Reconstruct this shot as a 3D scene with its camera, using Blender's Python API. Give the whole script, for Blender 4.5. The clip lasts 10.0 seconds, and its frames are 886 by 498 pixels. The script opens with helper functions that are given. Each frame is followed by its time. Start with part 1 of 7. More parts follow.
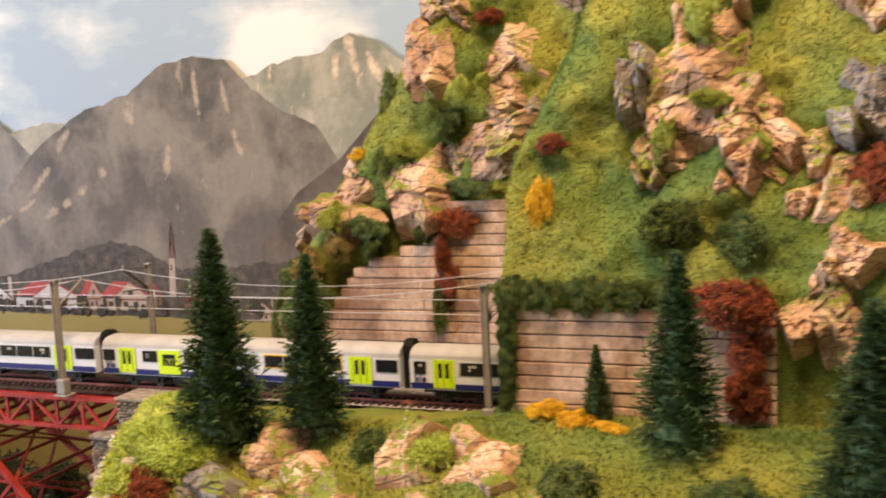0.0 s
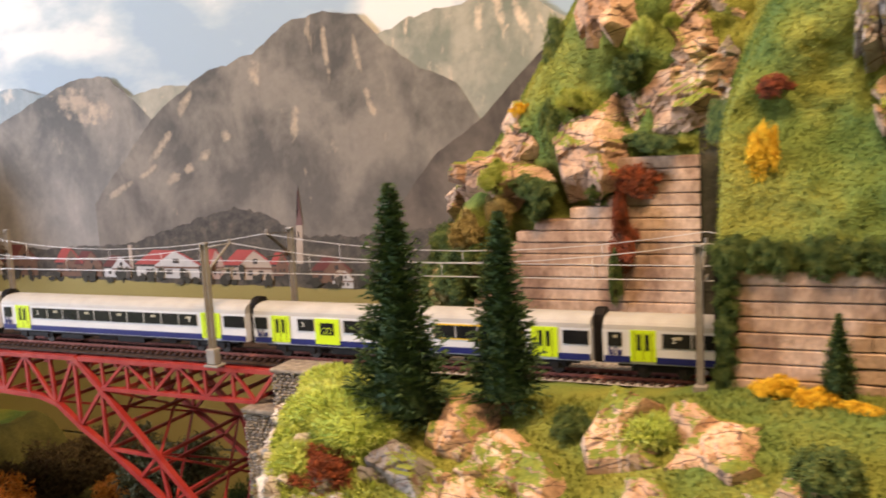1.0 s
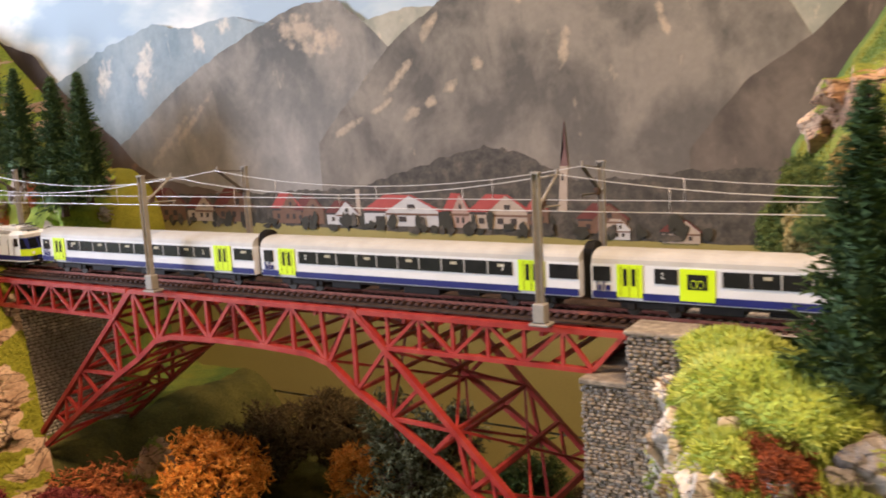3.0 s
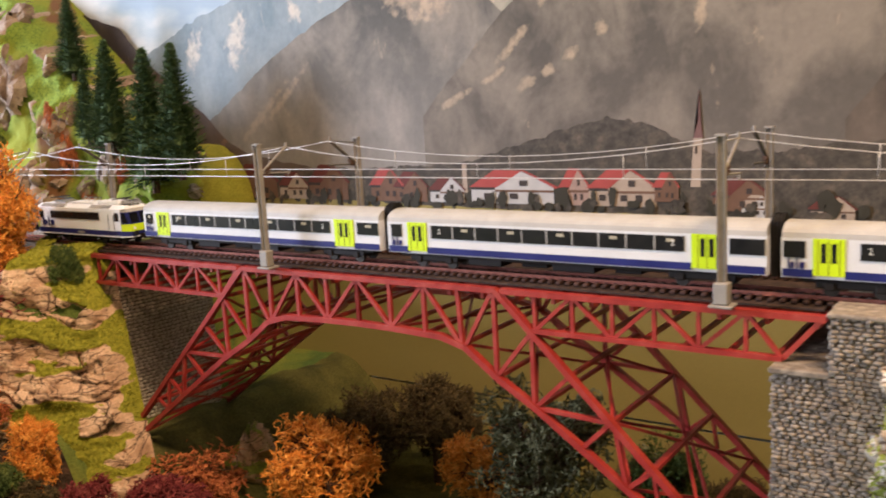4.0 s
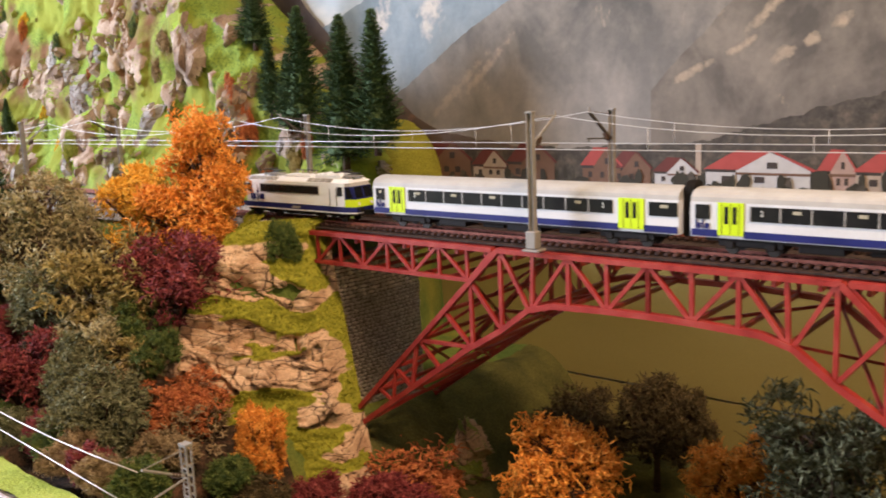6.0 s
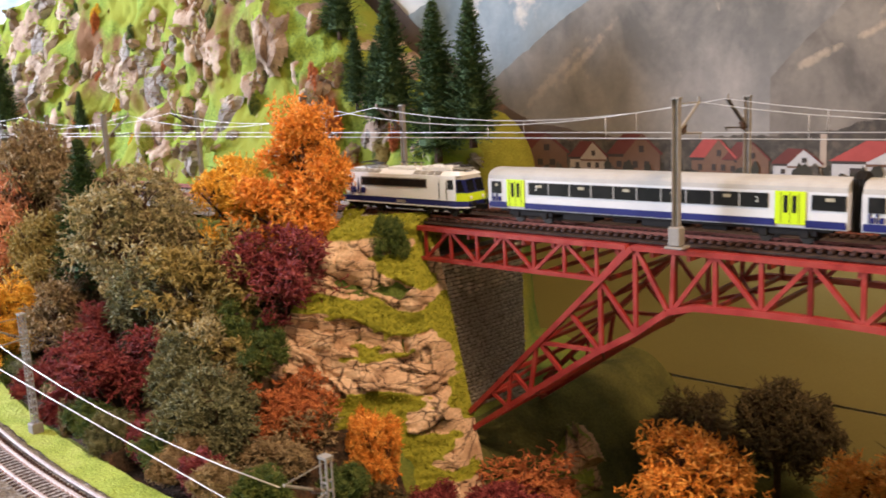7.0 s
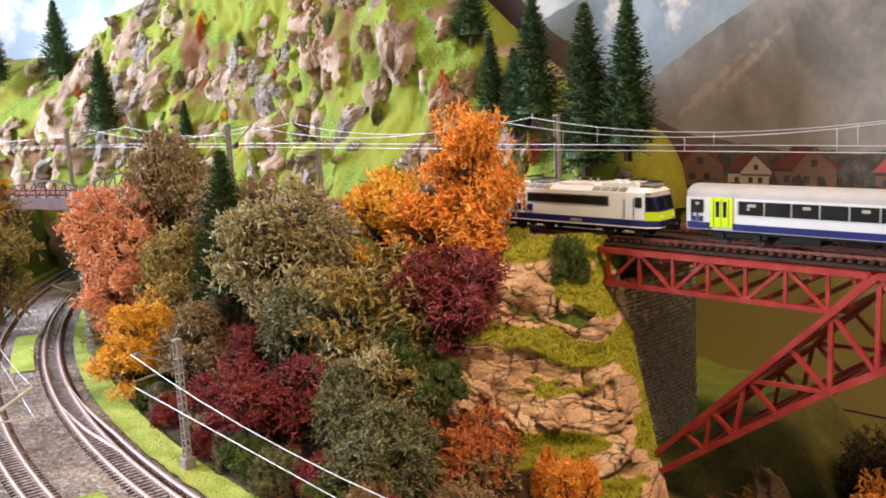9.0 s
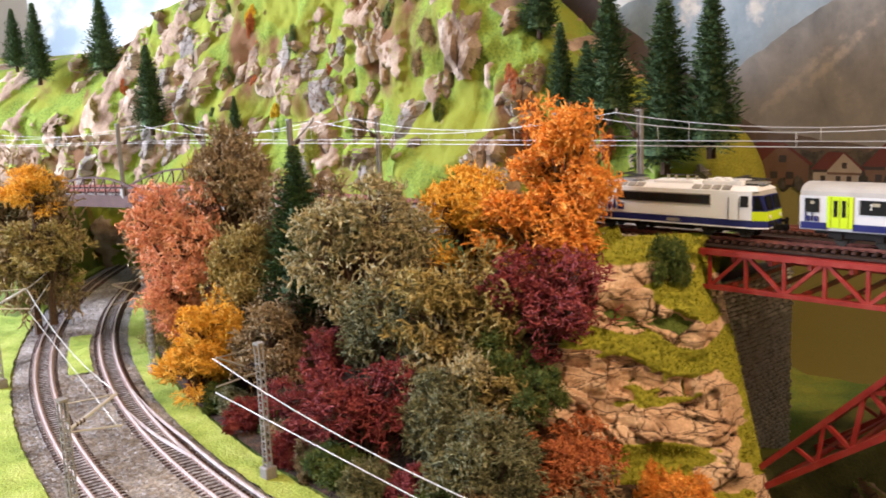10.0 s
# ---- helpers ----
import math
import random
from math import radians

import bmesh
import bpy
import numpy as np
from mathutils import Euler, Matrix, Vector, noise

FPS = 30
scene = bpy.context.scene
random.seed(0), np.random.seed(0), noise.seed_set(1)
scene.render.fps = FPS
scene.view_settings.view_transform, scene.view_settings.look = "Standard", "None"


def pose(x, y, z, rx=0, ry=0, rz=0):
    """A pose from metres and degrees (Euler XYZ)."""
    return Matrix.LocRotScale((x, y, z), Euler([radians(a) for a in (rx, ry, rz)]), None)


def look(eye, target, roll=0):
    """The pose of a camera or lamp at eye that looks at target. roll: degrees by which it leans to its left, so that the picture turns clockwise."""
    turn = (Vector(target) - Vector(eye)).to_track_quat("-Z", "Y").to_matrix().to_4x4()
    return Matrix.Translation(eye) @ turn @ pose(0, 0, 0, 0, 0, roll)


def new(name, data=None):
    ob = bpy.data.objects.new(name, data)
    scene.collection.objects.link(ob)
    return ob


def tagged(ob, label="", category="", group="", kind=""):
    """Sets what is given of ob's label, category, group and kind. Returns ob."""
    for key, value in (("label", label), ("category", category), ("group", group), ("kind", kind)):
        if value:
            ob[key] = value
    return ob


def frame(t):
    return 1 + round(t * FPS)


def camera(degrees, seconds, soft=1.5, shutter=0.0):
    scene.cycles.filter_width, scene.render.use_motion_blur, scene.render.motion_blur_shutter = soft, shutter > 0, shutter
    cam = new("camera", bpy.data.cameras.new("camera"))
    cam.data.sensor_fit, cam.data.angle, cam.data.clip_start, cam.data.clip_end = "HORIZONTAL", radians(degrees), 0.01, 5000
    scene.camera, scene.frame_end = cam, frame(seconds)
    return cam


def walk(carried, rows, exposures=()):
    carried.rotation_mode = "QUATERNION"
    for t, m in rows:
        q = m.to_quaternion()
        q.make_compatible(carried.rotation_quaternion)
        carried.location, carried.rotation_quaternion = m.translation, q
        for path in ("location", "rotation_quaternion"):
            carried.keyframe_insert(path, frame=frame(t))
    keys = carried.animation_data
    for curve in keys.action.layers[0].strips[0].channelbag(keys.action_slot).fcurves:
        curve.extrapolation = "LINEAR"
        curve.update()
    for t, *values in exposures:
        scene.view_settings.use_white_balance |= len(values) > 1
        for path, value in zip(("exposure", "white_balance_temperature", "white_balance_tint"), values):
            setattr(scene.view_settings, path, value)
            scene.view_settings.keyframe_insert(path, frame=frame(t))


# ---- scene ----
# ---------- camera ----------
cam = camera(51.8, 10.0, soft=1.8, shutter=0.45)
METRES, EYE, TURN = 0.95, 0.232, 20.5
ROWS = [
    (0.0, 0.0, 0.0, 0.0, -0.17, -6.74, 1.44),
    (0.5, -0.0521, 0.0322, -0.0132, 1.7, -7.4, 1.64),
    (1.0, -0.1031, 0.0712, -0.0216, 3.8, -7.99, 1.88),
    (1.5, -0.1574, 0.1039, -0.0337, 5.75, -8.54, 1.82),
    (2.0, -0.2139, 0.1374, -0.0441, 7.43, -9.16, 1.7),
    (2.5, -0.2676, 0.1755, -0.0547, 9.11, -9.56, 1.82),
    (4.0, -0.4102, 0.2555, -0.0829, 13.72, -10.5, 2.07),
    (4.5, -0.4591, 0.2678, -0.0958, 14.79, -10.87, 1.96),
    (5.0, -0.5073, 0.2767, -0.0976, 15.96, -10.99, 1.64),
    (5.5, -0.5566, 0.2847, -0.0992, 17.26, -10.93, 1.36),
    (7.0, -0.6912, 0.3151, -0.1081, 20.77, -11.19, 1.61),
    (7.5, -0.734, 0.3259, -0.1124, 21.76, -11.2, 1.59),
    (8.0, -0.7723, 0.3316, -0.1157, 22.54, -11.07, 1.28),
    (8.5, -0.8102, 0.336, -0.1125, 23.25, -10.76, 1.39),
    (9.0, -0.8325, 0.3418, -0.1086, 23.65, -10.46, 1.6),
    (9.5, -0.868, 0.3493, -0.1112, 24.19, -10.41, 1.58),
    (10.0, -0.9052, 0.3524, -0.1138, 24.82, -10.44, 1.5),
]
BASE = pose(0, 0, 0.013, 0, 1.4, 0) @ pose(1.30, -0.66, EYE, 0, 0, TURN)
walk(cam, [(t, BASE @ pose(METRES * x, METRES * y, METRES * z, 90 + pitch, roll, yaw)) for t, x, y, z, yaw, pitch, roll in ROWS])

# ---------- world, lamps ----------
world = bpy.data.worlds.new("room_air")
scene.world = world
world.use_nodes = True
world.node_tree.nodes["Background"].inputs["Color"].default_value = (0.75, 0.85, 1.0, 1)
world.node_tree.nodes["Background"].inputs["Strength"].default_value = 0.4


def area_lamp(name, eye, target, sx, sy, watts, colour):
    data = bpy.data.lights.new(name, "AREA")
    data.shape, data.size, data.size_y, data.energy, data.color = "RECTANGLE", sx, sy, watts, colour
    ob = new(name, data)
    ob.matrix_world = look(eye, target)
    return ob


area_lamp("ceiling_lamp_light", (1.18, -0.52, 1.42), (0.95, 0.0, -0.05), 0.6, 0.25, 44.0, (1.0, 0.665, 0.40))
area_lamp("window_light", (-2.16, -1.42, 0.62), (-0.35, -0.15, -0.05), 0.85, 1.0, 142.0, (0.91, 0.97, 1.20))

# ---------- tools ----------
def hashed(ix, iy, iz, seed):
    h = (ix * 374761393 + iy * 668265263 + iz * 2147483647 + seed * 1274126177) & 0xFFFFFFFF
    h = ((h ^ (h >> 13)) * 1274126177) & 0xFFFFFFFF
    h = ((h ^ (h >> 16)) * 2246822519) & 0xFFFFFFFF
    return ((h ^ (h >> 15)) & 0xFFFFFF) / float(0xFFFFFF)


def vnoise(p, seed=0):
    """Smooth value noise, 0 to 1, at points p (n, 3)."""
    i = np.floor(p).astype(np.int64)
    f = p - i
    f = f * f * (3 - 2 * f)
    out = 0.0
    for dx in (0, 1):
        for dy in (0, 1):
            for dz in (0, 1):
                w = (f[:, 0] if dx else 1 - f[:, 0]) * (f[:, 1] if dy else 1 - f[:, 1]) * (f[:, 2] if dz else 1 - f[:, 2])
                out = out + w * hashed(i[:, 0] + dx, i[:, 1] + dy, i[:, 2] + dz, seed)
    return out


def fbm(p, scale, octaves=4, seed=0):
    total, amp, norm = 0.0, 1.0, 0.0
    for k in range(octaves):
        total = total + amp * vnoise(p * scale * 2 ** k + 17.3 * k, seed + k)
        norm += amp
        amp *= 0.5
    return total / norm


def smooth(a, b, v):
    t = np.clip((v - a) / (b - a), 0, 1)
    return t * t * (3 - 2 * t)


def stack(*arrays):
    return np.stack([np.asarray(a, float).ravel() for a in np.broadcast_arrays(*arrays)], axis=1)


def place(ob, parent):
    if parent is not None:
        ob.parent = parent
    return ob


def raw(name, verts, faces, material, parent=None, label="", shade=False):
    """One mesh object from vertex and face arrays."""
    me = bpy.data.meshes.new(name)
    me.from_pydata([tuple(v) for v in verts] if not isinstance(verts, np.ndarray) else verts.tolist(), [], faces if isinstance(faces, list) else faces.tolist())
    if shade:
        me.shade_smooth()
    if material:
        me.materials.append(material)
    ob = place(new(name, me), parent)
    return tagged(ob, label) if label else ob


def part(name, bm, material, parent=None, label="", shade=False):
    """Links a bmesh as one mesh object under a thing or a part."""
    me = bpy.data.meshes.new(name)
    bm.to_mesh(me)
    bm.free()
    if shade:
        me.shade_smooth()
    if material:
        me.materials.append(material)
    ob = place(new(name, me), parent)
    return tagged(ob, label) if label else ob


def thing(name, at, label, category, group="", kind=""):
    ob = new(name)
    ob.location = at
    ob.empty_display_size = 0.01
    return tagged(ob, label, category, group, kind)


def box(bm, c, s, turn=None, bevel=0.0):
    m = Matrix.Translation(c) @ (turn or Matrix()) @ Matrix.Diagonal((*s, 1))
    made = bmesh.ops.create_cube(bm, size=1, matrix=m)
    if bevel:
        edges = list({e for v in made["verts"] for e in v.link_edges})
        bmesh.ops.bevel(bm, geom=edges, offset=bevel, segments=1, affect="EDGES")
    return made


def rod(bm, p, q, r1, r2=None, n=8):
    p, q = Vector(p), Vector(q)
    turn = (q - p).to_track_quat("Z", "Y").to_matrix().to_4x4()
    bmesh.ops.create_cone(bm, cap_ends=True, segments=n, radius1=r1, radius2=r1 if r2 is None else r2, depth=(q - p).length,
                          matrix=Matrix.Translation((p + q) / 2) @ turn)


def boxed(name, c, s, material, parent=None, label="", bevel=0.0):
    bm = bmesh.new()
    box(bm, c, s, bevel=bevel)
    return part(name, bm, material, parent, label)


def between(p, q, w, h):
    """The pose and size that stretch the shared unit bar from p to q."""
    p, q = Vector(p), Vector(q)
    d = q - p
    turn = d.to_track_quat("X", "Z").to_matrix().to_4x4()
    return Matrix.Translation((p + q) / 2) @ turn @ Matrix.Diagonal((d.length, w, h, 1))


SHARED = {}


def bar(name, p, q, w, h, material, parent, label=""):
    """A straight member of the shared bar mesh."""
    key = material.name
    if key not in SHARED:
        bm = bmesh.new()
        bmesh.ops.create_cube(bm, size=1)
        me = bpy.data.meshes.new("bar")
        bm.to_mesh(me)
        bm.free()
        me.materials.append(material)
        SHARED[key] = me
    ob = place(new(name, SHARED[key]), parent)
    ob.matrix_basis = between(p, q, w, h)
    return tagged(ob, label) if label else ob


def tube(name, points, radius, material, parent=None, label="", n=6):
    """A round wire or pipe along points."""
    pts = [Vector(p) for p in points]
    verts, faces = [], []
    for i, p in enumerate(pts):
        d = (pts[min(i + 1, len(pts) - 1)] - pts[max(i - 1, 0)]).normalized()
        q = d.to_track_quat("Z", "Y")
        for k in range(n):
            a = 2 * math.pi * k / n
            verts.append(p + q @ Vector((radius * math.cos(a), radius * math.sin(a), 0)))
        if i:
            for k in range(n):
                faces.append(((i - 1) * n + k, (i - 1) * n + (k + 1) % n, i * n + (k + 1) % n, i * n + k))
    faces.append(tuple(range(n))[::-1])
    faces.append(tuple(range((len(pts) - 1) * n, len(pts) * n)))
    return raw(name, verts, faces, material, parent, label, shade=True)


# ---------- materials ----------
def material(name, colours, scale=40.0, rough=0.8, metal=0.0, bump=0.0, bscale=None, detail=6.0, spread=(0.3, 0.7), fine=0.0, fscale=900.0,
             random_part=0.0, stretch=(1, 1, 1), coat=0.0, spec=0.22):
    """Colours blended by world-space noise, with fine grain and relief."""
    m = bpy.data.materials.new(name)
    m.use_nodes = True
    nt = m.node_tree
    n, l = nt.nodes, nt.links
    bs = n["Principled BSDF"]
    bs.inputs["Roughness"].default_value, bs.inputs["Metallic"].default_value = rough, metal
    bs.inputs["Coat Weight"].default_value = coat
    bs.inputs["Specular IOR Level"].default_value = spec
    geo = n.new("ShaderNodeNewGeometry")
    mp = n.new("ShaderNodeMapping")
    mp.inputs["Scale"].default_value = stretch
    l.new(geo.outputs["Position"], mp.inputs["Vector"])
    tex = n.new("ShaderNodeTexNoise")
    tex.inputs["Scale"].default_value, tex.inputs["Detail"].default_value = scale, detail
    l.new(mp.outputs["Vector"], tex.inputs["Vector"])
    ramp = n.new("ShaderNodeValToRGB")
    el = ramp.color_ramp.elements
    while len(el) < len(colours):
        el.new(0.5)
    for k, c in enumerate(colours):
        el[k].position = spread[0] + (spread[1] - spread[0]) * k / max(1, len(colours) - 1)
        el[k].color = (*c, 1)
    l.new(tex.outputs["Fac"], ramp.inputs["Fac"])
    out = ramp.outputs["Color"]
    if fine:
        t2 = n.new("ShaderNodeTexNoise")
        t2.inputs["Scale"].default_value, t2.inputs["Detail"].default_value = fscale, 3
        l.new(mp.outputs["Vector"], t2.inputs["Vector"])
        mr = n.new("ShaderNodeMapRange")
        mr.inputs["From Min"].default_value, mr.inputs["From Max"].default_value = 0.3, 0.7
        mr.inputs["To Min"].default_value, mr.inputs["To Max"].default_value = 1 - fine, 1 + fine
        l.new(t2.outputs["Fac"], mr.inputs["Value"])
        mix = n.new("ShaderNodeVectorMath")
        mix.operation = "SCALE"
        l.new(out, mix.inputs[0])
        l.new(mr.outputs["Result"], mix.inputs["Scale"])
        out = mix.outputs["Vector"]
    if random_part:
        oi = n.new("ShaderNodeObjectInfo")
        mr2 = n.new("ShaderNodeMapRange")
        mr2.inputs["To Min"].default_value, mr2.inputs["To Max"].default_value = 1 - random_part, 1 + random_part
        l.new(oi.outputs["Random"], mr2.inputs["Value"])
        mix2 = n.new("ShaderNodeVectorMath")
        mix2.operation = "SCALE"
        l.new(out, mix2.inputs[0])
        l.new(mr2.outputs["Result"], mix2.inputs["Scale"])
        out = mix2.outputs["Vector"]
    l.new(out, bs.inputs["Base Color"])
    if bump:
        t3 = n.new("ShaderNodeTexNoise")
        t3.inputs["Scale"].default_value, t3.inputs["Detail"].default_value = bscale or scale * 4, 5
        l.new(mp.outputs["Vector"], t3.inputs["Vector"])
        b = n.new("ShaderNodeBump")
        b.inputs["Strength"].default_value, b.inputs["Distance"].default_value = bump, 0.002
        l.new(t3.outputs["Fac"], b.inputs["Height"])
        l.new(b.outputs["Normal"], bs.inputs["Normal"])
    return m


M_TURF = material("turf_flock", [(0.078, 0.130, 0.034), (0.120, 0.165, 0.036), (0.175, 0.195, 0.038), (0.225, 0.225, 0.042)], 13, 0.95, bump=0.7, bscale=520, fine=0.28, fscale=520, spread=(0.34, 0.66))
M_TURF_LIME = material("lime_turf_flock", [(0.20, 0.28, 0.040), (0.33, 0.41, 0.075), (0.43, 0.49, 0.12)], 30, 0.95, bump=0.9, bscale=420, fine=0.35, fscale=620)
M_FOREST_FLOOR = material("dark_brown_floor", [(0.02, 0.014, 0.010), (0.05, 0.032, 0.02), (0.10, 0.05, 0.03)], 90, 0.95, bump=1.0, bscale=420, fine=0.5, fscale=420)
M_RED = material("red_oxide_paint", [(0.22, 0.019, 0.017), (0.29, 0.028, 0.024), (0.34, 0.055, 0.044)], 60, 0.38, bump=0.12, fine=0.15, fscale=700, spec=0.4)
M_TIE = material("dark_brown_plastic_sleeper", [(0.035, 0.02, 0.017), (0.07, 0.035, 0.028)], 200, 0.7, random_part=0.3)
M_RAIL_RUST = material("rust_painted_rail", [(0.22, 0.075, 0.055), (0.32, 0.13, 0.10)], 150, 0.5, metal=0.3)
M_BALLAST = material("grey_ballast", [(0.11, 0.10, 0.097), (0.30, 0.28, 0.27), (0.53, 0.50, 0.49)], 330, 0.9, bump=1.0, bscale=600, detail=3)
M_CONCRETE = material("grey_painted_metal", [(0.21, 0.195, 0.18), (0.28, 0.262, 0.24)], 120, 0.6, fine=0.08)
M_WIRE = material("bright_wire", [(0.50, 0.48, 0.46), (0.60, 0.58, 0.56)], 60, 0.4, metal=0.4)
M_BARK = material("dark_bark", [(0.05, 0.03, 0.02), (0.10, 0.06, 0.04)], 300, 0.9)

def blade_material(name, cols):
    m = material(name, cols, 13, 0.9, spread=(0.32, 0.68), fine=0.3, fscale=300, spec=0.2)
    n, l = m.node_tree.nodes, m.node_tree.links
    bs = n["Principled BSDF"]
    geo = n.new("ShaderNodeNewGeometry")
    mr = n.new("ShaderNodeMapRange")
    mr.inputs["To Min"].default_value, mr.inputs["To Max"].default_value = 0.82, 1.2
    l.new(geo.outputs["Random Per Island"], mr.inputs["Value"])
    mix = n.new("ShaderNodeVectorMath")
    mix.operation = "SCALE"
    l.new(bs.inputs["Base Color"].links[0].from_socket, mix.inputs[0])
    l.new(mr.outputs["Result"], mix.inputs["Scale"])
    l.new(mix.outputs["Vector"], bs.inputs["Base Color"])
    return m


M_BLADE = blade_material("green_flock_fibres", [(0.090, 0.148, 0.038), (0.135, 0.180, 0.038), (0.190, 0.210, 0.040), (0.240, 0.238, 0.044)])
M_BLADE_MOSS = blade_material("mossy_flock_fibres", [(0.19, 0.20, 0.022), (0.30, 0.31, 0.034), (0.39, 0.38, 0.048)])
M_BLADE_LIME = blade_material("lime_flock_fibres", [(0.26, 0.31, 0.060), (0.39, 0.45, 0.095), (0.52, 0.56, 0.160)])

# ---------- rock and hill materials ----------
def rock_material(name, cols, turf=None, amount=0.5, by_shape=False, cracks=22):
    """Painted plaster rock: dark wash in the cracks, fine crack lines, and tufts of turf where amount allows."""
    m = material(name, cols, 30, 0.85, detail=8, fine=0.16, fscale=420, random_part=0.10)
    n, l = m.node_tree.nodes, m.node_tree.links
    bs = n["Principled BSDF"]
    colour = bs.inputs["Base Color"].links[0].from_socket
    geo = n.new("ShaderNodeNewGeometry")

    def noise_tex(scale, detail, stretch=(1, 1, 1), turn=(0, 0, 0)):
        mp = n.new("ShaderNodeMapping")
        mp.inputs["Scale"].default_value, mp.inputs["Rotation"].default_value = stretch, turn
        l.new(geo.outputs["Position"], mp.inputs["Vector"])
        t = n.new("ShaderNodeTexNoise")
        t.inputs["Scale"].default_value, t.inputs["Detail"].default_value, t.inputs["Distortion"].default_value = scale, detail, 0.3
        l.new(mp.outputs["Vector"], t.inputs["Vector"])
        return t.outputs["Fac"]

    def ranged(value, a, b, c=0.0, d=1.0):
        r = n.new("ShaderNodeMapRange")
        for key, v in (("From Min", a), ("From Max", b), ("To Min", c), ("To Max", d)):
            r.inputs[key].default_value = v
        l.new(value, r.inputs["Value"])
        return r.outputs["Result"]

    def line(value, width):
        s = n.new("ShaderNodeMath")
        s.operation = "SUBTRACT"
        s.inputs[1].default_value = 0.5
        l.new(value, s.inputs[0])
        a = n.new("ShaderNodeMath")
        a.operation = "ABSOLUTE"
        l.new(s.outputs[0], a.inputs[0])
        return ranged(a.outputs[0], 0.0, width)

    def mixed(fac, c1, c2):
        x = n.new("ShaderNodeMixRGB")
        for sock, v in (("Color1", c1), ("Color2", c2)):
            if isinstance(v, tuple):
                x.inputs[sock].default_value = (*v, 1)
            else:
                l.new(v, x.inputs[sock])
        l.new(fac, x.inputs["Fac"])
        return x.outputs["Color"]
    wash = (0.055, 0.036, 0.028)

    def split(scale, stretch, turn, width):
        """Straight thin cracks between slabs."""
        mp = n.new("ShaderNodeMapping")
        mp.inputs["Scale"].default_value, mp.inputs["Rotation"].default_value = stretch, turn
        bent = n.new("ShaderNodeTexNoise")
        bent.inputs["Scale"].default_value, bent.inputs["Detail"].default_value = 40, 3
        l.new(geo.outputs["Position"], bent.inputs["Vector"])
        push = n.new("ShaderNodeVectorMath")
        push.operation = "MULTIPLY_ADD"
        push.inputs[1].default_value = (0.012, 0.012, 0.012)
        l.new(bent.outputs["Color"], push.inputs[0])
        l.new(geo.outputs["Position"], push.inputs[2])
        l.new(push.outputs["Vector"], mp.inputs["Vector"])
        t = n.new("ShaderNodeTexVoronoi")
        t.feature = "DISTANCE_TO_EDGE"
        t.inputs["Scale"].default_value = scale
        l.new(mp.outputs["Vector"], t.inputs["Vector"])
        gap = n.new("ShaderNodeMath")
        gap.operation = "MAXIMUM"
        l.new(ranged(t.outputs["Distance"], width * 0.25, width * 0.8), gap.inputs[0])
        l.new(ranged(noise_tex(34 + scale, 3), 0.53, 0.62), gap.inputs[1])
        return gap.outputs[0]
    if cracks:
        colour = mixed(split(cracks, (0.55, 0.8, 2.6), (0.2, 0.75, 0.1), 0.030), (0.15, 0.095, 0.07), colour)
        colour = mixed(split(cracks * 1.5, (0.5, 0.8, 2.6), (0.1, -0.95, 0.3), 0.022), (0.10, 0.065, 0.05), colour)
    at = n.new("ShaderNodeAttribute")
    at.attribute_name = "crack"
    colour = mixed(ranged(at.outputs["Fac"], 0.0, 0.8), wash, colour)
    if turf:
        g1 = noise_tex(300, 3)
        grass = mixed(ranged(g1, 0.3, 0.7), turf[0], turf[1])
        mask = noise_tex(26, 4)
        if by_shape:
            ra = n.new("ShaderNodeAttribute")
            ra.attribute_name = "rock"
            add = n.new("ShaderNodeMath")
            add.operation = "ADD"
            l.new(ra.outputs["Fac"], add.inputs[0])
            l.new(ranged(noise_tex(70, 5), 0.25, 0.75, *((-0.25, 0.25) if by_shape == "ledges" else (-0.7, 0.45))), add.inputs[1])
            tint = mixed(ranged(noise_tex(14, 4), 0.44, 0.58), grass, (0.225, 0.25, 0.03))
            tint = mixed(ranged(noise_tex(11, 5, (1, 1, 0.5)), 0.56, 0.64), tint, (0.17, 0.085, 0.04))
            colour = mixed(ranged(add.outputs[0], 0.45, 0.60), grass if by_shape == "ledges" else tint, colour)
        else:
            lie = n.new("ShaderNodeSeparateXYZ")
            l.new(geo.outputs["Normal"], lie.inputs["Vector"])
            add = n.new("ShaderNodeMath")
            add.operation = "ADD"
            l.new(lie.outputs["Z"], add.inputs[0])
            l.new(ranged(mask, 0.25, 0.75, -0.9, 0.9), add.inputs[1])
            colour = mixed(ranged(add.outputs[0], 1.28 - amount * 1.6, 1.38 - amount * 1.6), colour, grass)
    l.new(colour, bs.inputs["Base Color"])
    b = n.new("ShaderNodeBump")
    b.inputs["Strength"].default_value, b.inputs["Distance"].default_value = 0.7, 0.002
    l.new(noise_tex(170, 6), b.inputs["Height"])
    l.new(b.outputs["Normal"], bs.inputs["Normal"])
    return m


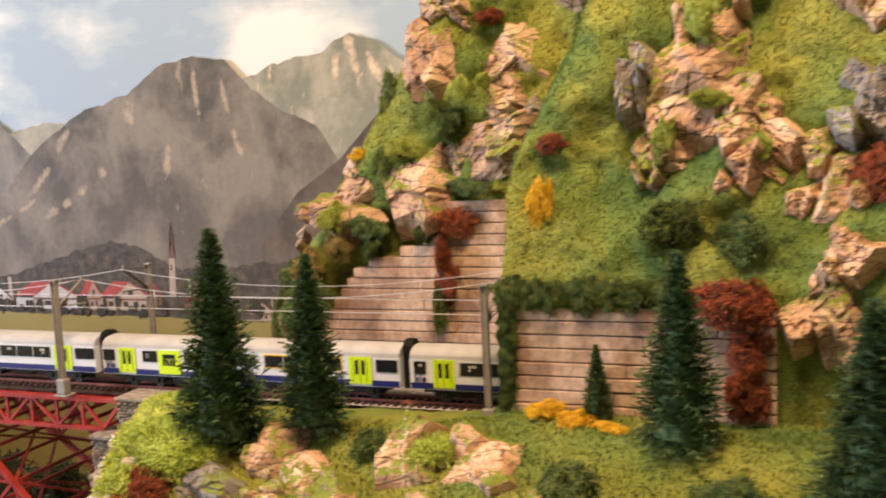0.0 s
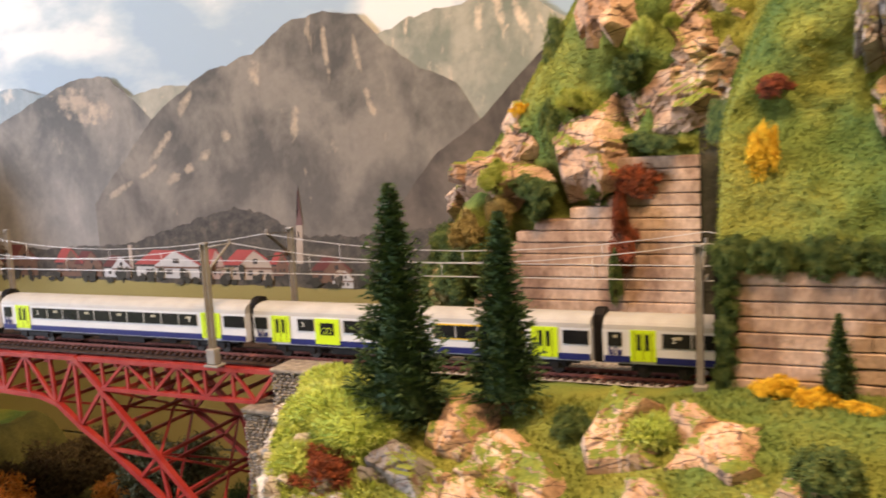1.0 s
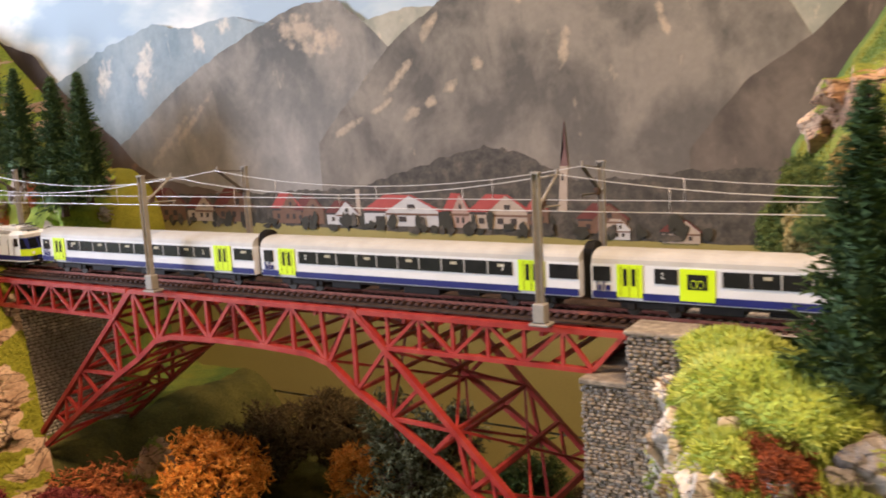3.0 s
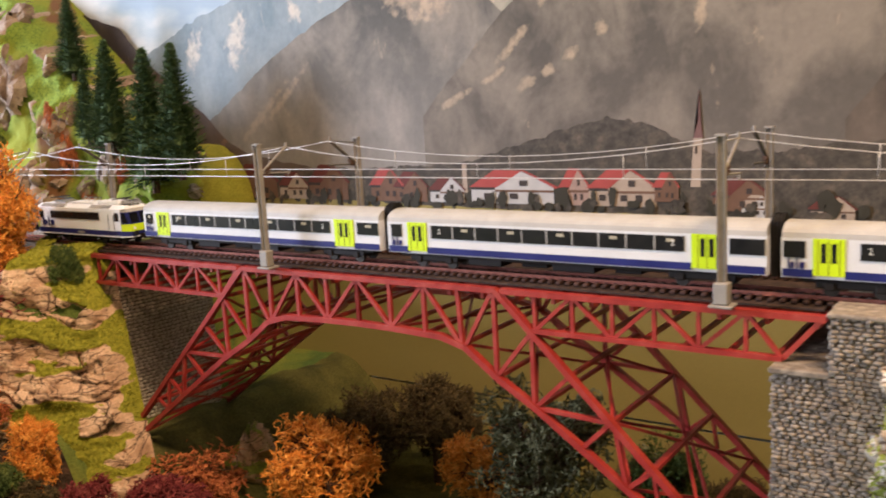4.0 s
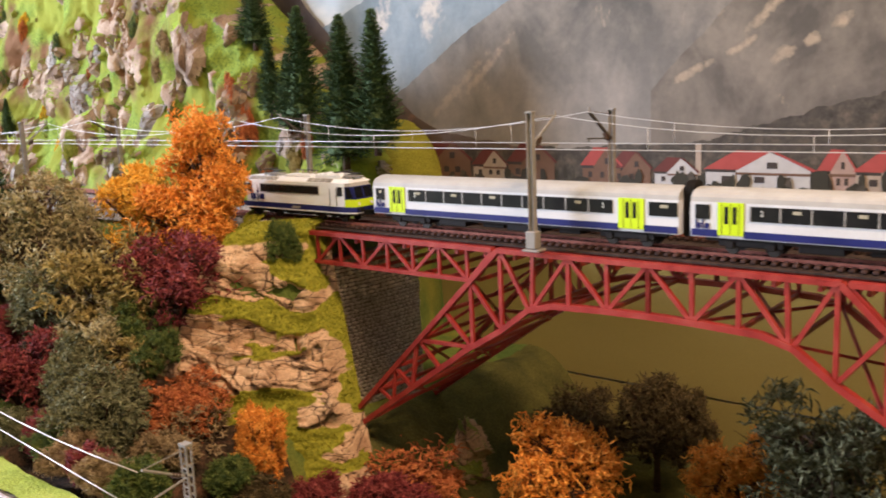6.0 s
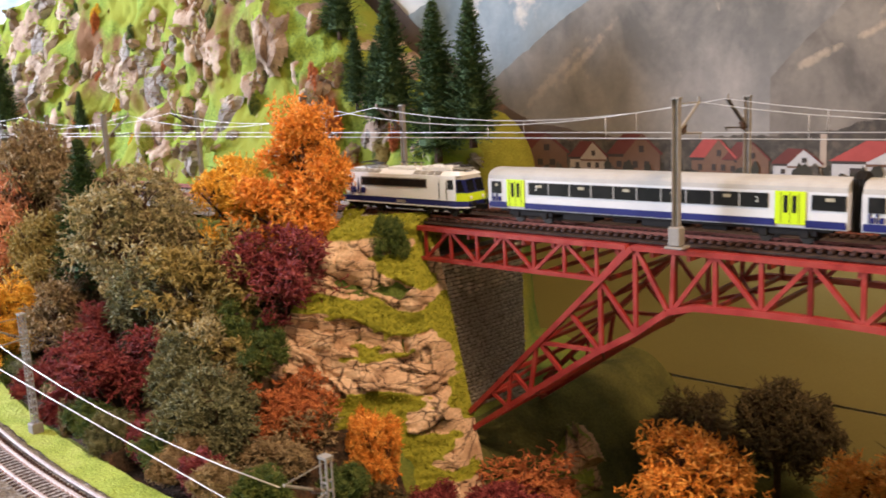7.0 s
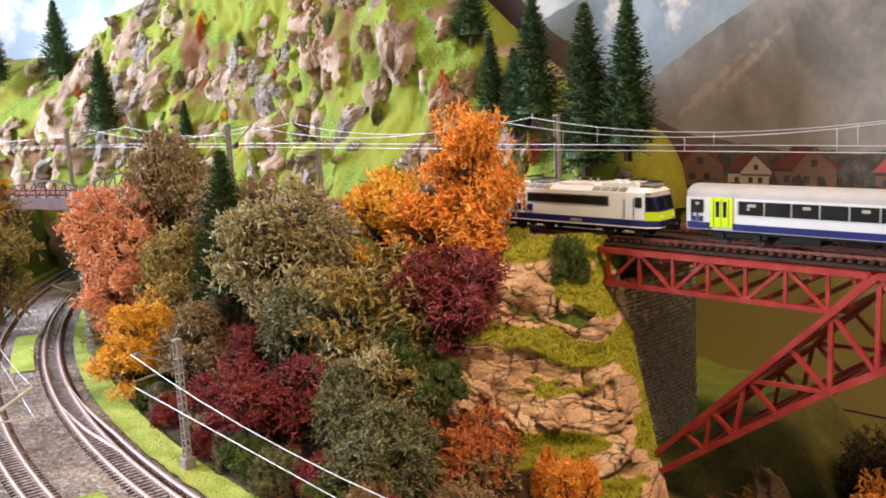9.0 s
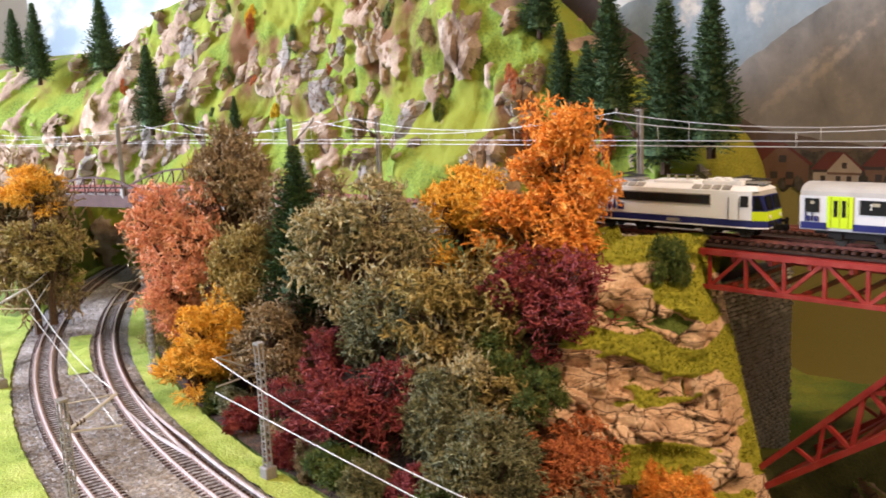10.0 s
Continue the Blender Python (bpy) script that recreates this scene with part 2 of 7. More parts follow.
GREENS = ((0.10, 0.135, 0.022), (0.215, 0.23, 0.035))
M_ROCK = rock_material("tan_rock", [(0.23, 0.135, 0.085), (0.43, 0.275, 0.175), (0.60, 0.43, 0.295)], GREENS, 0.43, cracks=16)
M_ROCK_GREY = rock_material("grey_rock", [(0.13, 0.115, 0.105), (0.28, 0.25, 0.225), (0.44, 0.38, 0.33)], GREENS, 0.34, cracks=16)
M_ROCK_PALE = rock_material("pale_layered_rock", [(0.30, 0.165, 0.095), (0.49, 0.305, 0.185), (0.63, 0.44, 0.29)], GREENS, 0.34, cracks=24)
M_ROCK_WHITE = rock_material("pale_grey_rock", [(0.24, 0.21, 0.18), (0.48, 0.43, 0.37), (0.66, 0.61, 0.54)], GREENS, 0.30, cracks=24)
M_ROCK_PINK = rock_material("pinkish_rock", [(0.12, 0.082, 0.060), (0.31, 0.225, 0.165), (0.52, 0.42, 0.335)], ((0.16, 0.24, 0.03), (0.32, 0.42, 0.05)), 0.40, cracks=0)
M_CLIFF = rock_material("mossy_cliff_rock", [(0.42, 0.26, 0.165), (0.64, 0.44, 0.30), (0.78, 0.59, 0.43)], ((0.19, 0.20, 0.022), (0.36, 0.35, 0.040)), 0.60, by_shape="ledges", cracks=20)
M_HILL = rock_material("rocky_green_hillside", [(0.22, 0.145, 0.105), (0.38, 0.275, 0.20), (0.54, 0.42, 0.32)], ((0.10, 0.155, 0.025), (0.25, 0.33, 0.045)), 0.5, by_shape=True, cracks=0)


def facets(u, v, seed, jitter=0.9, tilt=0.9):
    """Flat tilted cells: height per point and closeness to the cells' borders."""
    iu, iv = np.floor(u).astype(np.int64), np.floor(v).astype(np.int64)
    best, second = np.full(u.shape, 9.0), np.full(u.shape, 9.0)
    height = np.zeros(u.shape)
    for du in (-1, 0, 1):
        for dv in (-1, 0, 1):
            a, b = iu + du, iv + dv
            zero = np.zeros_like(a)
            px, py = a + 0.5 + jitter * (hashed(a, b, zero, seed) - 0.5), b + 0.5 + jitter * (hashed(a, b, zero, seed + 1) - 0.5)
            d = np.hypot(u - px, v - py)
            h = (hashed(a, b, zero, seed + 2) - 0.5) + tilt * (hashed(a, b, zero, seed + 3) - 0.5) * (u - px) + tilt * (hashed(a, b, zero, seed + 4) - 0.5) * (v - py)
            closer = d < best
            second = np.where(closer, best, np.minimum(second, d))
            height = np.where(closer, h, height)
            best = np.where(closer, d, best)
    return height, second - best


# ---------- ground ----------
CX, CY = 0.018, 1.42            # centre of the lower curve
R_IN, R_OUT, R_EDGE = 1.757, 1.827, 1.706
LOW = -0.160
UP_IN, UP_OUT = 0.028, 0.095    # upper tracks


def bend(x, y0):
    """Where an upper track with the straight y0 runs at x: straight, then curving towards the viewer."""
    r = 1.0 + y0 - UP_IN
    d = np.clip(-0.70 - np.asarray(x, float), 0, 0.9)
    return y0 - (r - np.sqrt(r * r - d * d))


def ground_height(x, y):
    p = stack(x, y, np.zeros_like(x))
    n1 = fbm(p, 14, 4, 3).reshape(x.shape) - 0.5
    rc = np.hypot(x - CX, y - CY)
    d_up = bend(x, 0.0615) - 0.075 - y
    d_low = np.maximum(R_EDGE - rc, 0)
    t = np.clip(d_up / np.maximum(d_up + d_low, 1e-4), 0, 1) * (d_up > 0)
    hill = -0.012 + (LOW + 0.012) * smooth(0, 1, t) + 0.03 * n1 * np.sin(np.pi * t)
    # gorge under the bridge
    xs = x + 0.03 * smooth(-0.02, -0.12, y) + 0.02 * n1
    in_gorge = np.where(y > -0.008, smooth(-0.016, 0.0, x + 0.50 * np.maximum(y - 0.13, 0)), smooth(-0.015, 0.09, xs)) * (1 - smooth(0.735, 0.81, x))
    floor = -0.20 - 0.11 * smooth(0.05, 0.17, x) + 0.03 * n1
    z = hill * (1 - in_gorge) + floor * in_gorge
    # shelf with the cutting on the far side
    bank = 0.746 + np.minimum(0.34 * np.maximum(-0.016 - y, 0), 0.045)
    right = smooth(bank, bank + 0.042, x)
    lawn = 0.000 + 0.014 * smooth(1.02, 1.15, x) - 0.55 * np.maximum(-0.062 - y, 0) - 0.5 * np.maximum(-0.14 - y, 0) + 0.012 * n1
    lawn = np.where(y > 0.011, np.where(x < 1.09, -0.006, lawn), lawn)
    z = z * (1 - right) + np.maximum(lawn, LOW) * right
    # lower level with the curved tracks
    low = smooth(R_EDGE - 0.018, R_EDGE, rc)
    band = np.where(x < -0.65, low * (1 - smooth(1.875, 1.90, rc)), low)
    band = np.where(x > 0.74, 0.0, band)
    t2 = smooth(0.0, 0.16, d_up)
    far = (-0.012) * (1 - t2) + LOW * t2
    z = np.where((x < -0.65) & (rc > R_EDGE), far, z)
    z = z * (1 - band) + LOW * band
    # behind the rock face beside the bridge
    u = np.minimum(y + 0.012, 0) / 1.15
    behind = (0.003 - (x - u)) / 0.335 - 0.022
    lowest = -0.172 - 0.14 * smooth(0.02, 0.10, x)
    z = np.where((y < -0.008) & (x > -0.2) & (x < 0.5) & (u > -(0.052 + 0.42 * np.maximum(-0.01 - behind, 0))), np.minimum(z, np.maximum(behind, lowest)), z)
    return z + 0.0012 * (fbm(p, 160, 2, 9).reshape(x.shape) - 0.5)


def sheet(name, xs, ys, zs, material, keep=None, parent=None):
    ny, nx = xs.shape
    verts = stack(xs, ys, zs)
    idx = np.arange(nx * ny).reshape(ny, nx)
    f = np.stack([idx[:-1, :-1], idx[:-1, 1:], idx[1:, 1:], idx[1:, :-1]], axis=-1).reshape(-1, 4)
    if keep is not None:
        f = f[keep(verts[f].mean(axis=1))]
    return raw(name, verts, f, material, parent, shade=True)


gx, gy = np.meshgrid(np.linspace(-2.2, 2.0, 660), np.linspace(-1.3, 0.36, 300))
ground = tagged(sheet("ground", gx, gy, ground_height(gx, gy), M_TURF), "model landscape ground covered in green flock turf", "ground", kind="structure")



def ring(name, r0, r1, d0, d1, lift, mat, label, category="turf"):
    a, r = np.meshgrid(np.radians(np.linspace(d0, d1, 260)), np.linspace(r0, r1, max(8, int((r1 - r0) / 0.004))))
    p = stack(a * 60, r * 60, 0)
    rr = r + 0.004 * (fbm(p, 2.0, 3, 12).reshape(r.shape) - 0.5)
    x, y = CX + rr * np.cos(a), CY + rr * np.sin(a)
    z = LOW + lift + 0.003 * (fbm(stack(x, y, 0), 60, 3, 14).reshape(r.shape) - 0.4)
    return tagged(sheet(name, x, y, z, mat), label, category, kind="structure")


ring("grass_verge", 1.704, 1.731, 280, 228, 0.0030, M_TURF_LIME, "bright lime flock grass strip beside the track")
ring("grass_verge", 1.860, 2.20, 276, 226, 0.0030, M_TURF_LIME, "bright lime flock grass outside the curve")

ring("grass_verge", 1.776, 1.801, 250.0, 244.0, 0.0062, M_TURF_LIME, "small lime grass patch between the curved tracks")
ring("grass_verge", 1.788, 1.806, 266.5, 262.8, 0.0058, M_TURF_LIME, "small lime grass patch between the curved tracks")
# dark brown sheet laid just above the turf below the trees
forest_a, forest_r = np.meshgrid(np.radians(np.linspace(276, 247, 170)), np.linspace(1.50, 1.700, 50))
forest_x, forest_y = CX + forest_r * np.cos(forest_a), CY + forest_r * np.sin(forest_a)
tagged(sheet("forest_floor", forest_x, forest_y, ground_height(forest_x, forest_y) + 0.0022, M_FOREST_FLOOR, keep=lambda c: (c[:, 0] < 0.10) & ((c[:, 0] < -0.03) | (c[:, 2] < -0.13)) & (c[:, 1] < bend(c[:, 0], 0.0615) - 0.10)), "dark brown ground under the autumn trees", "leaf litter", kind="structure")
# turf of the gorge floor, with the bridge's shade put into its colour
M_GORGE = material("gorge_turf_with_shade", [(0.045, 0.048, 0.016), (0.085, 0.082, 0.024), (0.12, 0.115, 0.032)], 24, 0.95, bump=0.7, bscale=420, fine=0.3, fscale=420)
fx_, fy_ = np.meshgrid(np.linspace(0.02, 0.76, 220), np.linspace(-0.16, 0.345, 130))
tagged(sheet("gorge_floor", fx_, fy_, ground_height(fx_, fy_) + 0.002, M_GORGE, keep=lambda c: (c[:, 2] < -0.11) & (c[:, 0] + 0.5 * np.minimum(c[:, 1], 0) > 0.03)), "olive turf on the floor of the gorge, darkened for the shade under the bridge", "turf", kind="structure")
# ---------- hillsides ----------
def left_hill_y(x, z):
    p = stack(x, np.zeros_like(x), z)
    big = fbm(p, 9, 3, 21).reshape(x.shape) - 0.5
    mid = fbm(p * np.array((1.0, 1, 0.6)), 34, 4, 25).reshape(x.shape)
    wx, wz = x * 42 + 2.5 * mid, z * 24 + 2.5 * big + 0.4 * x * 42
    fh, fb = facets(wx, wz, 31)
    knob = np.maximum(smooth(0.635, 0.71, mid), smooth(0.48, 0.56, mid) * smooth(-1.02, -1.15, x))
    lump = fbm(p * np.array((1.0, 1, 0.75)), 21, 3, 27).reshape(x.shape) - 0.5
    y = 0.158 + 0.30 * np.clip(z, 0, 1) - 0.06 * big - 0.045 * lump - 0.010 * knob - 0.007 * fh * (0.3 + knob) + 0.02 * smooth(-0.6, -1.4, x)
    y = y + 0.10 * smooth(-1.15, -1.5, x) * smooth(0.1, 0.3, z) + np.minimum(bend(x, 0.0615) - 0.0615, 0) * 0.6
    y = y + 0.055 * smooth(-0.46, -0.30, x)
    edge = -0.125 - 1.22 * np.clip(z - 0.04, 0, 1) + 0.02 * big
    y = y + 0.35 * smooth(edge - 0.05, edge + 0.05, x)
    top = 0.345 - 0.10 * smooth(-1.05, -1.5, x) + 0.05 * big
    y = y + 0.5 * smooth(top - 0.02, top + 0.05, z)
    return y, knob * (1 - smooth(-0.22, -0.14, x)), 0.55 + 0.45 * smooth(0.0, 0.06, fb)


hx, hz = np.meshgrid(np.linspace(-2.2, 0.05, 760), np.linspace(-0.17, 0.42, 230))
hy, knob, hcrack = left_hill_y(hx, hz)
hill_left = tagged(sheet("hillside", hx, hy, hz, M_HILL, keep=lambda c: c[:, 1] < 0.42), "steep green hillside of flock turf with many rounded rocks", "hillside", kind="structure")


for key, values in (("rock", knob), ("crack", hcrack)):
    hill_left.data.attributes.new(key, "FLOAT", "POINT").data.foreach_set("value", values.ravel().astype(np.float32))


M_MOUND = material("olive_turf_flock", [(0.15, 0.155, 0.022), (0.23, 0.225, 0.030), (0.32, 0.30, 0.045)], 18, 0.95, bump=0.7, bscale=520, fine=0.22, fscale=520)
md_a, md_h = np.meshgrid(np.linspace(math.pi * 0.95, math.pi * 2.05, 60), np.linspace(0, math.pi / 2, 30))
mx = -0.180 + 0.080 * np.cos(md_a) * np.cos(md_h) ** 0.8
my = 0.335 + 0.055 * np.sin(md_a) * np.cos(md_h)
mz = -0.012 + 0.104 * np.sin(md_h) + 0.008 * (fbm(stack(mx, my, md_h * 0.1), 40, 3, 51).reshape(mx.shape) - 0.5)
tagged(sheet("mound", mx, my, mz, M_MOUND), "smooth yellow-olive turf mound at the foot of the hillside", "mound", kind="structure")


def right_hill_y(x, z):
    p = stack(x, np.zeros_like(x), z)
    big = fbm(p, 11, 3, 41).reshape(x.shape) - 0.5
    mid = fbm(p, 34, 3, 45).reshape(x.shape) - 0.5
    back = 0.165 + 0.10 * np.clip(z - 0.17, 0, 1) - 0.06 * big - 0.03 * mid
    edge = 0.775 + 0.62 * np.clip(z - 0.10, 0, 1) + 0.02 * big + 0.015 * mid
    back = back + 0.24 * (1 - smooth(edge - 0.03, edge + 0.07, x))
    front = -0.004 + 0.45 * np.clip(z - 0.105, 0, 0.09) + 0.22 * np.clip(z - 0.195, 0, 1) - 0.045 * big * smooth(0.12, 0.2, z) - 0.025 * mid * smooth(0.1, 0.14, z)
    front = front - 0.02 * smooth(1.30, 1.40, x)
    back = np.where((z < 0.172) & (x > 0.84), np.maximum(back, 0.157), back)
    s = smooth(1.090 + 0.03 * smooth(0.2, 0.34, z), 1.104 + 0.07 * smooth(0.17, 0.34, z), x)
    return back * (1 - s) + front * s


rx_, rz_ = np.meshgrid(np.concatenate([np.linspace(0.70, 1.08, 150), np.linspace(1.083, 1.112, 34), np.linspace(1.116, 1.45, 150), np.linspace(1.46, 2.0, 40)]), np.linspace(-0.03, 0.56, 240))
ry_ = right_hill_y(rx_, rz_)
hill_right = tagged(sheet("mountain", rx_, ry_, rz_, M_TURF, keep=lambda c: ~((c[:, 0] > 1.07) & (c[:, 0] < 1.112) & (c[:, 1] > 0.004) & (c[:, 1] < 0.14) & (c[:, 2] < 0.085)) & ~((c[:, 0] > 1.067) & (c[:, 0] < 1.0925) & (c[:, 1] > 0.125) & (c[:, 2] < 0.19)) & (c[:, 1] < 0.38)),
                    "steep mountain of green flock turf with rock outcrops", "mountain", kind="structure")

# ---------- printed backdrop ----------
M_SKY = material("printed_sky", [(0.27, 0.34, 0.40), (0.37, 0.42, 0.44), (0.56, 0.56, 0.53)], 5.0, 0.6, detail=5, spread=(0.44, 0.60), stretch=(1, 1, 2.2), spec=0.1)


def print_material(name, dark, mid, light, scale, haze, haze_low, haze_high, tilt, patches=(), haze_most=0.35, bare=0.63, strength=0.75):
    """A printed mountainside: woods, spurs and gullies running down the slope, bare strips, clearings (x, z, half sizes, turn), haze at its foot."""
    m = bpy.data.materials.new(name)
    m.use_nodes = True
    n, l = m.node_tree.nodes, m.node_tree.links
    bs = n["Principled BSDF"]
    bs.inputs["Roughness"].default_value, bs.inputs["Specular IOR Level"].default_value = 0.6, 0.1
    geo = n.new("ShaderNodeNewGeometry")

    def grain(size, detail, rough=0.6, stretch=(1, 1, 1), turn=0.0, warp=0.0):
        mp = n.new("ShaderNodeMapping")
        mp.inputs["Rotation"].default_value, mp.inputs["Scale"].default_value = (0, turn, 0), stretch
        l.new(geo.outputs["Position"], mp.inputs["Vector"])
        t = n.new("ShaderNodeTexNoise")
        for key, v in (("Scale", size), ("Detail", detail), ("Roughness", rough), ("Distortion", warp)):
            t.inputs[key].default_value = v
        l.new(mp.outputs["Vector"], t.inputs["Vector"])
        return t.outputs["Fac"]

    def ranged(value, a, b, c=0.0, d=1.0):
        r = n.new("ShaderNodeMapRange")
        for key, v in (("From Min", a), ("From Max", b), ("To Min", c), ("To Max", d)):
            r.inputs[key].default_value = v
        l.new(value, r.inputs["Value"])
        return r.outputs["Result"]

    def mixed(fac, c1, c2):
        x = n.new("ShaderNodeMixRGB")
        for sock, v in (("Color1", c1), ("Color2", c2)):
            if isinstance(v, tuple):
                x.inputs[sock].default_value = (*v, 1)
            else:
                l.new(v, x.inputs[sock])
        l.new(fac, x.inputs["Fac"])
        return x.outputs["Color"]

    def maths(kind, a, b):
        x = n.new("ShaderNodeMath")
        x.operation = kind
        for k, v in enumerate((a, b)):
            if isinstance(v, (int, float)):
                x.inputs[k].default_value = v
            else:
                l.new(v, x.inputs[k])
        return x.outputs[0]

    wood = grain(scale * 1.1, 9, 0.6, (1.3, 1, 1.0), tilt, 0.25)
    spur = grain(scale * 0.8, 5, 0.55, (1.9, 1, 0.65), tilt)
    both = maths("ADD", maths("MULTIPLY", wood, 0.78), maths("MULTIPLY", spur, 0.22))
    colour = mixed(ranged(both, 0.42, 0.59), dark, mid)
    strip = grain(scale * 1.7, 8, 0.66, (1.8, 1, 0.8), tilt * 0.9, 0.5)
    colour = mixed(ranged(strip, bare, bare + 0.10, 0.0, 0.75), colour, light)
    sep = n.new("ShaderNodeSeparateXYZ")
    l.new(geo.outputs["Position"], sep.inputs["Vector"])
    torn = ranged(grain(70, 6, 0.65), 0.3, 0.7, -1.3, 1.3)
    for x, z, a, b, turn in patches:
        dx, dz = maths("SUBTRACT", sep.outputs["X"], x), maths("SUBTRACT", sep.outputs["Z"], z)
        c, q = math.cos(math.radians(turn)), math.sin(math.radians(turn))
        along = maths("ADD", maths("MULTIPLY", dx, c / a), maths("MULTIPLY", dz, q / a))
        across = maths("ADD", maths("MULTIPLY", dx, -q / b), maths("MULTIPLY", dz, c / b))
        away = maths("ADD", maths("ADD", maths("MULTIPLY", along, along), maths("MULTIPLY", across, across)), torn)
        colour = mixed(ranged(away, -0.2, 1.3, strength, 0.0), colour, light)
    colour = mixed(ranged(sep.outputs["Z"], haze_high, haze_low, 0.0, haze_most), colour, haze)
    fine = ranged(grain(110, 6, 0.65), 0.3, 0.7, 0.92, 1.08)
    tone = n.new("ShaderNodeVectorMath")
    tone.operation = "SCALE"
    l.new(colour, tone.inputs[0])
    l.new(fine, tone.inputs["Scale"])
    l.new(tone.outputs["Vector"], bs.inputs["Base Color"])
    return m


CLEARINGS = ((0.344, 0.151, 0.013, 0.006, 25), (0.373, 0.163, 0.008, 0.006, 35), (0.401, 0.180, 0.010, 0.006, 40), (0.438, 0.204, 0.009, 0.008, 50), (0.250, 0.138, 0.030, 0.005, 24), (0.300, 0.160, 0.020, 0.004, 30),
             (0.330, 0.196, 0.030, 0.006, 45), (0.375, 0.250, 0.020, 0.006, 52), (0.597, 0.300, 0.004, 0.030, 4), (0.640, 0.292, 0.004, 0.022, 12), (0.655, 0.232, 0.004, 0.020, 20), (0.490, 0.280, 0.010, 0.014, 10), (0.545, 0.215, 0.006, 0.022, -10))
M_FAR = print_material("printed_far_mountain", (0.15, 0.16, 0.125), (0.29, 0.27, 0.21), (0.60, 0.46, 0.33), 17, (0.33, 0.31, 0.26), 0.2, 0.33, 0.3, ((0.822, 0.330, 0.007, 0.026, 15), (0.850, 0.315, 0.006, 0.024, 20), (0.800, 0.322, 0.005, 0.018, -10)), bare=0.60)
M_MID = print_material("printed_mountain", (0.070, 0.064, 0.055), (0.185, 0.162, 0.132), (0.38, 0.30, 0.21), 9, (0.20, 0.172, 0.145), 0.05, 0.24, 0.6, CLEARINGS, 0.36)
M_MID2 = print_material("printed_small_mountain", (0.082, 0.080, 0.073), (0.205, 0.183, 0.155), (0.38, 0.30, 0.22), 10, (0.31, 0.285, 0.255), 0.06, 0.25, -0.6, ((0.185, 0.258, 0.040, 0.020, -20), (0.225, 0.248, 0.022, 0.016, 10), (-0.075, 0.128, 0.060, 0.006, 40), (-0.030, 0.150, 0.050, 0.006, 42)), 0.5)
M_BLUE = print_material("printed_blue_mountain", (0.14, 0.185, 0.21), (0.23, 0.27, 0.285), (0.50, 0.44, 0.37), 8, (0.28, 0.30, 0.30), 0.1, 0.28, 0.4, ((0.052, 0.280, 0.014, 0.010, 30), (-0.110, 0.235, 0.018, 0.036, -20), (-0.20, 0.225, 0.014, 0.030, -25), (0.00, 0.262, 0.010, 0.016, 20)), strength=0.85)
M_BROWN = print_material("printed_brown_slope", (0.045, 0.033, 0.030), (0.085, 0.062, 0.048), (0.26, 0.14, 0.085), 9, (0.17, 0.13, 0.105), 0.03, 0.24, -0.7, ((-0.105, 0.125, 0.050, 0.007, 28), (-0.135, 0.105, 0.040, 0.005, 34)), 0.5)
M_RIGHT = print_material("printed_right_slope", (0.050, 0.041, 0.034), (0.115, 0.093, 0.074), (0.28, 0.21, 0.15), 12, (0.16, 0.132, 0.108), 0.05, 0.26, -0.6, (), 0.30)
M_WOOD = material("printed_dark_wood", [(0.040, 0.036, 0.030), (0.066, 0.058, 0.048), (0.11, 0.09, 0.07)], 70, 0.6, detail=9, spec=0.1, fine=0.2, fscale=330)
M_MEADOW = material("printed_meadow", [(0.21, 0.175, 0.060), (0.28, 0.235, 0.085)], 3, 0.6, detail=3, fine=0.06, stretch=(0.5, 1, 2), spec=0.1)
YB = 0.345
backdrop = thing("backdrop", (0, YB, 0), "printed alpine panorama on a flat wall board", "backdrop", kind="structure")
boxed("board", (-0.4, 0.015, 0.2), (5.4, 0.02, 1.7), M_SKY, backdrop, "board printed with a pale cloudy sky")


def printed(name, outline, depth, mat, label=""):
    """A printed shape: a thin sheet on the board, of outline (x, z)."""
    bm = bmesh.new()
    vs = [bm.verts.new((x, -depth, z)) for x, z in outline]
    f = bm.faces.new(vs)
    bmesh.ops.triangulate(bm, faces=[f])
    return part(name, bm, mat, backdrop, label)


def rough_line(points, step=0.004, amp=0.009, seed=1, scale=42):
    """A ridge line with small natural jags between a few summits."""
    xs = np.arange(points[0][0], points[-1][0], step)
    zs = np.interp(xs, [p[0] for p in points], [p[1] for p in points])
    n = fbm(stack(xs, 0, 0), scale, 4, seed) - 0.5
    return [(float(a), float(b)) for a, b in zip(xs, zs + 2 * amp * n)]


def mountain(name, ridge, bottom, depth, mat, label, **kw):
    top = rough_line(ridge, **kw)
    verts = [(x, -depth, z) for x, z in top] + [(x, -depth, bottom) for x, z in top]
    n = len(top)
    return raw(name, verts, [(k, k + n, k + n + 1, k + 1) for k in range(n - 1)], mat, backdrop, label)


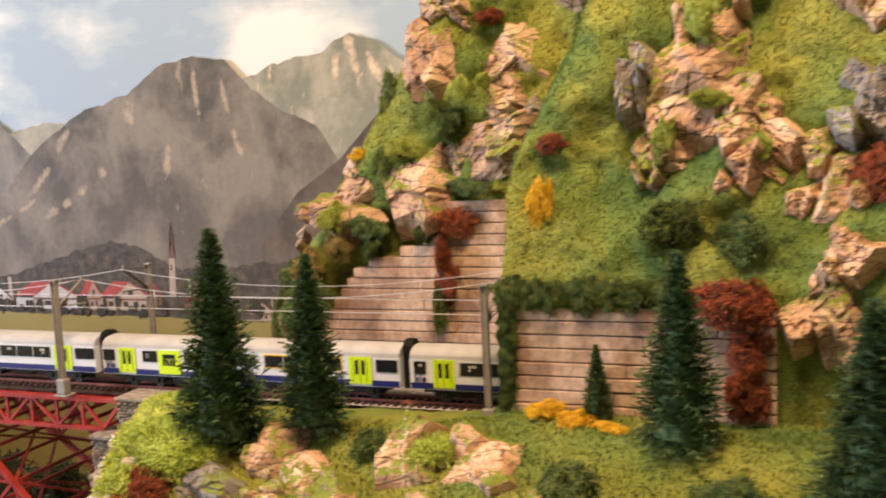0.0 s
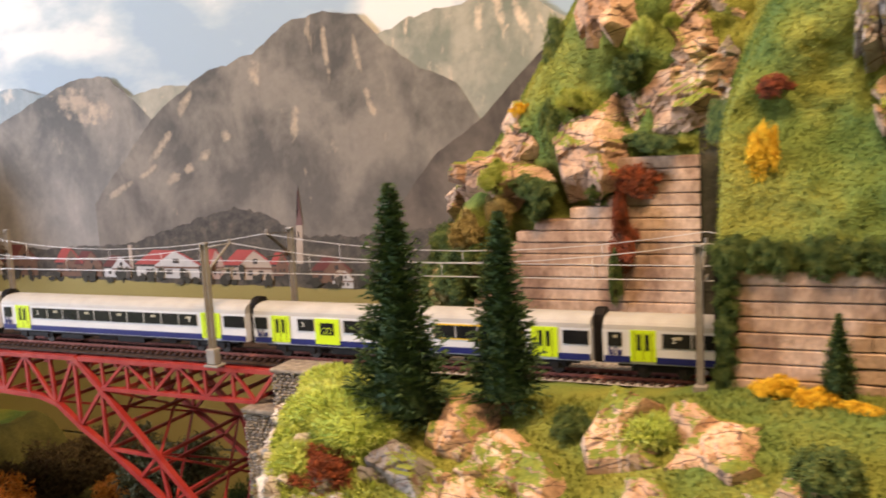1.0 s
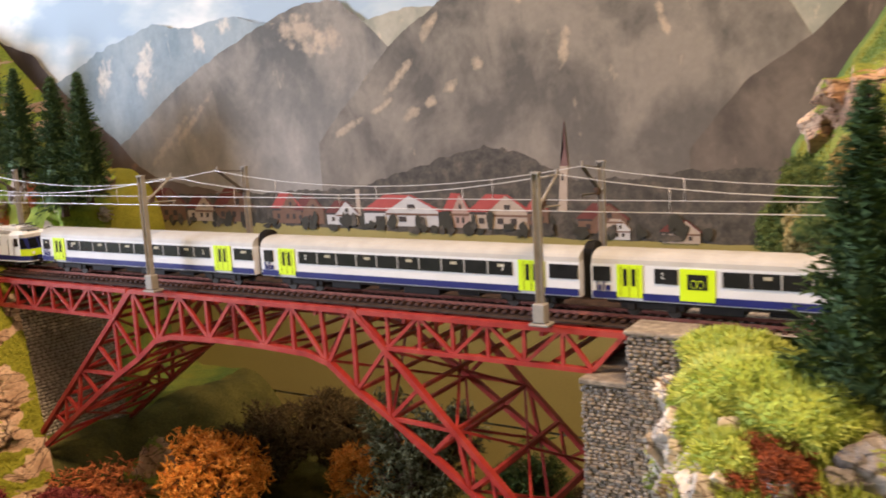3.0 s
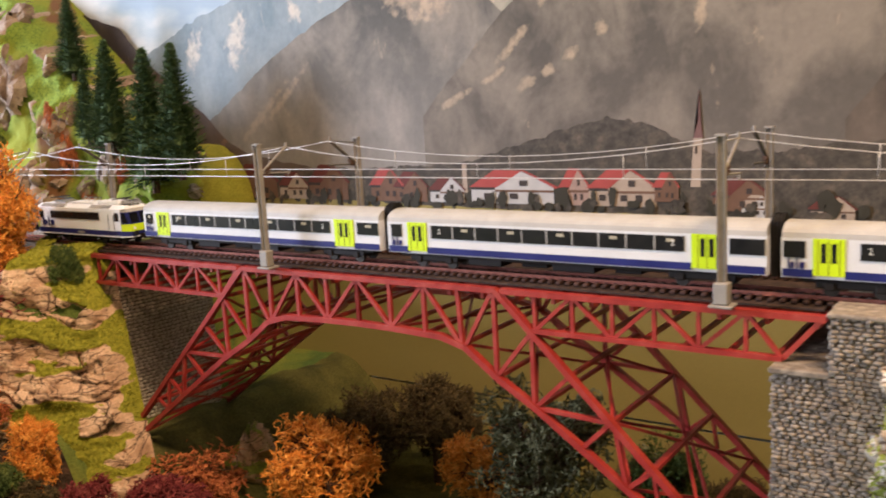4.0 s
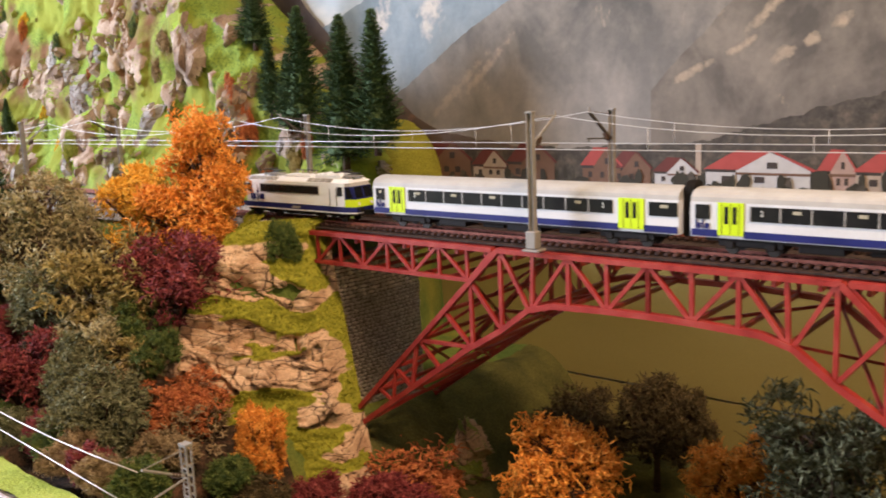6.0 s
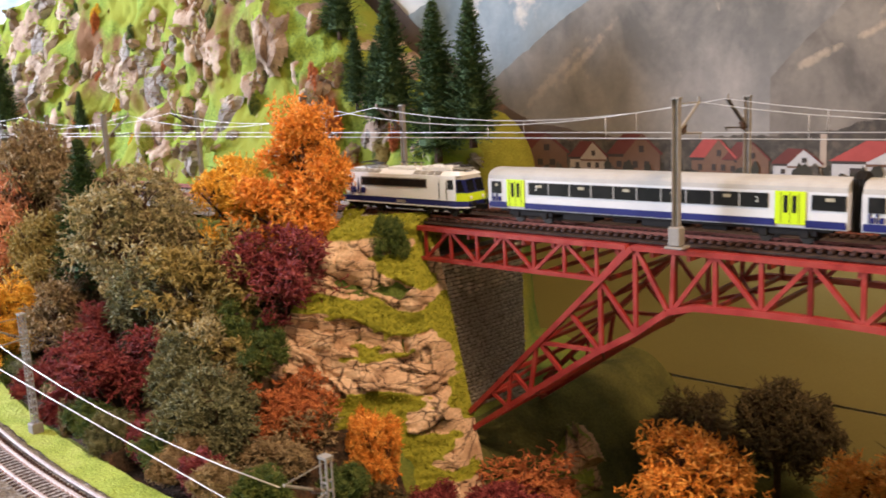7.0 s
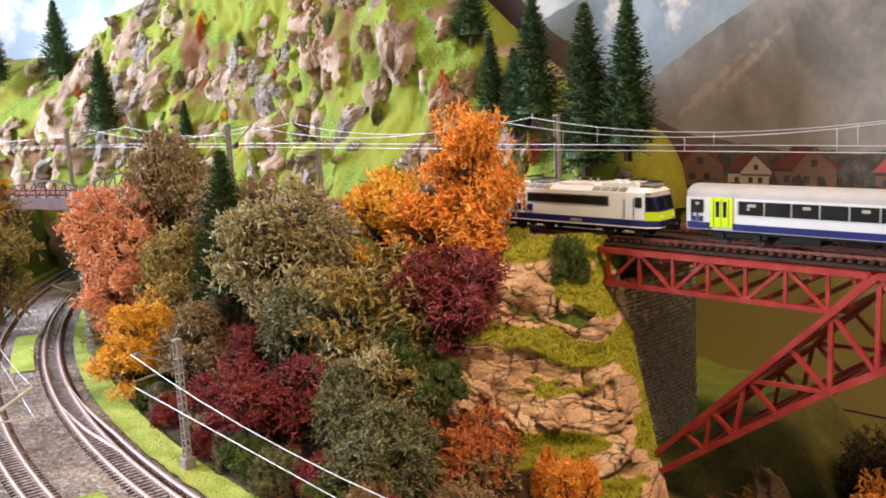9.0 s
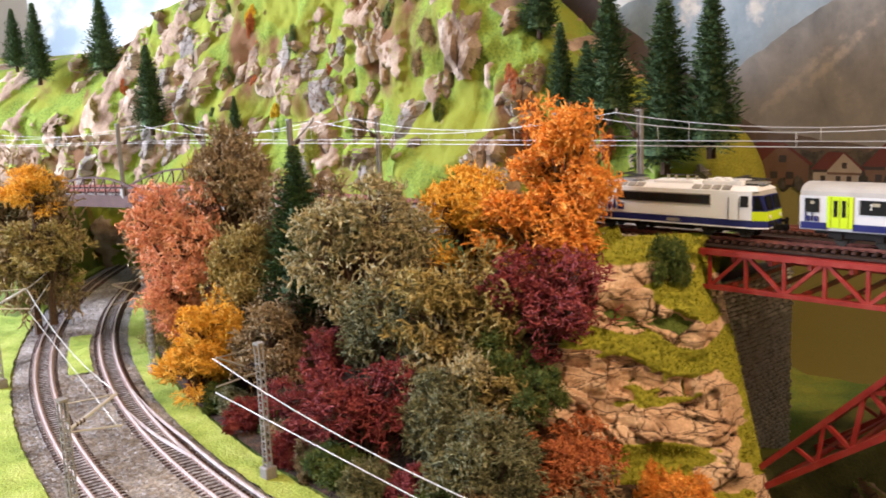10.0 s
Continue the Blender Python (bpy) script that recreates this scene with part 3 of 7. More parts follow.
mountain("far_range", [(-0.55, 0.15), (-0.306, 0.225), (-0.21, 0.263), (-0.125, 0.286), (-0.081, 0.293), (-0.023, 0.281), (0.048, 0.291), (0.107, 0.283), (0.20, 0.25)], 0, 0.00022, M_BLUE, "hazy blue printed range", seed=3, amp=0.005, scale=80)
mountain("far_peak", [(0.60, 0.27), (0.669, 0.311), (0.713, 0.328), (0.752, 0.334), (0.782, 0.336), (0.80, 0.348), (0.819, 0.357), (0.851, 0.346), (0.887, 0.317), (0.95, 0.29), (1.10, 0.24)], 0, 0.00029, M_FAR, "grey printed peak", seed=5, amp=0.004, scale=90)
mountain("far_ridge", [(0.25, 0.22), (0.281, 0.266), (0.336, 0.274), (0.372, 0.274), (0.48, 0.25)], 0, 0.00035, M_FAR, "grey printed ridge", seed=6, amp=0.003, scale=90)
mountain("small_mountain", [(-0.30, 0.05), (-0.12, 0.160), (-0.034, 0.212), (0.065, 0.255), (0.144, 0.284), (0.196, 0.296), (0.245, 0.294), (0.28, 0.266), (0.319, 0.231), (0.42, 0.15)], 0, 0.00046, M_MID2, "brown-grey printed mountain", seed=7, amp=0.003, scale=100)
mountain("large_mountain", [(0.20, 0.12), (0.316, 0.232), (0.374, 0.267), (0.41, 0.287), (0.448, 0.294), (0.491, 0.307), (0.524, 0.326), (0.551, 0.340), (0.598, 0.347), (0.643, 0.338), (0.658, 0.322), (0.68, 0.30), (0.725, 0.27), (0.769, 0.247), (0.80, 0.20), (1.3, 0.05)], 0, 0.00057, M_MID, "large brown-grey printed mountain", seed=8, amp=0.004, scale=100)
mountain("right_slope", [(0.68, 0.10), (0.733, 0.165), (0.759, 0.183), (0.796, 0.207), (0.846, 0.254), (0.886, 0.287), (1.0, 0.37), (1.3, 0.45)], 0, 0.00062, M_RIGHT, "dark brown printed slope beside the mountain", seed=12, amp=0.003, scale=100)
mountain("brown_slope", [(-0.75, 0.40), (-0.447, 0.296), (-0.366, 0.272), (-0.307, 0.217), (-0.25, 0.172), (-0.193, 0.136), (-0.151, 0.100), (-0.11, 0.075), (0.02, 0.055), (0.12, 0.045)], 0, 0.00066, M_BROWN, "dark brown printed slope", seed=9, amp=0.004, scale=70)
mountain("dark_wood", [(-0.10, 0.05), (0.1, 0.055), (0.255, 0.061), (0.355, 0.089), (0.419, 0.106), (0.445, 0.11), (0.489, 0.101), (0.526, 0.083), (0.555, 0.071), (0.631, 0.073), (0.682, 0.08), (1.1, 0.085)], 0, 0.00077, M_WOOD, "dark printed woods", seed=10, amp=0.004, scale=150, step=0.002)
mountain("meadow", [(-0.9, 0.018), (-0.01, 0.016), (0.2, 0.010), (0.4, 0.006), (1.2, 0.002)], -0.2245, 0.0009, M_MEADOW, "olive printed meadow", seed=11, amp=0.002)
mountain("meadow_foot", [(-0.9, -0.2268), (1.2, -0.2268)], -0.45, 0.0009, M_MEADOW, "lower board of the olive printed meadow below a seam", seed=11, amp=0.0)

# ---------- steel arch bridge ----------
MID = 0.3685
bridge = thing("truss_bridge", (MID, 0, 0), "red steel truss arch bridge carrying two tracks", "bridge")


def truss(y, mat):
    """One side of the bridge: approach trusses, crown and arch legs, mirrored about the middle."""
    def seg(name, a, b, w=0.0032, h=0.0032):
        for sgn in (1, -1):
            pa, pb = (sgn * (a[0] - MID), y, a[1]), (sgn * (b[0] - MID), y, b[1])
            bar(name, pa, pb, w, h, mat, bridge)

    top, low = -0.002, -0.030
    seg("chord", (0.000, top), (0.2285, top), 0.006, 0.0042)
    seg("chord", (0.2335, top), (MID, top), 0.006, 0.0042)
    # the one end stands upright, the other slants back over the pier
    for sgn, foot in ((1, 0.003), (-1, 0.026)):
        bar("chord", (sgn * (foot - MID), y, low), (sgn * (0.204 - MID), y, low), 0.005, 0.0036, mat, bridge)
        bar("post", (sgn * (0.002 - MID), y, top), (sgn * (foot - MID), y, low), 0.0032, 0.0032, mat, bridge)
    bar("post", (0.018 - MID, y, top), (0.018 - MID, y, low), 0.0026, 0.0026, mat, bridge)
    bar("diagonal", (0.018 - MID, y, low), (0.0485 - MID, y, top), 0.0028, 0.0028, mat, bridge)
    bar("diagonal", (MID - 0.026, y, low), (MID - 0.0485, y, top), 0.0028, 0.0028, mat, bridge)
    for k in range(1, 7):
        xb = 0.018 + 0.0305 * k
        seg("post", (xb, top), (xb, low), 0.0026, 0.0026)
        if k < 6:
            a, b = ((xb, low), (xb + 0.0305, top)) if k % 2 == 0 else ((xb, top), (xb + 0.0305, low))
            seg("diagonal", a, b, 0.0028, 0.0028)
    seg("diagonal", (0.204, low), (0.230, top), 0.004, 0.004)
    # arch: lower chord
    low_arch = [(0.053, -0.195), (0.13, -0.140), (0.20, -0.091), (0.235, -0.070), (0.263, -0.049), (0.285, -0.043), (0.331, -0.041), (MID, -0.0405)]
    for a, b in zip(low_arch, low_arch[1:]):
        seg("arch_chord", a, b, 0.006, 0.0048)
    up = lambda x: -0.002 - (0.234 - x) * 0.985
    seg("arch_chord", (0.234, -0.002), (0.058, up(0.058)), 0.006, 0.0045)
    lowz = lambda x: float(np.interp(x, [p[0] for p in low_arch], [p[1] for p in low_arch]))
    seg("post", (0.2355, top), (0.2355, lowz(0.2355)))
    seg("post", (0.204, up(0.204)), (0.204, lowz(0.204)))
    seg("diagonal", (0.236, top), (0.263, -0.049))
    seg("diagonal", (0.204, up(0.204)), (0.2355, lowz(0.2355)))
    seg("diagonal", (0.174, up(0.174)), (0.203, lowz(0.203)))
    seg("strut", (0.143, up(0.143)), (0.203, lowz(0.203)))
    seg("diagonal", (0.143, up(0.143)), (0.166, lowz(0.166)))
    seg("post", (0.140, up(0.140)), (0.132, lowz(0.132)))
    seg("strut", (0.112, up(0.112)), (0.132, lowz(0.132)))
    seg("diagonal", (0.112, up(0.112)), (0.107, lowz(0.107)), 0.0026, 0.0026)
    seg("strut", (0.088, up(0.088)), (0.107, lowz(0.107)), 0.0026, 0.0026)
    seg("post", (0.268, top), (0.266, -0.048))
    for k in range(3):
        xb = 0.2665 + 0.034 * k
        seg("post", (xb + 0.034, top), (xb + 0.034, lowz(xb + 0.034)))
        a, b = ((xb, lowz(xb)), (xb + 0.034, top)) if k % 2 == 0 else ((xb, top), (xb + 0.034, lowz(xb + 0.034)))
        seg("diagonal", a, b)


FAR_Y = 0.126
truss(0.0, M_RED)
truss(FAR_Y, M_RED)
for x, z in [(0.03 * k, -0.030) for k in range(1, 8)] + [(0.2355, -0.07), (0.2665, -0.048), (0.30, -0.042), (0.334, -0.041), (0.204, -0.091), (0.166, -0.114), (0.13, -0.140), (0.09, -0.168), (0.174, -0.061), (0.143, -0.092), (0.112, -0.122), (0.08, -0.154)]:
    for sgn in (1, -1):
        bar("cross_beam", (sgn * (x - MID), 0.003, z), (sgn * (x - MID), FAR_Y - 0.003, z), 0.003, 0.003, M_RED, bridge)
for a, b in [((0.06, -0.19), (0.13, -0.14)), ((0.13, -0.14), (0.204, -0.091)), ((0.204, -0.091), (0.2665, -0.048)), ((0.2665, -0.045), (0.334, -0.041)), ((0.08, -0.154), (0.143, -0.092)), ((0.143, -0.092), (0.204, -0.033))]:
    for sgn in (1, -1):
        for ya, yb in ((0.003, FAR_Y - 0.003), (FAR_Y - 0.003, 0.003)):
            bar("wind_brace", (sgn * (a[0] - MID), ya, a[1]), (sgn * (b[0] - MID), yb, b[1]), 0.0022, 0.0022, M_RED, bridge)
for k in range(25):
    x = 0.006 + k * 0.0302 - MID
    bar("cross_beam", (x, 0.003, -0.006), (x, FAR_Y - 0.003, -0.006), 0.003, 0.007, M_RED, bridge)
for y in (0.020, 0.036, 0.087, 0.103):
    bar("stringer", (-MID, y, -0.004), (0.734 - MID, y, -0.004), 0.003, 0.006, M_RED, bridge)

# dark sheet added so sleeper gaps and the truss inside look shaded
M_UNDER_TRACK = material("dark_under_track_sheet", [(0.020, 0.013, 0.011), (0.040, 0.025, 0.020), (0.06, 0.038, 0.03)], 120, 0.85, bump=0.3, bscale=500, fine=0.2)
boxed("deck", (0.367 - MID, 0.0615, 0.0011), (0.733, 0.108, 0.0014), M_UNDER_TRACK, bridge, "dark sheet added under the tracks to shade the truss inside")

# ---------- tracks ----------
def rail_sweep(name, points, parent, mat, w=0.0011, h=0.0026):
    """A rail of upright profile along points (their top)."""
    verts, faces = [], []
    pts = [Vector(p) for p in points]
    prof = [(-w * 1.1, -h), (-w * 1.1, -h * 0.8), (-w * 0.35, -h * 0.65), (-w * 0.5, 0), (w * 0.5, 0), (w * 0.35, -h * 0.65), (w * 1.1, -h * 0.8), (w * 1.1, -h)]
    n = len(prof)
    for i, p in enumerate(pts):
        d = pts[min(i + 1, len(pts) - 1)] - pts[max(i - 1, 0)]
        side = Vector((-d.y, d.x, 0)).normalized()
        verts += [p + side * a + Vector((0, 0, b)) for a, b in prof]
        if i:
            faces += [((i - 1) * n + k, i * n + k, i * n + (k + 1) % n, (i - 1) * n + (k + 1) % n) for k in range(n)]
    return raw(name, verts, faces, mat, parent)


def tie_mesh(mat, clip=None, wide=0.0036):
    bm = bmesh.new()
    box(bm, (0, 0, -0.0011), (wide, 0.030, 0.0022), bevel=0.0004)
    for y in (-0.00825, 0.00825):
        for s in (-1, 1):
            known = set(bm.faces)
            box(bm, (0, y + s * 0.0018, 0.0004), (0.0026, 0.0016, 0.0012) if clip else (0.0022, 0.0012, 0.0007))
            if clip:
                for face in set(bm.faces) - known:
                    face.material_index = 1
    me = bpy.data.meshes.new("sleeper")
    bm.to_mesh(me)
    bm.free()
    me.materials.append(mat)
    if clip:
        me.materials.append(clip)
    return me


M_CLIP = material("pinkish_rail_clip", [(0.34, 0.25, 0.24), (0.48, 0.38, 0.36)], 200, 0.6)
M_RAIL_PALE = material("pale_worn_rail", [(0.52, 0.44, 0.43), (0.70, 0.62, 0.61)], 150, 0.4, metal=0.25)
TIE_LOW = tie_mesh(M_TIE, M_CLIP, 0.0029)
TIE = tie_mesh(M_TIE)


def railway(label, path, top, rail_mat, spacing=0.0072, near=None, tie=TIE, w=0.0011):
    """A track on the centre line path (dense points): two rails, a sleeper every few millimetres."""
    track = thing("railway_track", (path[0][0], path[0][1], top), label, "railway track")
    base = Vector((path[0][0], path[0][1], 0))
    pts = [Vector((x, y, 0)) - base for x, y in path]
    for s in (-1, 1):
        line = []
        for i, p in enumerate(pts):
            d = pts[min(i + 1, len(pts) - 1)] - pts[max(i - 1, 0)]
            side = Vector((-d.y, d.x, 0)).normalized()
            line.append(p + side * s * 0.00825)
        rail_sweep("rail", line, track, rail_mat, w)
    gap, count, rest = 0.0, 0, []
    for a, b in zip(pts, pts[1:]):
        d = b - a
        length = d.length
        while gap < length:
            at = a + d * (gap / length)
            m = Matrix.Translation(at + Vector((0, 0, -0.0026))) @ Matrix.Rotation(math.atan2(d.y, d.x), 4, "Z")
            if (near is None or near(at + base)) and count < 298:
                ob = place(new("sleeper", tie), track)
                ob.matrix_basis = m
                count += 1
            else:
                rest.append(m)
            gap += spacing
        gap -= length
    if rest:
        v0 = np.array([v.co[:] for v in tie.vertices])
        f0 = [tuple(p.vertices) for p in tie.polygons]
        verts, faces = [], []
        for m in rest:
            k = len(verts)
            verts += [m @ Vector(v) for v in v0]
            faces += [tuple(i + k for i in f) for f in f0]
        tagged(raw("sleeper_run", verts, faces, M_TIE, track), kind="stuff")
    return track


xs_up = [1.60 - 0.03 * k for k in range(130)]
RAIL_Z = 0.0075
for y0, label in ((UP_IN, "rust-coloured model track on dark sleepers crossing the red bridge"), (UP_OUT, "second rust-coloured track on dark sleepers beside the first")):
    railway(label, [(x, float(bend(x, y0))) for x in xs_up], RAIL_Z, M_RAIL_RUST, near=lambda p: -0.15 < p.x < 1.1)


def arc(r, a0, a1, n=90):
    return [(CX + r * math.cos(a), CY + r * math.sin(a)) for a in np.linspace(math.radians(a0), math.radians(a1), n)]


for r, label in ((R_IN, "curved model track with pale rails in grey ballast"), (R_OUT, "outer curved model track with pale rails in grey ballast")):
    railway(label, arc(r, 274, 222), LOW + 0.0075, M_RAIL_PALE, spacing=0.0068, near=lambda p: -0.75 < p.x < 0.0, tie=TIE_LOW, w=0.00095)
# diverging rails of a turnout on the inner curve
turnout = thing("turnout", (CX, CY, LOW + 0.0077), "pale diverging turnout rails on the inner curved track", "turnout")
for angles, radii in (((255.3, 258.0, 260.2), (R_IN + 0.0078, R_IN + 0.001, R_IN - 0.0078)), ((253.2, 256.0, 258.9, 272.0), (R_IN - 0.0088, R_IN - 0.0125, R_IN - 0.0172, R_IN - 0.0180))):
    line = []
    for a in np.linspace(angles[0], angles[-1], 40):
        r = float(np.interp(a, angles, radii))
        line.append((r * math.cos(math.radians(a)), r * math.sin(math.radians(a)), 0))
    rail_sweep("rail", line, turnout, M_RAIL_PALE, 0.00095)
bal_a, bal_r = np.meshgrid(np.radians(np.linspace(280, 222, 700)), np.linspace(1.728, 1.858, 44))
edge = 1 - np.clip(np.abs(bal_r - 1.793) - 0.045, 0, 1) / 0.02
bz = LOW + 0.0005 + 0.0034 * np.clip(edge, -0.3, 1) + 0.0012 * (fbm(stack(bal_a * 900, bal_r * 500, 0), 1, 2, 6).reshape(bal_r.shape) - 0.5) + 0.0006 * (np.minimum(np.abs(bal_r - R_IN), np.abs(bal_r - R_OUT)) < 0.013)
pts_ = stack(bal_a * 40, bal_r * 40, 0)
ballast_x, ballast_y = CX + (bal_r + 0.006 * (fbm(pts_, 3, 3, 5).reshape(bal_r.shape) - 0.5)) * np.cos(bal_a), CY + bal_r * np.sin(bal_a)
ballast = tagged(sheet("ballast", ballast_x, ballast_y, bz, M_BALLAST), "grey ballast bed under the curved tracks", "ballast", kind="structure")
bx, by = np.meshgrid(np.linspace(-1.6, -0.002, 200), np.linspace(-0.012, 0.135, 16))
by2 = by + np.minimum(bend(bx, 0.0615) - 0.0615, 0)
bed_left = tagged(sheet("ballast", bx, by2, 0.0035 - 0.012 * smooth(0.055, 0.075, np.abs(by - 0.0615)), M_BALLAST), "ballast bed under the upper tracks", "ballast", kind="structure")
bx, by = np.meshgrid(np.linspace(0.738, 1.7, 120), np.linspace(0.010, 0.135, 16))
bed_right = tagged(sheet("ballast", bx, by, 0.0035 - 0.012 * smooth(0.055, 0.075, np.abs(by - 0.0615)), M_BALLAST), "ballast bed leading into the tunnel", "ballast", kind="structure")

# ---------- train ----------
M_SILVER = material("satin_silver_white_paint", [(0.56, 0.565, 0.575), (0.62, 0.625, 0.635)], 30, 0.34, fine=0.03)
M_WHITE_BODY = material("bluish_white_paint", [(0.80, 0.83, 0.88), (0.85, 0.88, 0.92)], 30, 0.4, fine=0.03)
M_ROOF = material("grey_roof_paint", [(0.33, 0.32, 0.30), (0.40, 0.39, 0.37)], 60, 0.5, fine=0.04)
M_NAVY = material("navy_blue_paint", [(0.012, 0.016, 0.10), (0.02, 0.025, 0.14)], 40, 0.4)
M_LIME = material("lime_green_paint", [(0.48, 0.66, 0.012), (0.54, 0.72, 0.02)], 40, 0.42)
M_BLACK = material("black_plastic", [(0.008, 0.007, 0.007), (0.014, 0.012, 0.011)], 200, 0.7, spec=0.2)
M_WINDOW = material("dark_tinted_window", [(0.008, 0.009, 0.010), (0.016, 0.016, 0.017)], 90, 0.22, spec=0.25)
M_SEAT = material("pale_interior", [(0.30, 0.28, 0.20), (0.42, 0.38, 0.28)], 200, 0.7)
M_YELLOW = material("yellow_line_paint", [(0.75, 0.48, 0.02), (0.8, 0.52, 0.03)], 50, 0.5)
M_WHEEL = material("dark_wheel_steel", [(0.03, 0.027, 0.024), (0.06, 0.055, 0.05)], 150, 0.5, metal=0.4)
M_LAMP = material("lamp_lens", [(0.7, 0.7, 0.66), (0.8, 0.8, 0.76)], 50, 0.15)
M_GRILLE = material("grey_louvre", [(0.22, 0.21, 0.20), (0.34, 0.33, 0.31)], 100, 0.5)


def prism(name, low, z0, high, z1, mat, parent, label="", bevel=0.0):
    """A solid between two outlines of the same number of corners."""
    n = len(low)
    verts = [(x, y, z0) for x, y in low] + [(x, y, z1) for x, y in high]
    faces = [tuple(range(n))[::-1], tuple(range(n, 2 * n))] + [(k, (k + 1) % n, n + (k + 1) % n, n + k) for k in range(n)]
    bm = bmesh.new()
    vs = [bm.verts.new(v) for v in verts]
    for f in faces:
        bm.faces.new([vs[i] for i in f])
    if bevel:
        bmesh.ops.bevel(bm, geom=list(bm.edges), offset=bevel, segments=2, affect="EDGES")
    return part(name, bm, mat, parent, label)


def profile_body(name, section, x0, x1, mat, parent, label="", shade=False):
    """A section (y, z) drawn out along x, closed at both ends."""
    n = len(section)
    verts = [(x0, y, z) for y, z in section] + [(x1, y, z) for y, z in section]
    faces = [tuple(range(n)), tuple(range(n, 2 * n))[::-1]] + [(k, n + k, n + (k + 1) % n, (k + 1) % n) for k in range(n)]
    return raw(name, verts, faces, mat, parent, label, shade)


def plate(name, x0, x1, y, z0, z1, mat, parent, label="", depth=0.0005, bevel=0.0):
    return boxed(name, ((x0 + x1) / 2, y, (z0 + z1) / 2), (x1 - x0, depth, z1 - z0), mat, parent, label, bevel)


def wheelset(x, parent, r=0.0055):
    for y in (-0.0083, 0.0083):
        bm = bmesh.new()
        rod(bm, (x, y - 0.0013, r), (x, y + 0.0013, r), r, n=20)
        part("wheel", bm, M_WHEEL, parent)


def bogie(x, parent, wheelbase=0.029, length=0.046):
    b = boxed("bogie", (x, 0, 0.0075), (length, 0.020, 0.005), M_BLACK, parent)
    for y in (-0.0125, 0.0125):
        boxed("bogie_side", (x, y, 0.0072), (length, 0.003, 0.0042), M_BLACK, b, bevel=0.0008)
        for s in (-1, 1):
            boxed("axle_box", (x + s * wheelbase / 2, y * 1.12, 0.0066), (0.006, 0.0022, 0.0048), M_BLACK, b, bevel=0.0006)
    for s in (-1, 1):
        wheelset(x + s * wheelbase / 2, b)


def mark_bars(x, y, z, h, parent, wide=1.0):
    """The operator's mark as plain bars of its size and colour."""
    for dx, w, hh in ((0, 0.22, 1.0), (0.34, 0.42, 0.62), (1.02, 0.22, 1.0), (1.48, 0.62, 0.62)):
        plate("mark", x + dx * h * wide, x + (dx + w) * h * wide, y, z, z + hh * h, M_NAVY, parent, depth=0.0004)


def numeral(text, size, x, y, z, parent):
    cu = bpy.data.curves.new("numeral", "FONT")
    cu.body, cu.size, cu.extrude = text, size, 0.0001
    ob = place(new("numeral", cu), parent)
    ob.data.materials.append(M_LAMP)
    ob.matrix_basis = pose(x, y, z, 90, 0, 0)
    return ob


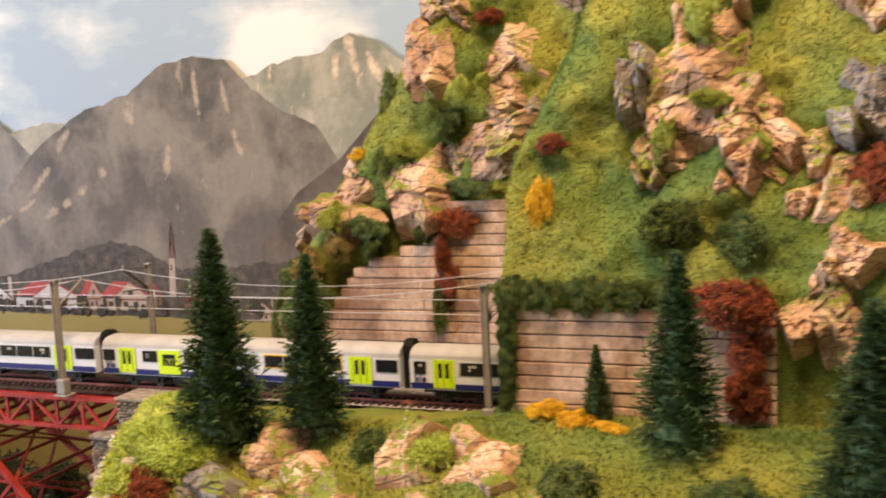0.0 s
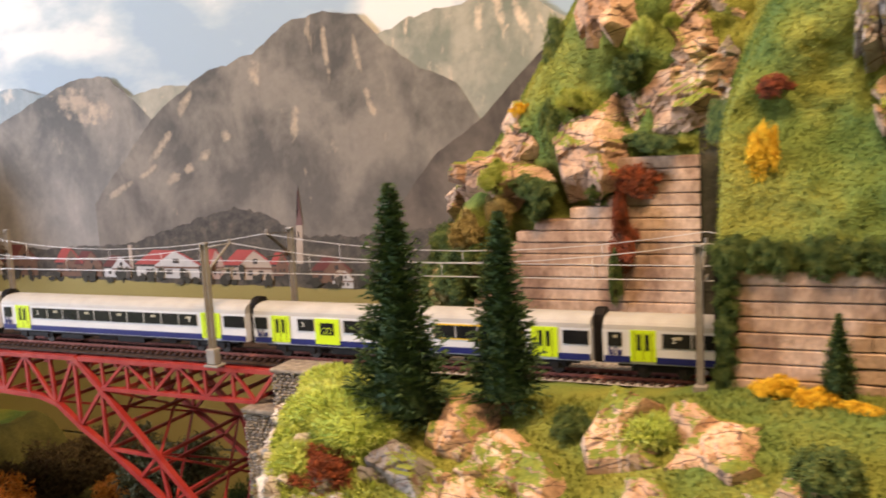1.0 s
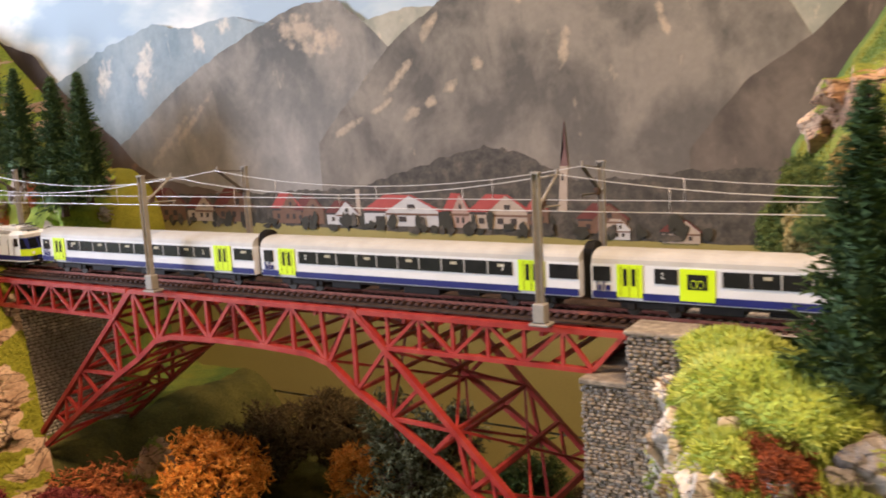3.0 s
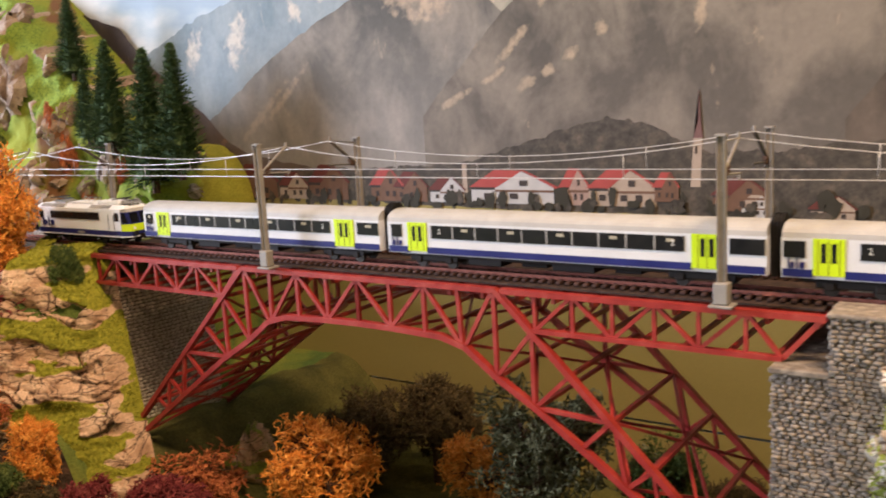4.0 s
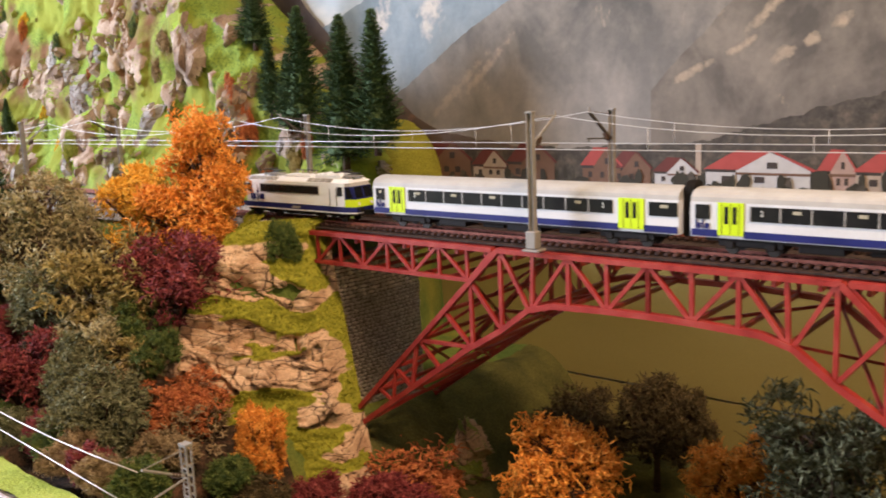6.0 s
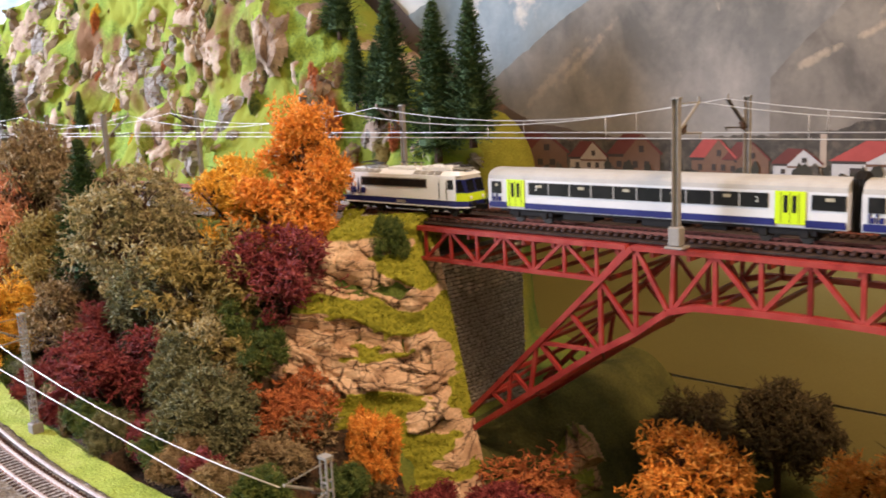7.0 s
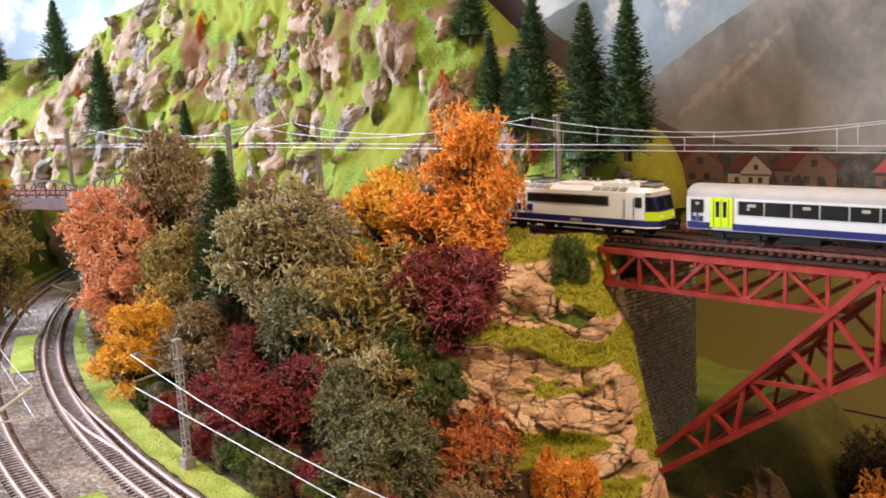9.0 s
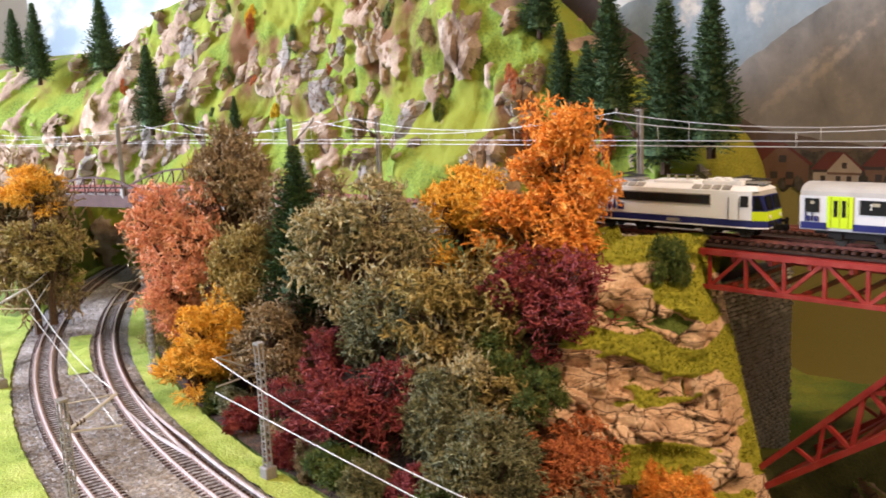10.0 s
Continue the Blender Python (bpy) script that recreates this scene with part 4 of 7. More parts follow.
def coach(x0, kind, label):
    c = thing("passenger_coach", (x0, UP_IN, RAIL_Z), label, "railway coach", "coaches of the train")
    c.scale = (1, 1, 1.15)
    L, hw = 0.3025, 0.0163
    ang = np.linspace(0, math.pi, 13)
    body = [(-hw + 0.0006, 0.0105), (-hw, 0.014), (-hw, 0.0325)] + [(hw, 0.0325), (hw, 0.014), (hw - 0.0006, 0.0105)]
    profile_body("body", body, 0, L, M_SILVER, c, "silver-white painted body")
    roof = [(-hw, 0.0325)] + [(-hw * math.cos(a) * (1.0 if 0.25 < a < 2.9 else 1.0), 0.0325 + 0.0078 * math.sin(a) ** 0.75) for a in ang[1:-1]] + [(hw, 0.0325)]
    profile_body("roof", roof, 0.0004, L - 0.0004, M_ROOF, c, "plain grey curved roof")
    y = -hw - 0.0002
    if kind == "plain":
        doors, bands, lime = [(0.0205, 0.039), (0.254, 0.275)], [(0.004, 0.0145, 1, 0), (0.0435, 0.249, 10, 0), (0.279, 0.3015, 1, 0)], []
    elif kind == "cycle":
        doors, bands, lime = [(0.019, 0.0375), (0.256, 0.277)], [(0.0015, 0.0145, 1, 0), (0.046, 0.062, 1, 0), (0.0915, 0.166, 4, 0), (0.175, 0.249, 4, 1), (0.281, 0.3005, 1, 0)], [(0.0635, 0.087)]
    for side in (-1, 1):
        ys = side * (hw + 0.0002)
        for a, b in ((0.001, doors[0][0]), (doors[0][1], doors[1][0]), (doors[1][1], L - 0.001)):
            plate("stripe", a, b, ys, 0.0112, 0.0155, M_NAVY, c, "navy blue stripe")
        for a, b, count, first in bands:
            if first:
                plate("first_class_line", a - 0.0009, b + 0.0009, ys * 1.002, 0.0209, 0.0317, M_YELLOW, c, "yellow line round the windows")
            w = plate("window", a, b, ys * (1.012 if first else 1.008), 0.0218, 0.0308, M_WINDOW, c, "black window band")
            step = (b - a) / count
            for k in range(count):
                if count > 1:
                    plate("pillar", a + k * step - 0.0006, a + k * step + 0.0006, ys * 1.018, 0.0218, 0.0308, M_GRILLE, w)
                if (k + int(x0 * 10)) % 2 == 0:
                    plate("seat", a + k * step + step * 0.40, a + k * step + step * 0.68, ys * 1.016, 0.0272, 0.0292, M_SEAT, w, "pale seat back behind glass", depth=0.0003)
        for a, b in doors:
            d = plate("door", a, b, ys * 1.012, 0.0125, 0.0325, M_LIME, c, "lime green double door", depth=0.0008)
            mid = (a + b) / 2
            for s in (-1, 1):
                plate("door_window", mid + s * 0.0030 - 0.0015, mid + s * 0.0030 + 0.0015, ys * 1.035, 0.0195, 0.0300, M_WINDOW, d, depth=0.0004, bevel=0.0001)
                plate("seam", mid + s * 0.0062 - 0.0002, mid + s * 0.0062 + 0.0002, ys * 1.034, 0.0130, 0.0318, M_BLACK, d, depth=0.0003)
            plate("seam", mid - 0.0002, mid + 0.0002, ys * 1.034, 0.0130, 0.0318, M_BLACK, d, depth=0.0003)
        for a, b in lime:
            d = plate("cycle_door", a, b, ys * 1.012, 0.0125, 0.0315, M_LIME, c, "lime green panel with a dark window", depth=0.0008)
            plate("door_window", a + 0.005, b - 0.005, ys * 1.035, 0.0195, 0.0285, M_WINDOW, d, depth=0.0004)
            for q in (0.0095, 0.0140):
                bm = bmesh.new()
                bmesh.ops.create_cone(bm, cap_ends=False, segments=14, radius1=0.0024, radius2=0.0020, depth=0.0001, matrix=Matrix.Translation((a + q, ys * 1.05, 0.0228)) @ Matrix.Rotation(math.pi / 2, 4, "X"))
                part("cycle_sign", bm, M_LIME, d)
    mark_bars(0.0042, y - 0.0004, 0.0160, 0.0056, c, 0.85)
    for q in (0.0505, 0.2400):
        numeral("2", 0.0050, q, y - 0.0009, 0.0252, c)
    boxed("underframe", (L / 2, 0, 0.0095), (L - 0.02, 0.026, 0.003), M_BLACK, c, bevel=0.0006)
    for k, (q, w) in enumerate(((0.090, 0.03), (0.130, 0.022), (0.165, 0.034), (0.205, 0.02))):
        boxed("equipment_box", (q, -0.004 + 0.006 * (k % 2), 0.0065), (w, 0.018, 0.0045), M_BLACK, c, bevel=0.0006)
    bogie(0.043, c)
    bogie(L - 0.043, c)
    gang = [(-0.0085, 0.009), (-0.0085, 0.036)] + [(-0.0085 * math.cos(a), 0.0375 + 0.0060 * math.sin(a)) for a in np.linspace(0, math.pi, 9)[1:-1]] + [(0.0085, 0.036), (0.0085, 0.009)]
    g = profile_body("gangway", gang, L, L + 0.0082, M_BLACK, c, "black folded gangway bellows")
    for q in (0.0015, 0.004, 0.0065):
        profile_body("fold", [(yy * 1.14, 0.009 + (zz - 0.009) * 1.02) for yy, zz in gang], L + q, L + q + 0.0008, M_BLACK, g)
    for s in (-1, 1):
        boxed("rung", (-0.0003, s * 0.0125, 0.020), (0.0005, 0.0010, 0.012), M_BLACK, c)
    return c


def locomotive(x0):
    c = thing("locomotive", (x0, UP_IN, RAIL_Z), "white electric locomotive with navy stripe and lime green ends", "locomotive")
    c.scale = (1, 1, 1.13)
    L, hw, nose, nh = 0.168, 0.0167, 0.011, 0.0120

    def plan(a0, a1, w=hw, n=nose, h=nh):
        return [(a0, -h), (a0 + n, -w), (a1 - n, -w), (a1, -h), (a1, h), (a1 - n, w), (a0 + n, w), (a0, h)]
    prism("skirt", plan(0, L), 0.0088, plan(0, L), 0.0135, M_NAVY, c, "navy blue skirt")
    prism("skirt_line", plan(-0.0002, L + 0.0002, hw + 0.0003), 0.0080, plan(-0.0002, L + 0.0002, hw + 0.0003), 0.0089, M_WHITE_BODY, c)
    boxed("body", (L / 2, 0, 0.0237), (L - 2 * nose, 2 * hw, 0.0203), M_WHITE_BODY, c, "white painted body", bevel=0.0004)
    for flip in (0, 1):
        def half(a, w=hw, h=nh, n=nose):
            o = [(a, -h), (n, -w), (n, w), (a, h)]
            return [(L - x, y) for x, y in o][::-1] if flip else o
        end = prism("cab_front", half(0.0), 0.0135, half(0.0008), 0.0200, M_LIME, c, "lime green cab front")
        prism("cab_mask", half(0.0008), 0.0200, half(0.0045, h=0.0125), 0.0310, M_NAVY, c, "navy blue cab mask")
        prism("cab_brow", half(0.0045, h=0.0125), 0.0310, half(0.0065, w=0.0160, h=0.012), 0.0338, M_ROOF, c, "grey cab brow")
        fx = (lambda v: L - v) if flip else (lambda v: v)
        for s in (-1, 1):
            bm = bmesh.new()
            q = [(0.0012, 0.0010, 0.0212), (0.0012, 0.0112, 0.0212), (0.0040, 0.0112, 0.0302), (0.0040, 0.0010, 0.0302)]
            vs = [bm.verts.new((fx(a) + (0.0004 if flip else -0.0004), s * b, z)) for a, b, z in q]
            bm.faces.new(vs)
            bmesh.ops.solidify(bm, geom=list(bm.faces), thickness=0.0003)
            part("windscreen", bm, M_WINDOW, c, "dark raked windscreen")
            bm = bmesh.new()
            q = [(0.0032, 0.0135, 0.0212), (0.0095, 0.0164, 0.0212), (0.0098, 0.0165, 0.0302), (0.0062, 0.0148, 0.0302)]
            vs = [bm.verts.new((fx(a) - (0.0004 if not flip else -0.0004), s * (b + 0.0003), z)) for a, b, z in q]
            bm.faces.new(vs)
            bmesh.ops.solidify(bm, geom=list(bm.faces), thickness=0.0003)
            part("corner_window", bm, M_WINDOW, c, "dark corner window")
            bm = bmesh.new()
            rod(bm, (fx(-0.0006), s * 0.0085, 0.0163), (fx(0.002), s * 0.0085, 0.0163), 0.0014, n=14)
            part("headlight", bm, M_LAMP, c, "round headlight")
            bm = bmesh.new()
            rod(bm, (fx(-0.0045), s * 0.0100, 0.0118), (fx(0.001), s * 0.0100, 0.0118), 0.0010, n=10)
            rod(bm, (fx(-0.0052), s * 0.0100, 0.0118), (fx(-0.0043), s * 0.0100, 0.0118), 0.0026, n=14)
            part("buffer", bm, M_BLACK, c, "black round buffer")
        boxed("coupling", (fx(-0.004), 0, 0.0085), (0.012, 0.006, 0.004), M_BLACK, c)
    for side in (-1, 1):
        ys = side * (hw + 0.0002)
        plate("window_band", 0.034, 0.122, ys, 0.0228, 0.0308, M_GRILLE, c, "long dark grey louvre band", depth=0.0006)
        for k in range(1, 4):
            plate("band_post", 0.034 + 0.022 * k - 0.0003, 0.034 + 0.022 * k + 0.0003, ys * 1.02, 0.0228, 0.0308, M_BLACK, c, depth=0.0003)
        plate("louvres", 0.0348, 0.1212, ys * 1.014, 0.0236, 0.0300, M_WINDOW, c, "dark louvres", depth=0.0004)
        for q in (0.0135, 0.1475):
            plate("cab_window", q, q + 0.0065, ys * 1.005, 0.0228, 0.0305, M_WINDOW, c, "dark cab side window")
        for q in (0.0220, 0.1380):
            d = plate("cab_door", q, q + 0.0075, ys * 1.003, 0.0137, 0.0318, M_WHITE_BODY, c, depth=0.0006)
            plate("handrail", q - 0.0008, q - 0.0004, ys * 1.03, 0.0145, 0.0290, M_WHEEL, d, depth=0.0004)
            plate("handrail", q + 0.0081, q + 0.0085, ys * 1.03, 0.0145, 0.0290, M_WHEEL, d, depth=0.0004)
        plate("number_plate", 0.082, 0.094, ys * 1.02, 0.0098, 0.0122, M_GRILLE, c, depth=0.0003)
    mark_bars(0.0195, -hw - 0.0010, 0.0162, 0.0082, c, 1.2)
    def rplan(a, w):
        return [(a, -w), (L - a, -w), (L - a, w), (a, w)]
    prism("roof", rplan(0.0065, 0.0162), 0.0338, rplan(0.010, 0.0108), 0.0368, M_WHITE_BODY, c, "white chamfered roof", bevel=0.0003)
    for a, n in ((0.020, 5), (0.108, 4)):
        for k in range(n):
            for s in (-1, 1):
                bm = bmesh.new()
                box(bm, (a + 0.0088 * k, s * 0.0138, 0.0355), (0.0074, 0.0050, 0.0008), Matrix.Rotation(-s * math.radians(29), 4, "X"), bevel=0.0002)
                part("roof_grille", bm, M_GRILLE, c, "grey roof louvre")
    boxed("roof_hatch", (0.083, 0, 0.0378), (0.038, 0.018, 0.0022), M_WHITE_BODY, c, bevel=0.0005)
    boxed("roof_hatch", (0.128, 0, 0.0382), (0.036, 0.019, 0.0034), M_WHITE_BODY, c, bevel=0.0006)
    for q in (0.116, 0.124, 0.132, 0.140):
        for s in (-1, 1):
            boxed("roof_vent", (q, s * 0.0055, 0.0403), (0.0048, 0.0062, 0.0010), M_WHITE_BODY, c, bevel=0.0002)
    for q in (0.072, 0.079, 0.090, 0.098):
        bm = bmesh.new()
        rod(bm, (q, 0.003, 0.0385), (q, 0.003, 0.0418), 0.0011, n=10)
        part("insulator", bm, M_SEAT, c, "pale insulator")
    bm = bmesh.new()
    rod(bm, (0.070, 0.003, 0.0420), (0.102, 0.003, 0.0420), 0.0005)
    part("roof_line", bm, M_WHEEL, c)
    for q in (0.040, 0.150):
        base = boxed("pantograph", (q, 0, 0.0385), (0.022, 0.014, 0.0008), M_GRILLE, c, "folded grey pantograph")
        for dx in (-0.009, 0.009):
            for s in (-1, 1):
                bm = bmesh.new()
                rod(bm, (q + dx, s * 0.0055, 0.0368), (q + dx, s * 0.0055, 0.0388), 0.0010, n=10)
                part("insulator", bm, M_SEAT, base)
        for s in (-1, 1):
            bm = bmesh.new()
            rod(bm, (q - 0.011, s * 0.005, 0.0392), (q + 0.012, s * 0.003, 0.0408), 0.0004)
            rod(bm, (q + 0.012, s * 0.003, 0.0408), (q - 0.010, s * 0.002, 0.0420), 0.0004)
            part("arm", bm, M_WHEEL, base)
        bm = bmesh.new()
        for dx in (-0.011, -0.008):
            rod(bm, (q + dx, -0.0115, 0.0422), (q + dx, 0.0115, 0.0422), 0.0005)
        part("collector", bm, M_WHEEL, base)
    boxed("underframe", (L / 2, 0, 0.0065), (0.040, 0.024, 0.0050), M_BLACK, c, bevel=0.0006)
    bogie(0.036, c, 0.032, 0.052)
    bogie(L - 0.036, c, 0.032, 0.052)
    return c


TRAIN_X = 0.0845
locomotive(TRAIN_X - 0.1945)
coach(TRAIN_X, "plain", "silver-white passenger coach with lime doors behind the locomotive")
coach(TRAIN_X + 0.3112, "plain", "silver-white passenger coach with lime doors and navy stripe")
coach(TRAIN_X + 0.6224, "cycle", "silver-white coach with lime cycle door and yellow-lined windows")
coach(TRAIN_X + 0.9336, "plain", "silver-white passenger coach standing in the tunnel mouth")

# ---------- overhead line ----------
CONTACT, CARRY = 0.079, 0.106


def mast(x, y, side, h=0.110, reach=0.030, base=0.0, arm=0.0011, arm_mat=None, group="masts along the upper tracks"):
    """A grey catenary mast whose arm reaches over the track (side +1: away from the viewer)."""
    m = thing("catenary_mast", (x, y, base), "grey metal catenary mast with an arm over the track", "catenary mast", group)
    boxed("base", (0, 0, 0.007), (0.0095, 0.0085, 0.014), M_CONCRETE, m, "square grey foot", bevel=0.0008)
    hs = [(-0.0025, -0.0025), (-0.0021, -0.0025), (-0.0021, -0.0006), (0.0021, -0.0006), (0.0021, -0.0025), (0.0025, -0.0025), (0.0025, 0.0025), (0.0021, 0.0025), (0.0021, 0.0006), (-0.0021, 0.0006), (-0.0021, 0.0025), (-0.0025, 0.0025)]
    prism("post", hs, 0.012, hs, h, M_CONCRETE, m, "grey H-section post")
    boxed("cap", (0, 0, h + 0.0004), (0.0068, 0.0056, 0.0014), M_CONCRETE, m)
    tip = (0, side * reach, CARRY - base)
    bm = bmesh.new()
    rod(bm, (0, side * 0.003, 0.082 - (0 if base == 0 else 0)), tip, arm)
    rod(bm, (0, side * 0.003, h - 0.004), tip, 0.0005)
    part("arm", bm, arm_mat or M_CONCRETE, m, "slanting tube arm")
    bm = bmesh.new()
    rod(bm, (0, side * 0.003, 0.0815), (0, side * (reach + 0.004), CONTACT + 0.004 - base), 0.0007)
    rod(bm, (0, side * (reach + 0.002), CONTACT + 0.004 - base), (0, side * reach, CONTACT - base), 0.0005)
    part("registration_arm", bm, arm_mat or M_CONCRETE, m)
    for q, z in ((0.008, 0.0845), (0.007, 0.0815)):
        bm = bmesh.new()
        for k in range(3):
            rod(bm, (0, side * (q + 0.0022 * k), z + 0.0006 * k), (0, side * (q + 0.0022 * k + 0.0010), z + 0.0006 * k), 0.0018, n=10)
        part("insulator", bm, M_BARK, m, "brown ribbed insulator")
    bm = bmesh.new()
    rod(bm, tip, (0, side * reach, tip[2] + 0.004), 0.0011)
    part("clamp", bm, M_CONCRETE, m)
    return m


M_ARM = material("dark_grey_bracket", [(0.07, 0.06, 0.055), (0.11, 0.10, 0.09)], 120, 0.6)
MAST_X = [-1.33, -0.93, -0.53, -0.127, 0.274, 0.676, 1.091]
for x in MAST_X:
    shift = float(bend(x, 0.0615)) - 0.0615
    z = 0.0 if -0.01 < x < 0.74 else -0.001
    mast(x, -0.008 + shift, 1, h=0.106 if -0.01 < x < 0.74 else 0.110, base=z + (0.004 if -0.01 < x < 0.74 else 0.0), reach=0.035)
for x in MAST_X[:-1]:
    shift = float(bend(x, 0.0615)) - 0.0615
    mast(x - 0.010, 0.138 + shift, -1, h=0.107, reach=0.040, base=-0.001, arm=0.0016, arm_mat=M_ARM)
for x in (0.274, 0.676):
    for y in (-0.003, 0.138):
        b = boxed("mast_bracket", (x - MID, y - (0.004 if y < 0 else 0.0), 0.0027), (0.015, 0.013, 0.002), M_CONCRETE, bridge, "grey mast bracket", bevel=0.0005)


def catenary(y0, xs, group):
    """Carrying wire, contact wire and droppers over one track."""
    run = thing("overhead_wire", (0, 0, CONTACT), "thin bright overhead contact and carrying wires", "overhead wire", group)
    contact, carry = [], []
    for a, b in zip(xs, xs[1:]):
        n = 10
        for k in range(n):
            t = k / n
            x = a + (b - a) * t
            y = float(bend(a, y0)) * (1 - t) + float(bend(b, y0)) * t
            contact.append((x, y, 0.0))
            carry.append((x, y, CARRY - CONTACT - 0.016 * 4 * t * (1 - t)))
            if k in (2, 5, 8):
                tube("dropper", [(x, y, 0), (x, y, carry[-1][2])], 0.0003, M_WIRE, run, n=4)
    tube("contact_wire", contact, 0.00036, M_WIRE, run)
    tube("carrying_wire", carry, 0.00034, M_WIRE, run)


catenary(UP_IN, [-1.73] + MAST_X + [1.47], "wires over the upper tracks")
catenary(UP_OUT, [-1.73] + [x - 0.01 for x in MAST_X] + [1.47], "wires over the upper tracks")


def lattice_mast(x, y, angle, h=0.110, tube_mat=None, thick=0.0009):
    """A lattice mast beside the lower tracks, arm along angle."""
    m = thing("lattice_mast", (x, y, LOW), "grey lattice catenary mast on a square foot", "catenary mast", "masts along the lower tracks")
    boxed("base", (0, 0, 0.006), (0.010, 0.010, 0.012), M_CONCRETE, m, "square grey foot", bevel=0.0008)
    bm = bmesh.new()
    for sx in (-1, 1):
        for sy in (-1, 1):
            box(bm, (sx * 0.0026, sy * 0.0020, h / 2 + 0.005), (0.0009, 0.0009, h - 0.010))
    for k in range(int((h - 0.022) / 0.0062)):
        z = 0.014 + k * 0.0062
        for sy in (-1, 1):
            box(bm, (0, sy * 0.0020, z), (0.0052, 0.0006, 0.0010))
        for sx in (-1, 1):
            box(bm, (sx * 0.0026, 0, z + 0.002), (0.0006, 0.0040, 0.0010))
    part("lattice", bm, M_CONCRETE, m, "narrow lattice post")
    boxed("cap", (0, 0, h), (0.007, 0.006, 0.0016), M_CONCRETE, m)
    d = Vector((math.cos(angle), math.sin(angle), 0))
    for z0, z1, r, reach in ((h - 0.020, h - 0.004, thick, 0.034), (h - 0.022, h - 0.026, 0.0007, 0.036), (h - 0.003, h - 0.004, 0.0004, 0.032)):
        bm = bmesh.new()
        rod(bm, d * 0.003 + Vector((0, 0, z0)), d * reach + Vector((0, 0, z1)), r)
        part("arm", bm, tube_mat or M_CONCRETE, m)
    bm = bmesh.new()
    for k in range(3):
        p = d * (0.007 + 0.0022 * k) + Vector((0, 0, h - 0.018 + 0.001 * k))
        rod(bm, p, p + d * 0.001, 0.0018, n=10)
    part("insulator", bm, M_BARK, m, "brown ribbed insulator")
    return d


def low_point(r, deg, z):
    a = math.radians(deg)
    return (CX + r * math.cos(a), CY + r * math.sin(a), z)


def low_catenary(r, degs, tops, label):
    run = thing("overhead_wire", (0, 0, LOW), label, "overhead wire", "wires over the lower tracks")
    for name, sag, drop in (("contact_wire", 0.0, 0.026), ("carrying_wire", 0.012, 0.0)):
        pts = []
        for a, b, za, zb in zip(degs, degs[1:], tops, tops[1:]):
            p, q = Vector(low_point(r, a, za - drop)), Vector(low_point(r, b, zb - drop))
            pts += [p.lerp(q, t / 8) - Vector((0, 0, sag * 4 * t / 8 * (1 - t / 8))) for t in range(8)]
        pts.append(Vector(low_point(r, degs[-1], tops[-1] - drop)))
        tube(name, pts, 0.00038, M_WIRE, run)


def deg_of(x, r):
    return 270 - math.degrees(math.asin((CX - x) / r))


IN_DEGS = [deg_of(x, R_IN) for x in (0.200, -0.205, -0.555, -1.0)]
OUT_DEGS = [deg_of(x, R_OUT) for x in (-0.182, -0.612, -1.05)]
for q in IN_DEGS:
    p = low_point(1.716, q, 0)
    lattice_mast(p[0], p[1], math.radians(q), 0.079 if q == IN_DEGS[0] else 0.110)
for q in OUT_DEGS:
    p = low_point(1.868, q, 0)
    lattice_mast(p[0], p[1], math.radians(q + 180), tube_mat=M_WIRE, thick=0.0013)
low_catenary(R_IN - 0.004, IN_DEGS[:2], (0.075, 0.106), "thin bright wires over the inner curved track")
low_catenary(R_OUT + 0.006, OUT_DEGS, (0.106,) * len(OUT_DEGS), "thin bright wires over the outer curved track")

# ---------- conifers ----------
def needle_mat(name, cols):
    return material(name, cols, 260, 0.75, fine=0.35, fscale=1500)


M_FIR = needle_mat("dark_fir_needles", [(0.022, 0.045, 0.018), (0.054, 0.096, 0.036), (0.115, 0.170, 0.064)])


